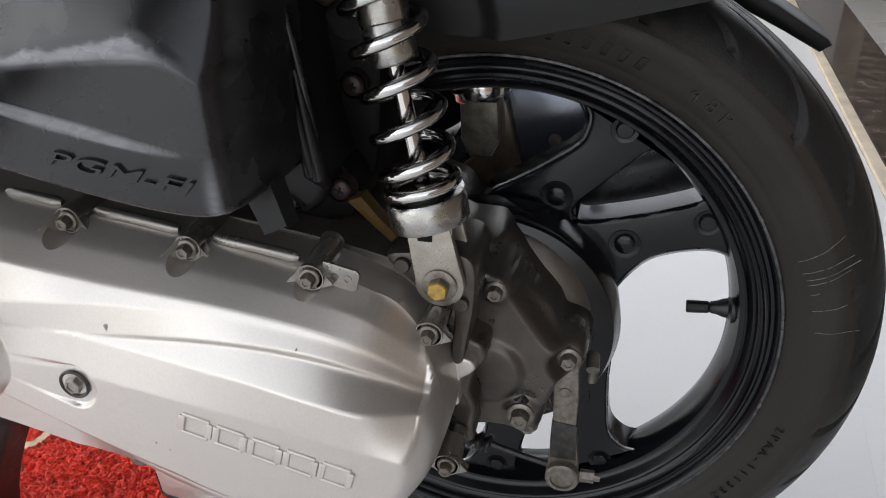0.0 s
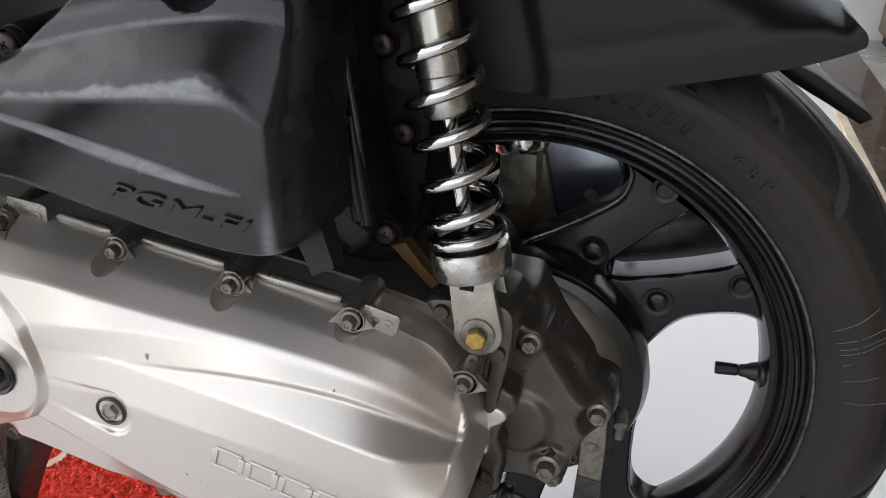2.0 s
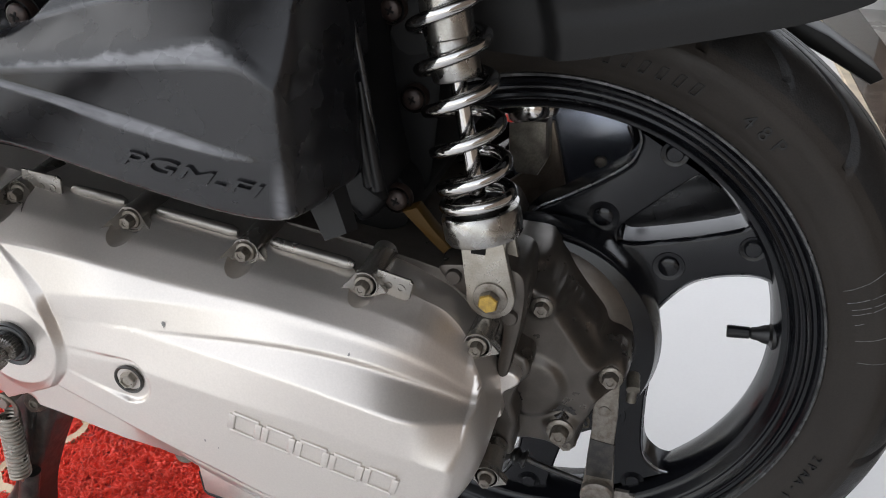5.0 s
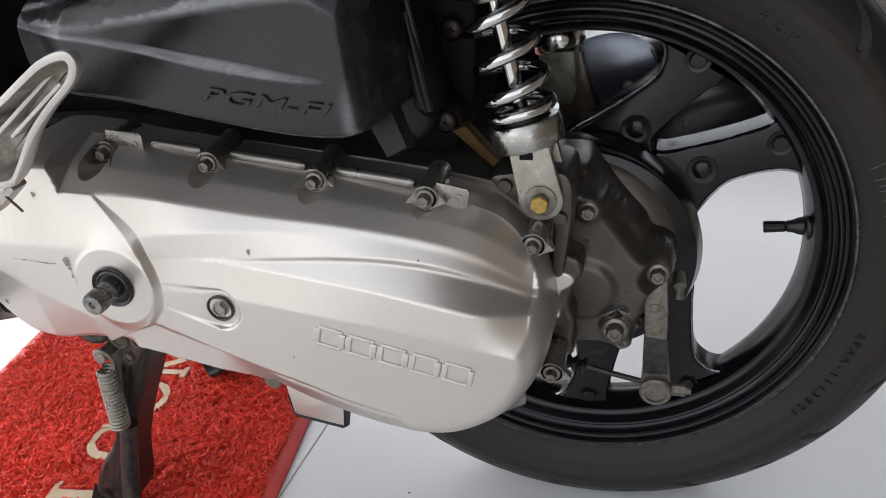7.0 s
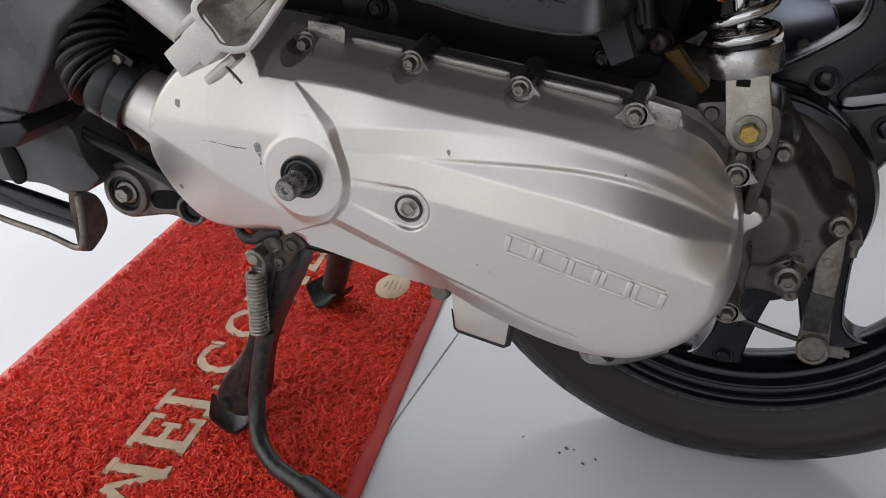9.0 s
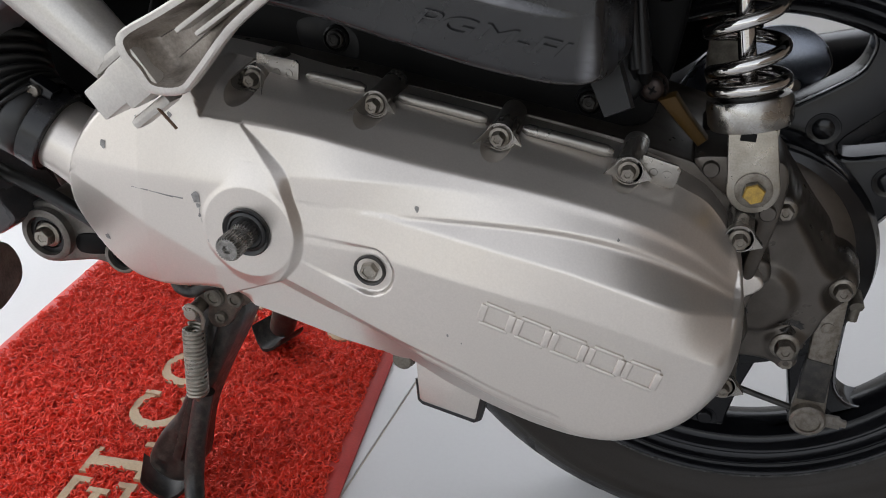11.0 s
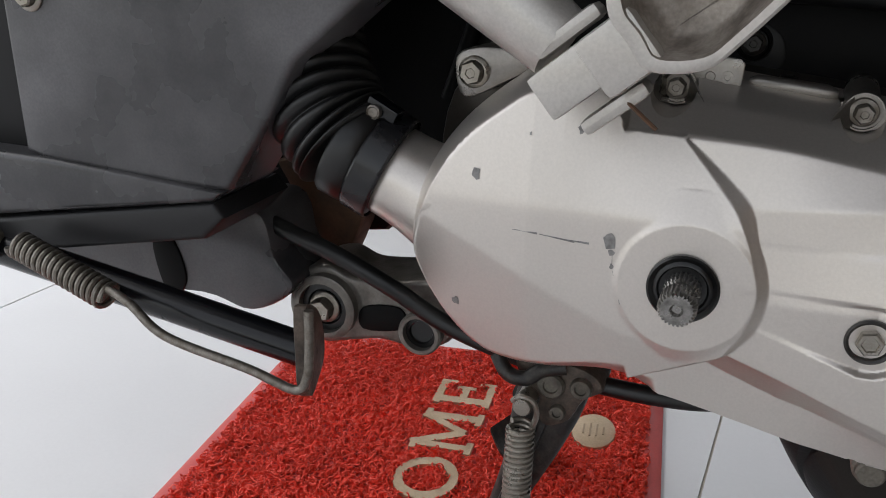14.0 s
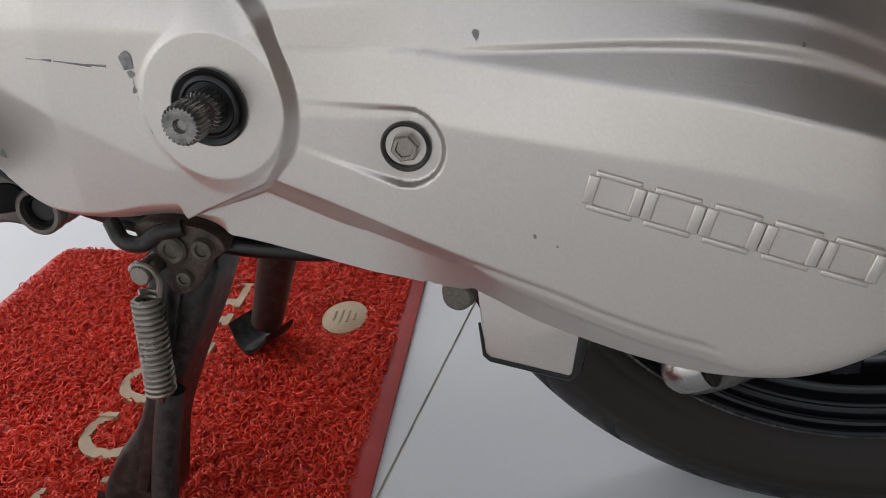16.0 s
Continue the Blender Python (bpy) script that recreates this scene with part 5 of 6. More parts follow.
    part("cable_boot", bm, SOFT_RUBBER, arm, "ribbed black rubber cable boot")
    bm = bmesh.new()
    tube(bm, coil((0.046, -0.036, 0.214), (0.022, -0.034, 0.200), 0.0035, 7, 10), 0.0007, 6)
    part("return_spring", bm, STEEL, arm)
    bm = bmesh.new()
    tube(bm, catmull([(-0.085, -0.085, 0.158), (-0.095, -0.080, 0.150), (-0.08, -0.06, 0.140), (-0.05, -0.03, 0.135)], 6), [0.012] * 19, 18)
    part("drain_stub", bm, DULL_CHROME, scooter, "small metal pipe stub under the cover")


engine_block()


# ---- shock absorber ----
def shock():
    low = Vector((-0.0215, -0.0960, 0.3770))
    ax = Vector((-0.235, 0.080, 1.0)).normalized()
    at = lambda s: low + ax * s  # noqa: E731
    sh = new("rear_shock")
    sh.parent = scooter
    sh["label"] = "rear shock absorber with a chrome coil spring"
    bm = bmesh.new()
    lathe(bm, [(0.0160, -0.004), (0.0205, -0.0035), (0.0218, -0.001), (0.0220, 0.0105), (0.0208, 0.0125), (0.017, 0.0125), (0.0155, 0.0100), (0.0145, 0.0105), (0.0130, 0.006), (0.0001, 0.006)], low, ax, 56)
    part("spring_seat", bm, DULL_CHROME, sh, "brushed metal lower spring seat")
    bm = bmesh.new()
    lathe(bm, [(0.0150, 0.004), (0.0148, 0.0155), (0.0128, 0.0175), (0.0100, 0.0170), (0.0085, 0.0100)], low, ax, 40)
    part("bump_stop", bm, SOFT_RUBBER, sh, "black rubber bump stop")
    bm = bmesh.new()
    tube(bm, [at(0.004), at(0.12)], 0.0046, 20)
    part("damper_rod", bm, CHROME, sh, "polished damper rod")
    bm = bmesh.new()
    lathe(bm, [(0.0050, 0.0835), (0.0122, 0.0838), (0.0130, 0.0852), (0.0130, 0.1020), (0.0126, 0.1028), (0.0126, 0.1045), (0.0132, 0.1052), (0.0132, 0.24)], low, ax, 48)
    part("damper_body", bm, DULL_CHROME, sh, "scratched chrome damper tube")
    # coil: one flat turn on the seat, then open turns
    m = frame_on(ax)
    pts, n = [], 34
    for k in range(int(9.2 * n)):
        w = k / n
        a = 2 * math.pi * w + 2.0
        s = 0.0155 + (0.0040 * w if w < 1 else 0.0040 + 0.0222 * (w - 1) - 0.006 * (1 - math.exp(-(w - 1) * 2)))
        pts.append(low + m @ Vector((0.0183 * math.cos(a), 0.0183 * math.sin(a), s)))
    bm = bmesh.new()
    tube(bm, pts, 0.0037, 14)
    part("coil_spring", bm, CHROME, sh, "shiny chrome coil spring")
    # clevis plate and its bolt
    bm = bmesh.new()
    ol = [(-0.0325, 0.376), (-0.0080, 0.376)] + [(-0.0138 + 0.0138 * math.cos(t), 0.3420 + 0.0138 * math.sin(t)) for t in np.linspace(radians(8), radians(-188), 18)]
    prism(bm, ol, -0.1080, -0.1035, 0.001)
    part("clevis", bm, STEEL, sh, "folded zinc clevis of the shock")
    bm = bmesh.new()
    prism(bm, ol, -0.0840, -0.0795, 0.001)
    box(bm, (-0.020, -0.094, 0.374), (0.026, 0.026, 0.004))
    part("clevis_back", bm, STEEL, sh)
    # black piece laid on the plate as the shade inside its opening
    bm = bmesh.new()
    box(bm, (-0.0215, -0.1083, 0.3705), (0.008, 0.001, 0.0045), bevel=0.0004)
    part("slot", bm, DEPTH_SHADE, sh, smooth=False)
    bm = bmesh.new()
    lathe(bm, [(0.0001, 0), (0.0098, 0), (0.0098, 0.0016), (0.0086, 0.0022), (0.0055, 0.0022)], (-0.0135, -0.108, 0.342), (0, -1, 0), 32)
    lathe(bm, [(0.0060, 0.002), (0.0060, 0.0065)], (-0.0135, -0.108, 0.342), (0, -1, 0), 6, start=0.4)
    part("bolt_flange", bm, BOLT_STEEL, sh)
    bm = bmesh.new()
    lathe(bm, [(0.0060, 0.0064), (0.0053, 0.0078), (0.0001, 0.0080)], (-0.0135, -0.108, 0.342), (0, -1, 0), 6, start=0.4)
    part("bolt_head", bm, YELLOW, sh, "bolt head dabbed with yellow paint", smooth=False)
    # cast lug that carries the shock
    bm = bmesh.new()
    prism(bm, spline2([(-0.046, 0.352), (-0.030, 0.356), (-0.010, 0.358), (0.003, 0.352), (0.004, 0.328), (0.000, 0.300), (-0.003, 0.285), (-0.009, 0.288), (-0.007, 0.318), (-0.012, 0.322), (-0.022, 0.330), (-0.036, 0.340)]), -0.1000, -0.055, 0.002)
    for c in ((-0.0365, 0.348), (-0.003, 0.327)):
        lathe(bm, [(0.0046, 0.0), (0.0046, 0.0022), (0.0040, 0.003), (0.0001, 0.003)], (c[0], -0.100, c[1]), (0, -1, 0), 20)
    part("shock_lug", bm, CAST_GREY, scooter, "cast lug carrying the shock")
    # twin shock at the far side, seen through the wheel
    far = Vector((-0.030, 0.095, 0.384))
    bm = bmesh.new()
    lathe(bm, [(0.0160, -0.004), (0.0205, -0.0035), (0.0218, -0.001), (0.0220, 0.0105), (0.0208, 0.0125), (0.0001, 0.0125)], far, ax, 40)
    tube(bm, coil(far + ax * 0.015, far + ax * 0.16, 0.0183, 7, 26), 0.0037, 10)
    part("far_shock", bm, CHROME, scooter, "chrome shock absorber on the far side")
    bm = bmesh.new()
    prism(bm, [(-0.044, 0.381), (-0.016, 0.381), (-0.014, 0.350), (-0.020, 0.338), (-0.036, 0.338), (-0.043, 0.350)], 0.082, 0.108, 0.003)
    part("far_clevis", bm, DIRTY_STEEL, scooter)


shock()


# ---- air filter box ----
BROWN_SCREW = material("brown_oxide_screw", (0.035, 0.022, 0.018), 0.4, 0.5, 0.2, 0.001, 0.8, 0.004, 0.0, (0.012, 0.01, 0.01), 0.1)
AIR_OUTLINE = spline2([(-0.305, 0.431), (-0.281, 0.4240), (-0.235, 0.4180), (-0.165, 0.4040), (-0.122, 0.3985), (-0.0985, 0.4005), (-0.0870, 0.4100), (-0.0885, 0.432), (-0.0905, 0.457),
                       (-0.0915, 0.480), (-0.094, 0.500), (-0.099, 0.524), (-0.112, 0.548), (-0.145, 0.560), (-0.182, 0.546), (-0.2110, 0.5180), (-0.2310, 0.5000), (-0.2435, 0.4895), (-0.264, 0.4850), (-0.305, 0.478)], 14)


AIR_LINES = {
    "crease_low": ([-0.305, -0.2600, -0.2180, -0.1890, -0.1600, -0.1310, -0.1070, -0.090], [0.4660, 0.4625, 0.4555, 0.4480, 0.4428, 0.4387, 0.4370, 0.4365],
                   [0.1830, 0.1830, 0.1830, 0.1830, 0.1830, 0.1830, 0.1815, 0.180]),
    "crease_top": ([-0.305, -0.2600, -0.2180, -0.1890, -0.1600, -0.1310, -0.1070, -0.090], [0.4670, 0.4640, 0.4578, 0.4526, 0.4472, 0.4414, 0.4380, 0.4375],
                   [0.1822, 0.1815, 0.1795, 0.1778, 0.1782, 0.1800, 0.1814, 0.180]),
    "shoulder": ([-0.305, -0.2517, -0.2196, -0.1887, -0.1590, -0.1305, -0.1170, -0.1040, -0.090], [0.4690, 0.4680, 0.4710, 0.4743, 0.4778, 0.4803, 0.4793, 0.4720, 0.464],
                 [0.1815, 0.1795, 0.1785, 0.1780, 0.1780, 0.1785, 0.1788, 0.1795, 0.180]),
    "worn_top": ([-0.305, -0.2610, -0.2270, -0.1950, -0.1646, -0.1350, -0.1240, -0.1057, -0.090], [0.4702, 0.4705, 0.4752, 0.4805, 0.4862, 0.4910, 0.4890, 0.4790, 0.470],
                 [0.1805, 0.1775, 0.1745, 0.1725, 0.1715, 0.1710, 0.1718, 0.1745, 0.176]),
    "ledge": ([-0.305, -0.2700, -0.2360, -0.2144, -0.1830, -0.1530, -0.1240, -0.1080, -0.090], [0.4720, 0.4790, 0.4874, 0.4936, 0.5014, 0.5072, 0.5110, 0.5110, 0.510],
              [0.1770, 0.1680, 0.1600, 0.1570, 0.1545, 0.1530, 0.1520, 0.1520, 0.152]),
}


def air_section(X, Z):
    knots = [(np.full(X.shape, 0.30), np.full(X.shape, 0.1755)), (np.full(X.shape, 0.42), np.full(X.shape, 0.1825))]
    for name in ("crease_low", "crease_top", "shoulder", "worn_top", "ledge"):
        xs, zs, hs = AIR_LINES[name]
        knots.append((curve(X, xs, zs), curve(X, xs, hs)))
    zl, hl = knots[-1]
    knots.append((zl + 0.0022, hl - 0.0004))
    knots.append((zl + 0.0085, hl - 0.0035))
    knots.append((zl + 0.0125, hl - 0.0065))
    knots.append((np.full(X.shape, 0.60), hl - 0.0150))
    h = knots[0][1] + 0 * X
    for (za, ha), (zb, hb) in zip(knots, knots[1:]):
        zb = np.maximum(zb, za + 0.0004)
        t = np.clip((Z - za) / (zb - za), 0, 1)
        h = np.where(Z >= za, ha + (hb - ha) * t, h)
    return h


def air_height(X, Z):
    d = inside_distance(AIR_OUTLINE, X, Z)
    h = 0
    for k, w in ((-2, 0.1), (-1, 0.25), (0, 0.3), (1, 0.25), (2, 0.1)):
        h = h + w * air_section(X, Z + k * 0.0006)
    h = h - 0.020 * np.clip((-0.262 - X) / 0.04, 0, 1)
    # half-round notch in the upper panel
    q = np.hypot((X + 0.150) / 0.017, (Z - 0.5295) / 0.016)
    h = h - 0.010 * np.clip(1.15 - q, 0, 0.25) / 0.25
    r = np.clip(d / 0.0125, 0, 1)
    edge = 0.1080 + 0.077 * (1 - (1 - r) ** 2.4)
    return soft_min(h, edge, 0.014)


def ragged(X):
    """An uneven line, wandering by a millimetre or two."""
    rng = np.random.default_rng(8)
    return np.interp(X, np.linspace(-0.31, -0.09, 26), rng.uniform(-0.0030, 0.0016, 26)) + np.interp(X, np.linspace(-0.31, -0.09, 90), rng.uniform(-0.0008, 0.0008, 90))


def air_box():
    # lines that follow the rounded end, so that its steep side runs clean
    ring = [Vector(p) for p in AIR_OUTLINE]
    ring = [p for p in ring if p.x > -0.135]
    rounds = []
    for inset in (0.0009, 0.0018, 0.0027, 0.0036, 0.0046, 0.0058, 0.0074, 0.0094):
        line = []
        for a, b, c in zip(ring, ring[1:], ring[2:]):
            along = (c - a).normalized()
            q = b + Vector((-along.y, along.x)) * inset
            if not line or math.hypot(q.x - line[-1][0], q.y - line[-1][1]) > 0.0008:
                line.append((q.x, q.y))
        rounds.append(line)
    bm = grid_skin(AIR_OUTLINE, 0.0013, air_height, -0.085, AIR_LINES.values(), 0, rounds)
    box_ = part("air_filter_box", bm, WORN_SHEEN_BOX, scooter, "scuffed black plastic air filter box", sharp=50)
    true_normals(box_.data, air_height)
    # scrapes plus painted highlights on shoulder and lower crease, soft below and ragged above
    n = len(box_.data.vertices)
    co = np.empty(n * 3)
    box_.data.vertices.foreach_get("co", co)
    X, Z = co[0::3], co[2::3]
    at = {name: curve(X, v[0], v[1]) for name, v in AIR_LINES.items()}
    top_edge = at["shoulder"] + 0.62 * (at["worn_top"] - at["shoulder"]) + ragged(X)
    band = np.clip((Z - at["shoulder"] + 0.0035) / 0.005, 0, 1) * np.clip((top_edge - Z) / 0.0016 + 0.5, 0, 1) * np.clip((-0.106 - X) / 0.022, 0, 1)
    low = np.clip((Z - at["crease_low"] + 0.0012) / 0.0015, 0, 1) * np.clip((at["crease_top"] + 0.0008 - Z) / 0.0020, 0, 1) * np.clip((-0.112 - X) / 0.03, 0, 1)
    # thin highlight painted along the ledge
    ledge_glint = 0.5 * np.exp(-((Z - at["ledge"] - 0.0008) / 0.0012) ** 2) * np.clip((-0.118 - X) / 0.02, 0, 1)
    band = np.maximum(band, ledge_glint)
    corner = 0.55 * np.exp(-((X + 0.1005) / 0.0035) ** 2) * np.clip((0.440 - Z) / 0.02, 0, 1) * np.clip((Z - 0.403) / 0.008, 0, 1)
    worn = box_.data.attributes.new("wear_sheen", "FLOAT", "POINT")
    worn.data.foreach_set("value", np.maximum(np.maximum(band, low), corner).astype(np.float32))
    bm = bmesh.new()
    prism(bm, spline2([(-0.31, 0.43), (-0.20, 0.405), (-0.11, 0.384), (-0.092, 0.372), (-0.078, 0.388), (-0.084, 0.42), (-0.090, 0.46), (-0.096, 0.50), (-0.106, 0.54), (-0.14, 0.57), (-0.30, 0.57)], 5), -0.100, -0.045, 0.006, 3)
    part("box_base", bm, DARK_PLASTIC, box_, "black rear shell of the filter box")
    for x0, z0, x1, z1 in ((-0.086, 0.455, -0.079, 0.398), (-0.0945, 0.47, -0.083, 0.40)):
        bm = bmesh.new()
        tube(bm, [(x0 - 0.004, -0.101, z0), (x1, -0.106, z1), (x1 + 0.001, -0.10, z1 - 0.006)], [0.0015, 0.0045, 0.003], 12)
        part("stiffening_rib", bm, DARK_PLASTIC, box_)
    # raised flange round the rear shell
    bm = bmesh.new()
    tube(bm, [(v.x, -0.1005, v.y) for v in catmull([(x, z, 0) for x, z in ((-0.150, 0.545), (-0.1116, 0.5120), (-0.0990, 0.4964), (-0.0931, 0.4828), (-0.0856, 0.4418), (-0.0791, 0.3938))], 6, False)], 0.0022, 10)
    part("flange", bm, BLACK_PLASTIC, box_)
    bm = bmesh.new()
    lathe(bm, [(0.0105, -0.055), (0.0092, -0.0055), (0.0001, -0.005)], (-0.2515, -0.150, 0.486), (0, -1, 0), 28)
    part("screw_boss", bm, DARK_PLASTIC, box_)
    # drain snout
    bm = bmesh.new()
    tube(bm, [(-0.098, -0.135, 0.408), (-0.0865, -0.142, 0.386)], [0.0115, 0.0095], 4)
    part("drain_snout", bm, DARK_PLASTIC, box_, smooth=False)
    # label in relief
    a, b = Vector((-0.1825, 0, 0.4320)), Vector((-0.1125, 0, 0.4225))
    mid = (a + b) / 2
    y = -float(air_height(np.array([mid.x]), np.array([mid.z]))[0])
    tilt = math.atan2(b.z - a.z, b.x - a.x)
    m = Matrix.Translation((mid.x, y - 0.0006, mid.z)) @ Matrix.Rotation(-tilt, 4, "Y") @ pose(0, 0, 0, 90, 0, 0) @ Matrix.Diagonal((2.0, 0.95, 1, 1))
    lettering("raised_letters", "PGM-FI", 0.0118, m, BLACK_PLASTIC, box_, 0.0012, "raised black moulded letters", shear=0.3)
    # cross-head screws
    for c in ((-0.2515, -0.150, 0.486), (-0.1070, -0.104, 0.5089), (-0.0880, -0.056, 0.4830), (-0.0750, -0.056, 0.4335), (-0.0740, -0.0900, 0.3850)):
        bm = bmesh.new()
        lathe(bm, [(0.0085, -0.006), (0.0085, -0.001), (0.0078, 0.0)], c, (0, -1, 0), 28)
        lathe(bm, [(0.0064, 0.0), (0.0060, 0.0012), (0.0045, 0.0022), (0.0001, 0.0026)], c, (0, -1, 0), 28)
        s = part("cross_head_screw", bm, BROWN_SCREW, box_, "black cross-head screw")
        # black bars on the head stand for the shaded cross
        for a in (0.4, 1.97):
            bm = bmesh.new()
            box(bm, (c[0], c[1] - 0.0024, c[2]), (0.0050, 0.0010, 0.0012), turn=Matrix.Rotation(a, 3, "Y"))
            part("slot", bm, DEPTH_SHADE, s, smooth=False)
    # bronze bracket beside the shock
    bm = bmesh.new()
    prism(bm, [(-0.0705, 0.3800), (-0.0610, 0.3840), (-0.0520, 0.3730), (-0.0405, 0.3610), (-0.0450, 0.3560), (-0.0560, 0.3660)], -0.0935, -0.084, 0.0025)
    part("bronze_bracket", bm, BRONZE, scooter, "bronze-tinted bent bracket")


air_box()


# ---- mudguard and inner panels ----
SHIELD = material("blued_steel", (0.17, 0.182, 0.215), 0.24, 0.8, 0.05, 0.002, 0.4, 0.05, 0.0, (0.08, 0.085, 0.10), 0.06)
BROWN_STEEL = material("heat_browned_steel", (0.15, 0.118, 0.090), 0.42, 0.6, 0.10, 0.0015, 0.7, 0.014, 0.0001, (0.045, 0.034, 0.025), 0.1)


def bodywork():
    ol = spline2([(-0.09, 0.4690), (-0.05, 0.4655), (-0.002, 0.4635), (0.030, 0.4690), (0.093, 0.4850), (0.125, 0.4940), (0.148, 0.5035), (0.1535, 0.5085), (0.147, 0.5170), (0.115, 0.5330), (0.06, 0.556), (0.0, 0.585), (-0.06, 0.61), (-0.10, 0.61)], 6)

    def guard_height(X, Z):
        d = inside_distance(ol, X, Z)
        base = np.interp(X, [-0.09, -0.002, 0.03, 0.093, 0.15], [0.469, 0.4635, 0.469, 0.485, 0.505])
        kink = 0.0045 - 0.30 * np.maximum(0, Z - 0.472) - 2.0 * np.maximum(0, Z - 0.545)
        h = 0.0600 - 0.0085 * np.clip((kink - X) / 0.0035, 0, 1) - 0.10 * np.maximum(0, Z - base - 0.012)
        upper = np.clip((Z - base - 0.010) / 0.012, 0, 1)
        rnd = -0.02 + 0.082 * np.sqrt(np.clip(1 - (1 - np.clip(d / 0.035, 0, 1)) ** 2, 0, 1))
        h = np.where(upper > 0, soft_min(h, rnd + 0.1 * (1 - upper), 0.006), h)
        return h

    bm = grid_skin(ol, 0.0030, guard_height, 0.12, (), 3)
    part("rear_mudguard", bm, GUARD_PLASTIC, scooter, "black plastic rear mudguard", sharp=50)
    # the guard's near-black holds the shade behind the shock
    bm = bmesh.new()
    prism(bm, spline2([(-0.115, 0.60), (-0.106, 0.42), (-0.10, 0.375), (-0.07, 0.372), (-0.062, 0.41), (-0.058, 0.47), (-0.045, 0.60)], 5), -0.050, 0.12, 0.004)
    part("inner_guard", bm, DEPTH_SHADE, scooter, "inner guard behind the shock, near-black for the shade there")
    # added panel that darkens the see-through gap behind the wheel
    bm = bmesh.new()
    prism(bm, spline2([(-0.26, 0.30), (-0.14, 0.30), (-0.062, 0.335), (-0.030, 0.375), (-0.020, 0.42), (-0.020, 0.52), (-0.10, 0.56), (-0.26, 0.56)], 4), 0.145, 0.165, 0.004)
    part("exhaust_guard", bm, DEPTH_SHADE, scooter, "near-black panel added to darken the gap before the muffler")
    # near-black blocks stand in for the shade under the body and above the engine
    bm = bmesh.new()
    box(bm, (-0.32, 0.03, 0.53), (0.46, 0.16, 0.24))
    part("under_body", bm, DEPTH_SHADE, scooter, "near-black block for the shaded underside of the body", smooth=False)
    # plain block out of view, added to keep sky light off the engine
    bm = bmesh.new()
    box(bm, (-0.22, 0.06, 0.745), (0.84, 0.44, 0.23), bevel=0.04)
    part("rear_body", bm, GUARD_PLASTIC, scooter, "unseen dark block for the rear body, added to shade the engine")
    # filler that puts shade into the gap behind the duct
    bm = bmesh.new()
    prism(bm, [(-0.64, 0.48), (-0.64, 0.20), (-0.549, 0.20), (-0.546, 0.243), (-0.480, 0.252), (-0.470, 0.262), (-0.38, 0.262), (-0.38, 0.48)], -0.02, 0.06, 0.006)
    part("front_block", bm, DEPTH_SHADE, scooter, "near-black filler for the shaded gap in front of the engine")
    bm = bmesh.new()
    for x0, z0, x1, z1, r in ((-0.400, 0.430, -0.455, 0.428, 0.006), (-0.402, 0.428, -0.432, 0.345, 0.005), (-0.385, 0.455, -0.385, 0.370, 0.010)):
        tube(bm, [(x0, -0.030, z0), (x1, -0.030, z1)], r, 12)
    part("frame_rib", bm, DEPTH_SHADE, scooter, "black ribs beside the air duct")
    # muffler and its shield on the far side
    bm = bmesh.new()
    tube(bm, [(-0.16, 0.200, 0.247), (-0.13, 0.200, 0.255), (0.17, 0.200, 0.336), (0.19, 0.200, 0.341)], [0.038, 0.060, 0.060, 0.046], 40)
    muf = part("muffler", bm, MUFFLER, scooter, "gloss black exhaust muffler on the far side")
    plate = spline2([(-0.030, 0.372), (-0.014, 0.3785), (0.007, 0.3835), (0.026, 0.3820), (0.0405, 0.3720), (0.0455, 0.3590), (0.0400, 0.3465), (0.026, 0.3365), (0.000, 0.3200), (-0.048, 0.2805), (-0.075, 0.275), (-0.060, 0.330)], 5)
    bm = grid_skin(plate, 0.004, lambda X, Z: -0.1185 - 4.0 * np.maximum(0, Z - 0.345) ** 2 - 0.10 * np.maximum(0, 0.345 - Z), 0.128, (), 0)
    shield = part("heat_shield", bm, SHIELD, muf, "glossy blue-grey heat shield with a bright edge")
    bm = bmesh.new()
    tube(bm, catmull([(-0.048, 0.124, 0.2800), (0.000, 0.1200, 0.3195), (0.026, 0.1180, 0.3360), (0.0400, 0.1175, 0.3460), (0.0455, 0.1185, 0.3590), (0.0400, 0.1200, 0.3720)], 8), 0.0010, 8)
    part("bright_edge", bm, CHROME, shield)
    bm = bmesh.new()
    lathe(bm, [(0.0052, -0.003), (0.0050, 0.0), (0.0040, 0.0016), (0.0001, 0.0020)], (0.0230, 0.1180, 0.3415), (0, -1, 0), 20)
    part("rivet", bm, STEEL, shield)
    bm = bmesh.new()
    prism(bm, [(-0.060, 0.309), (-0.052, 0.281), (-0.023, 0.2985), (-0.001, 0.3190), (-0.008, 0.350), (-0.014, 0.372), (-0.0215, 0.372), (-0.019, 0.348), (-0.034, 0.330), (-0.050, 0.316)], 0.108, 0.114, 0.0015)
    part("pipe_bracket", bm, BROWN_STEEL, muf, "brownish steel bracket of the exhaust")
    # rear inner flap beyond the tyre
    bm = bmesh.new()
    prism(bm, [(0.130, 0.470), (0.160, 0.4580), (0.1950, 0.4375), (0.1985, 0.4330), (0.191, 0.4280), (0.168, 0.4400), (0.130, 0.458)], 0.085, 0.125, 0.003)
    part("rear_flap", bm, GUARD_PLASTIC, scooter, "black flap behind the wheel")


bodywork()


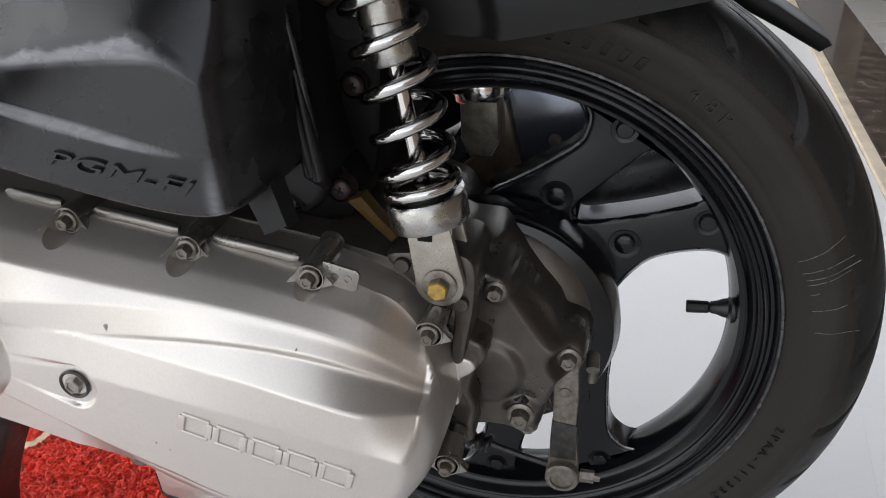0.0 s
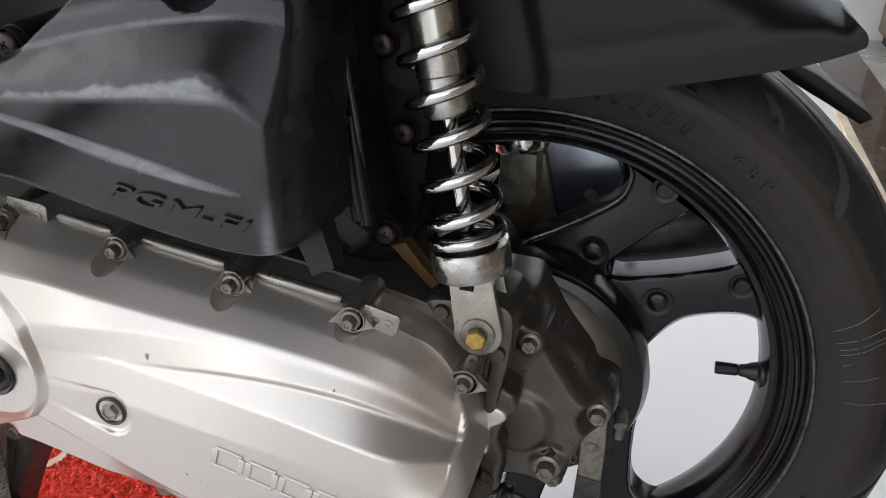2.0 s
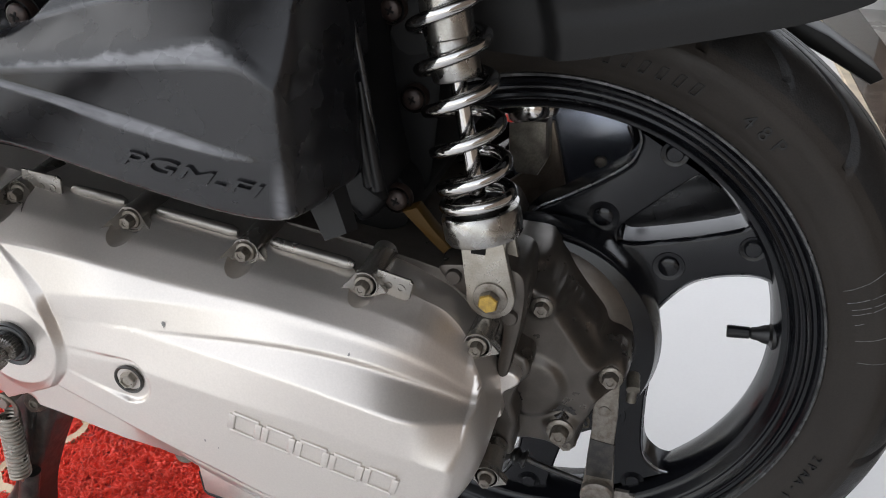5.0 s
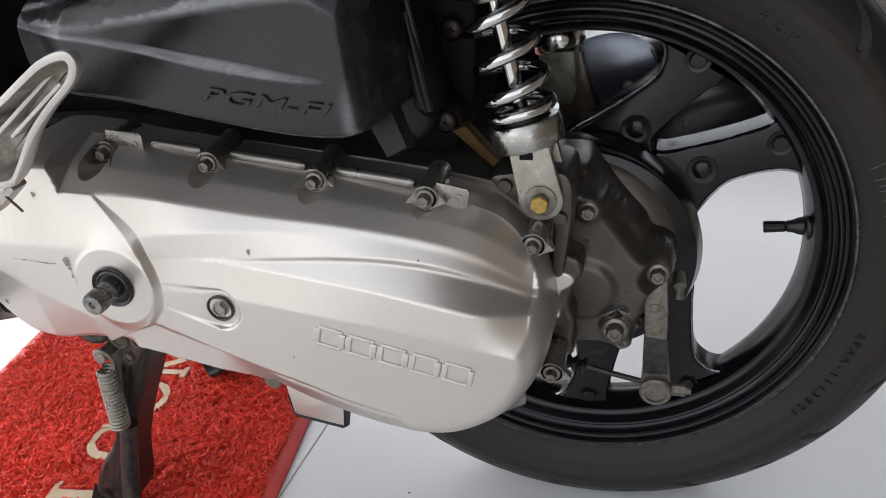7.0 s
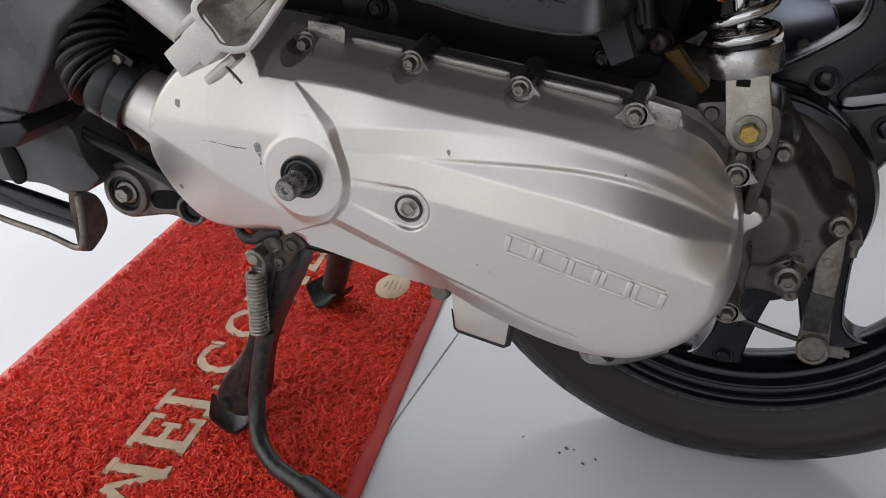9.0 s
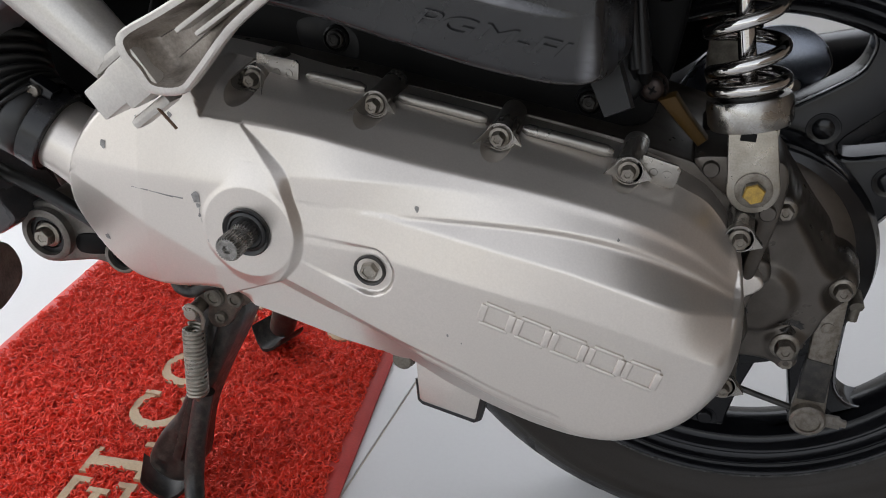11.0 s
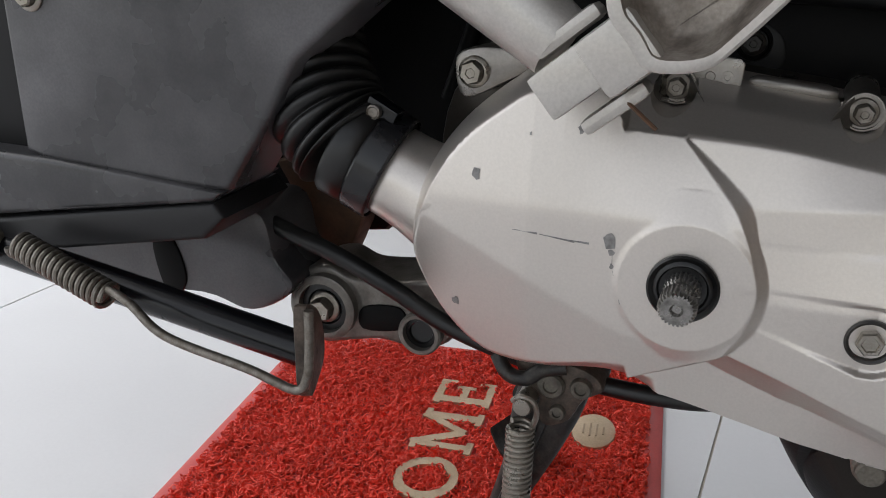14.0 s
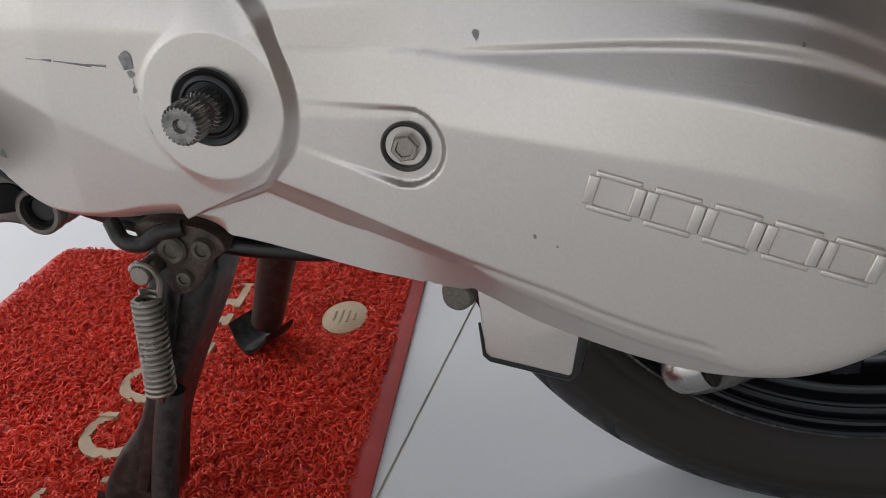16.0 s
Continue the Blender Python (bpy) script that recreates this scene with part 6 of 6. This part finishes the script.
# ---- front: panel, duct, link, stands ----
def front_parts():
    bm = bmesh.new()
    prism(bm, [(-0.62, 0.3280), (-0.60, 0.3225), (-0.5, 0.3175), (-0.4935, 0.3190), (-0.4670, 0.3590), (-0.4540, 0.3830), (-0.4200, 0.4110), (-0.39, 0.445), (-0.35, 0.52), (-0.33, 0.62), (-0.62, 0.62)], -0.170, -0.130, 0.004, 3)
    panel = part("side_panel", bm, GREY_PLASTIC, scooter, "weathered dark grey plastic side panel with sheen in its colour")
    bm = bmesh.new()
    prism(bm, [(-0.95, 0.31), (-0.62, 0.325), (-0.605, 0.335), (-0.60, 0.62), (-0.95, 0.62)], -0.158, -0.12, 0.004, 3)
    part("textured_panel", bm, DARK_PLASTIC, panel, "black textured plastic panel")
    bm = bmesh.new()
    prism(bm, [(-0.95, 0.295), (-0.647, 0.2900), (-0.503, 0.3130), (-0.496, 0.3185), (-0.60, 0.3260), (-0.95, 0.335)], -0.1735, -0.12, 0.003, 3)
    part("lower_ledge", bm, GREY_PLASTIC, panel)
    bm = bmesh.new()
    prism(bm, [(-0.95, 0.255), (-0.652, 0.2660), (-0.510, 0.2925), (-0.497, 0.3050), (-0.503, 0.3125), (-0.647, 0.2880), (-0.95, 0.292)], -0.1720, -0.11, 0.003, 3)
    part("floor_rim", bm, UNDER_PLASTIC, panel)
    bm = bmesh.new()
    hex_bolt(bm, (-0.600, -0.170, 0.408), (0, -1, 0), 0.010, 0.008, 0.006)
    part("panel_bolt", bm, STEEL, panel, "zinc panel bolt")
    bm = bmesh.new()
    prism(bm, spline2([(-0.72, 0.29), (-0.58, 0.285), (-0.52, 0.290), (-0.508, 0.262), (-0.497, 0.244), (-0.526, 0.226), (-0.56, 0.232), (-0.63, 0.228), (-0.72, 0.24)], 5), -0.112, -0.06, 0.003)
    under = part("under_cover", bm, GREY_PLASTIC, scooter, "dark grey plastic undercover")
    # black patch laid on the cover as a shaded opening
    bm = bmesh.new()
    prism(bm, spline2([(-0.592, 0.262), (-0.578, 0.266), (-0.570, 0.245), (-0.574, 0.232), (-0.586, 0.232)], 5), -0.1135, -0.10, 0.001)
    part("slot_hole", bm, DEPTH_SHADE, under)
    # duct: silver neck, clamp and bellows
    neck0, neck1 = Vector((-0.390, -0.1370, 0.3140)), Vector((-0.4430, -0.1430, 0.3420))
    ax = neck1 - neck0
    bm = bmesh.new()
    lathe(bm, [(0.0270, -0.010), (0.0268, -0.003), (0.0262, 0.004), (0.0248, 0.011), (0.0236, 0.018), (0.0228, 0.026), (0.0224, 0.040), (0.0210, 0.042)], neck0, ax, 48)
    part("duct_neck", bm, SILVER, scooter, "silver cast inlet neck")
    bm = bmesh.new()
    lathe(bm, [(0.0225, 0.034), (0.0252, 0.035), (0.0258, 0.046), (0.0250, 0.048), (0.0264, 0.050), (0.0268, 0.060), (0.0255, 0.062)], neck0, ax, 48)
    duct = part("air_duct", bm, SOFT_RUBBER, scooter, "black ribbed rubber air duct")
    path = catmull([neck0 + ax.normalized() * 0.058, (-0.4515, -0.1400, 0.3510), (-0.463, -0.1320, 0.3680), (-0.474, -0.122, 0.390), (-0.482, -0.110, 0.422)], 60)
    bm = bmesh.new()
    tube(bm, path, [0.0246 + 0.0046 * abs(math.sin(i * 0.145 + 0.5)) ** 0.8 for i in range(len(path))], 40)
    part("bellows", bm, SOFT_RUBBER, duct, "pleated black rubber bellows", sharp=80)
    bm = bmesh.new()
    lathe(bm, [(0.0262, 0.034), (0.0270, 0.035), (0.0270, 0.047), (0.0262, 0.048)], neck0, ax, 48)
    clamp = part("hose_clamp", bm, BLACK_PLASTIC, duct, "black-painted steel hose clamp")
    bm = bmesh.new()
    c = Vector((-0.4210, -0.1470, 0.3590))
    box(bm, c, (0.016, 0.010, 0.010), turn=Matrix.Rotation(radians(28), 3, "Y"), bevel=0.001)
    part("clamp_ear", bm, BLACK_PAINT, clamp)
    bm = bmesh.new()
    lathe(bm, [(0.0036, 0.0), (0.0036, 0.003), (0.0028, 0.0035), (0.0022, 0.0028), (0.0001, 0.0028)], c + Vector((-0.002, -0.005, 0.001)), (0, -1, 0), 14)
    part("clamp_screw", bm, BOLT_STEEL, clamp)
    # bolt at the front top of the cover, with its tab
    bm = bmesh.new()
    prism(bm, spline2([(-0.393, 0.383), (-0.381, 0.3885), (-0.362, 0.3880), (-0.345, 0.3865), (-0.368, 0.373), (-0.389, 0.365)], 5), -0.127, -0.10, 0.002)
    part("front_tab", bm, BARE_SILVER, scooter)
    bm = bmesh.new()
    hex_bolt(bm, (-0.3835, -0.127, 0.377), (0, -1, 0), 0.010, 0.0075, 0.0065)
    part("front_bolt", bm, STEEL, scooter, "zinc hexagon bolt")
    # engine link with two eyes
    bm = bmesh.new()
    prism(bm, spline2([(-0.512, 0.228), (-0.503, 0.247), (-0.485, 0.2535), (-0.468, 0.248), (-0.44, 0.250), (-0.41, 0.252), (-0.405, 0.222), (-0.425, 0.209), (-0.450, 0.211), (-0.470, 0.207), (-0.492, 0.203), (-0.508, 0.212)], 6), -0.092, -0.05, 0.003, 3)
    link = part("engine_link", bm, LUG_GREY, scooter, "grey cast engine link")
    # black patch laid on the link as the shade of its hollow
    bm = bmesh.new()
    prism(bm, spline2([(-0.462, 0.231), (-0.438, 0.234), (-0.436, 0.221), (-0.462, 0.217)], 4), -0.0935, -0.08, 0.001)
    part("recess", bm, DEPTH_SHADE, link)
    for c, r0 in (((-0.4855, -0.092, 0.2285), 0.0205), ((-0.424, -0.092, 0.222), 0.013)):
        bm = bmesh.new()
        lathe(bm, [(r0, 0.0), (r0, 0.006), (r0 * 0.92, 0.007), (r0 * 0.76, 0.007), (r0 * 0.74, 0.001)], c, (0, -1, 0), 44)
        part("eye", bm, LUG_GREY, link)
        bm = bmesh.new()
        lathe(bm, [(r0 * 0.74, 0.003), (r0 * 0.55, 0.0035), (r0 * 0.5, 0.002), (0.0001, 0.002)], c, (0, -1, 0), 36)
        part("bush", bm, SOFT_RUBBER, link)
    bm = bmesh.new()
    hex_bolt(bm, (-0.4855, -0.095, 0.2285), (0, -1, 0), 0.0125, 0.0098, 0.0085)
    part("pivot_bolt", bm, STEEL, link, "zinc pivot bolt")
    bm = bmesh.new()
    tube(bm, catmull([(-0.60, -0.085, 0.305), (-0.516, -0.100, 0.279), (-0.472, -0.102, 0.265), (-0.437, -0.103, 0.250), (-0.403, -0.102, 0.232), (-0.360, -0.100, 0.219), (-0.322, -0.098, 0.211), (-0.278, -0.096, 0.209), (-0.240, -0.090, 0.212)], 8), 0.0052, 14)
    part("breather_hose", bm, SOFT_RUBBER, scooter, "black rubber hose under the engine")
    bm = bmesh.new()
    prism(bm, [(-0.545, 0.300), (-0.500, 0.312), (-0.478, 0.290), (-0.486, 0.262), (-0.498, 0.236), (-0.508, 0.232), (-0.520, 0.258)], -0.045, -0.024, 0.003)
    part("rusty_bracket", bm, BROWN, scooter, "rusty brown bracket behind the duct")


front_parts()


RUSTY = material("rusty_grime", (0.10, 0.075, 0.058), 0.55, 0.3, 0.25, 0.0015, 0.9, 0.010, 0.0002, (0.03, 0.024, 0.02), 0.1)


def side_stand():
    st = new("side_stand")
    st.parent = scooter
    st["label"] = "folded black side stand"
    bm = bmesh.new()
    tube(bm, [(-0.66, -0.168, 0.270), (-0.56, -0.174, 0.2590), (-0.449, -0.180, 0.2455)], [0.0098, 0.0092, 0.0086], 28)
    part("leg", bm, BLACK_PAINT, st)
    bm = bmesh.new()
    prism(bm, spline2([(-0.019, 0.236), (-0.021, 0.258), (-0.020, 0.277), (-0.014, 0.280), (0.010, 0.266), (0.021, 0.250), (0.020, 0.238), (0.006, 0.234)], 5), -0.0030, 0.0030, 0.0012)
    swing = Matrix.Rotation(radians(19), 3, "Z")
    for v in bm.verts:
        q = swing @ Vector((v.co.y, v.co.x, 0))
        v.co = Vector((-0.4440 + q.x, -0.186 + q.y, v.co.z))
    part("foot_plate", bm, RUSTY, st, "brown grimy foot plate")
    bm = bmesh.new()
    tube(bm, catmull([(-0.4330, -0.2045, 0.2800), (-0.4330, -0.2055, 0.262), (-0.4345, -0.2065, 0.247), (-0.4410, -0.2070, 0.2400), (-0.467, -0.205, 0.2450), (-0.514, -0.203, 0.2525), (-0.536, -0.200, 0.265), (-0.552, -0.197, 0.2690), (-0.560, -0.194, 0.262)], 8), 0.0023, 12)
    part("wire_hook", bm, BOLT_STEEL, st, "bent steel wire")
    bm = bmesh.new()
    tube(bm, coil((-0.553, -0.195, 0.264), (-0.614, -0.190, 0.2830), 0.0066, 17, 16), 0.0016, 8)
    part("return_spring", bm, BOLT_STEEL, st, "steel return spring")
    bm = bmesh.new()
    lathe(bm, [(0.012, -0.01), (0.012, 0.004), (0.0085, 0.005), (0.0085, 0.009), (0.0001, 0.009)], (-0.655, -0.18, 0.275), (0, -1, 0), 24)
    part("pivot_bolt", bm, DIRTY_STEEL, st)


side_stand()


def centre_stand():
    st = new("centre_stand")
    st.parent = scooter
    st["label"] = "worn black centre stand standing on the mat"
    bm = bmesh.new()
    prism(bm, spline2([(-0.364, 0.203), (-0.345, 0.208), (-0.326, 0.203), (-0.337, 0.170), (-0.357, 0.128), (-0.374, 0.085), (-0.385, 0.034), (-0.404, 0.022), (-0.424, 0.036), (-0.410, 0.068), (-0.388, 0.100), (-0.372, 0.150)], 4), -0.1040, -0.072, 0.005, 3)
    prism(bm, [(-0.398, 0.052), (-0.390, 0.050), (-0.345, 0.186), (-0.352, 0.190)], -0.1075, -0.10, 0.002, 2)
    part("near_leg", bm, BLACK_STEEL, st)
    bm = bmesh.new()
    tube(bm, [(-0.352, 0.075, 0.200), (-0.385, 0.100, 0.110), (-0.412, 0.120, 0.035)], [0.018, 0.015, 0.013], 24)
    part("far_leg", bm, BLACK_STEEL, st)
    bm = bmesh.new()
    tube(bm, [(-0.354, -0.10, 0.196), (-0.354, 0.09, 0.196)], 0.013, 24)
    part("cross_tube", bm, BLACK_STEEL, st)
    for c, turn in (((-0.411, -0.094, 0.0), 28), ((-0.420, 0.125, 0.0), -20)):
        bm = bmesh.new()
        prof = []
        for k in range(13):
            t = -1 + k / 6
            prof.append((t * 0.021, 0.011 + 0.017 * t * t))
        vs = []
        for j, yy in enumerate((-0.022, -0.010, 0.010, 0.022)):
            vs.append([bm.verts.new((a, yy * (1 - 0.25 * abs(a) / 0.021), b)) for a, b in prof])
        lowv = [[bm.verts.new(v.co + Vector((0, 0, 0.0035))) for v in row] for row in vs]
        for g, flip in ((vs, False), (lowv, True)):
            for j in range(3):
                for i in range(12):
                    q = (g[j][i], g[j][i + 1], g[j + 1][i + 1], g[j + 1][i])
                    bm.faces.new(q[::-1] if flip else q)
        for i in range(12):
            bm.faces.new((vs[0][i], lowv[0][i], lowv[0][i + 1], vs[0][i + 1]))
            bm.faces.new((vs[3][i + 1], lowv[3][i + 1], lowv[3][i], vs[3][i]))
        for j in range(3):
            bm.faces.new((vs[j + 1][0], lowv[j + 1][0], lowv[j][0], vs[j][0]))
            bm.faces.new((vs[j][12], lowv[j][12], lowv[j + 1][12], vs[j + 1][12]))
        ob = part("foot", bm, BLACK_STEEL, st, "curved sheet-steel foot")
        ob.matrix_basis = pose(*c, 0, 0, turn)
    # foot lever with its pad
    bm = bmesh.new()
    tube(bm, catmull([(-0.358, -0.112, 0.130), (-0.366, -0.118, 0.085), (-0.3665, -0.126, 0.054), (-0.356, -0.142, 0.038), (-0.333, -0.160, 0.034), (-0.305, -0.173, 0.035), (-0.287, -0.181, 0.036)], 8), 0.0074, 18)
    part("foot_lever", bm, BLACK_STEEL, st, "bent black foot lever")
    bm = bmesh.new()
    tube(bm, [(-0.298, -0.176, 0.036), (-0.255, -0.196, 0.038)], 0.0105, 18)
    part("lever_pad", bm, SOFT_RUBBER, st, "black rubber pad")
    # pivot plate, hook and spring
    bm = bmesh.new()
    prism(bm, spline2([(-0.362, 0.224), (-0.340, 0.226), (-0.322, 0.222), (-0.316, 0.213), (-0.326, 0.205), (-0.333, 0.192), (-0.345, 0.186), (-0.351, 0.193), (-0.350, 0.204), (-0.360, 0.213)], 4), -0.110, -0.085, 0.002)
    plate = part("pivot_plate", bm, RUSTY, st, "grimy pivot plate")
    for x, y, z, r in ((-0.343, -0.1105, 0.2125, 0.0075), (-0.327, -0.1105, 0.2135, 0.0060), (-0.339, -0.1105, 0.1970, 0.0045)):
        bm = bmesh.new()
        lathe(bm, [(r, -0.006), (r, 0.0015), (r * 0.85, 0.0028), (r * 0.55, 0.0028), (r * 0.5, 0.0016), (0.0001, 0.0016)], (x, y, z), (0, -1, 0), 18)
        part("pivot_bolt", bm, DIRTY_STEEL, plate)
    bm = bmesh.new()
    tube(bm, catmull([(-0.373, -0.112, 0.226), (-0.366, -0.116, 0.218), (-0.356, -0.116, 0.2165), (-0.348, -0.113, 0.2215), (-0.336, -0.110, 0.2240)], 6), 0.0042, 12)
    part("wire_clip", bm, BLACK_STEEL, plate, "black clip at the pivot")
    bm = bmesh.new()
    lathe(bm, [(0.0052, -0.012), (0.0052, 0.006), (0.0046, 0.007), (0.0001, 0.007)], (-0.3555, -0.117, 0.2030), (0, -1, 0), 20)
    part("spring_pin", bm, STEEL, plate)
    bm = bmesh.new()
    tube(bm, coil((-0.3575, -0.1215, 0.1350), (-0.3565, -0.1195, 0.1900), 0.0066, 17, 16), 0.0016, 8)
    tube(bm, catmull([(-0.3500, -0.1190, 0.1900), (-0.3480, -0.1200, 0.1990), (-0.3500, -0.1220, 0.2070), (-0.3560, -0.1230, 0.2095), (-0.3610, -0.1215, 0.2050)], 6), 0.0016, 8)
    tube(bm, [(-0.3575, -0.1215, 0.1350), (-0.3600, -0.1180, 0.1240), (-0.3640, -0.110, 0.118)], 0.0016, 8)
    part("stand_spring", bm, STEEL, st, "grey steel stand spring")


centre_stand()


PEG_INSIDE = material("dirty_alloy", (0.36, 0.32, 0.28), 0.5, 0.4, 0.15, 0.0015, 0.9, 0.015, 0.0001, (0.10, 0.08, 0.065), 0.1)


def foot_peg():
    pg = new("passenger_footrest")
    pg.parent = scooter
    pg["label"] = "folded silver alloy passenger footrest"
    bm = bmesh.new()
    d = Vector((0.048, -0.015, -0.036))
    tube(bm, [(-0.47, -0.188, 0.510), (-0.40, -0.192, 0.454), (-0.326, -0.202, 0.400)], [0.027, 0.021, 0.0135], 20)
    part("arm", bm, PEG_ALU, pg, "tapered silver arm")
    tilt = Matrix.Rotation(radians(-38.5), 3, "Y")
    bm = bmesh.new()
    box(bm, (-0.3171, -0.2120, 0.3914), (0.0268, 0.024, 0.0170), turn=tilt, bevel=0.0018)
    part("block", bm, PEG_ALU, pg, "square silver hinge block")
    bm = bmesh.new()
    box(bm, (-0.3010, -0.2200, 0.4010), (0.022, 0.020, 0.022), turn=tilt, bevel=0.003)
    part("knuckle", bm, PEG_ALU, pg, "alloy knuckle of the hinge")
    for c in ((-0.3035, -0.2085, 0.3805), (-0.3215, -0.2085, 0.4055)):
        bm = bmesh.new()
        box(bm, c, (0.0270, 0.013, 0.0058), turn=tilt, bevel=0.0026)
        part("hinge_ear", bm, PEG_ALU, pg)
    # hollow leaf-shaped scoop of the folded peg: outer shell, scraped rim, dirty hollow
    leaf = spline2([(-0.3035, 0.4225), (-0.3050, 0.4128), (-0.2986, 0.4046), (-0.2911, 0.3960), (-0.2740, 0.3975), (-0.2630, 0.4070), (-0.2430, 0.4290), (-0.2250, 0.4440),
                    (-0.2060, 0.4580), (-0.1990, 0.4680), (-0.2036, 0.4745), (-0.2194, 0.4705), (-0.2351, 0.4620), (-0.2567, 0.4490), (-0.2810, 0.4352)], 4)
    n = len(leaf)
    mid = Vector((sum(p[0] for p in leaf) / n, sum(p[1] for p in leaf) / n))
    area = sum(leaf[i][0] * leaf[(i + 1) % n][1] - leaf[(i + 1) % n][0] * leaf[i][1] for i in range(n))

    def leaf_ring(inset, back):
        out = []
        for i in range(n):
            a, b, c = Vector(leaf[i - 2]), Vector(leaf[i]), Vector(leaf[(i + 2) % n])
            nn = (c - a).normalized()
            nn = Vector((-nn.y, nn.x)) * (1 if area > 0 else -1)
            q = b + nn * inset + (mid - b) * (0.25 * inset / 0.02)
            t = max(0.0, min(1.0, ((q.x + 0.29) * 0.77 + (q.y - 0.40) * 0.64) / 0.115))
            out.append((q.x, -0.2315 - 0.0190 * t + back * (1 - 0.35 * t), q.y))
        return out

    def skin(name, rings, material_, label):
        bm = bmesh.new()
        rows = [[bm.verts.new(p) for p in leaf_ring(*k)] for k in rings]
        for a, b in zip(rows, rows[1:]):
            for i in range(n):
                bm.faces.new((a[i], a[(i + 1) % n], b[(i + 1) % n], b[i]))
        if len(rings) > 3:
            bm.faces.new(rows[-1])
        return part(name, bm, material_, pg, label, sharp=45)

    skin("scoop", [(0.0002, 0.0008), (0.0, 0.004), (0.0012, 0.012), (0.004, 0.020), (0.008, 0.024)], PEG_ALU, "hollow scraped alloy peg")
    skin("scoop_rim", [(0.0002, 0.0008), (0.0010, 0.0), (0.0030, 0.0004)], PEG_ALU, "bright scraped rim of the peg")
    skin("scoop_lining", [(0.0030, 0.0004), (0.0038, 0.006), (0.0050, 0.013), (0.0066, 0.0175), (0.0080, 0.0190)], PEG_INSIDE, "dirty brownish hollow of the peg")
    bm = bmesh.new()
    turn = Matrix.Rotation(radians(-36), 3, "Y")
    box(bm, (-0.2500, -0.2280, 0.4430), (0.0560, 0.012, 0.0024), turn=turn, bevel=0.0009)
    box(bm, (-0.2440, -0.2290, 0.4400), (0.0480, 0.009, 0.0022), turn=turn, bevel=0.0009)
    part("inner_rib", bm, PEG_ALU, pg)
    bm = bmesh.new()
    tube(bm, [(-0.3000, -0.214, 0.3840), (-0.2885, -0.2165, 0.3750)], 0.0008, 6)
    part("split_pin", bm, BROWN, pg, "rusty split pin")


foot_peg()


def small_parts():
    bm = bmesh.new()
    lathe(bm, [(0.0001, 0.0), (0.0052, 0.0), (0.0062, -0.001), (0.0062, -0.004), (0.0074, -0.005), (0.0074, -0.030)], (-0.1935, -0.1530, 0.2205), (0, -1, 0), 24)
    part("drain_screw", bm, DIRTY_STEEL, scooter, "grimy drain screw under the cover")


small_parts()


# ---- crumbs of dirt on the tiles ----
def crumbs():
    rng = random.Random(21)
    spots = ((-0.111, -0.023), (-0.117, -0.0235), (-0.122, -0.031), (-0.158, -0.0205), (-0.100, -0.0385), (-0.090, -0.030))
    for x, y in spots:
        bm = bmesh.new()
        size = rng.uniform(0.0010, 0.0021)
        bmesh.ops.create_icosphere(bm, subdivisions=1, radius=size)
        for v in bm.verts:
            v.co = Vector((v.co.x * rng.uniform(0.7, 1.9), v.co.y * rng.uniform(0.6, 1.2), v.co.z * 0.35 * rng.uniform(0.7, 1.2)))
        low = min(v.co.z for v in bm.verts)
        for v in bm.verts:
            v.co.z -= low
        ob = part("crumb", bm, DIRTY_STEEL, None, smooth=False)
        ob.matrix_basis = pose(x, y, 0.0002, 0, 0, rng.uniform(0, 180))
        tagged(ob, "dark crumb of dirt lying on a white tile", "debris", group="crumbs on the tiles")


crumbs()


def dark_cabinet():
    cab = thing("cabinet", (0.95, 2.45, 0.0), "dark brown cabinet base against the white wall", "cabinet")
    bm = bmesh.new()
    box(bm, (0.0, 0.0, 0.30), (0.46, 0.36, 0.52), bevel=0.006)
    part("body", bm, BROWN_WALL, cab)
    bm = bmesh.new()
    box(bm, (0.0, 0.01, 0.025), (0.42, 0.32, 0.05), bevel=0.003)
    part("plinth", bm, DARK_PLASTIC, cab)


dark_cabinet()
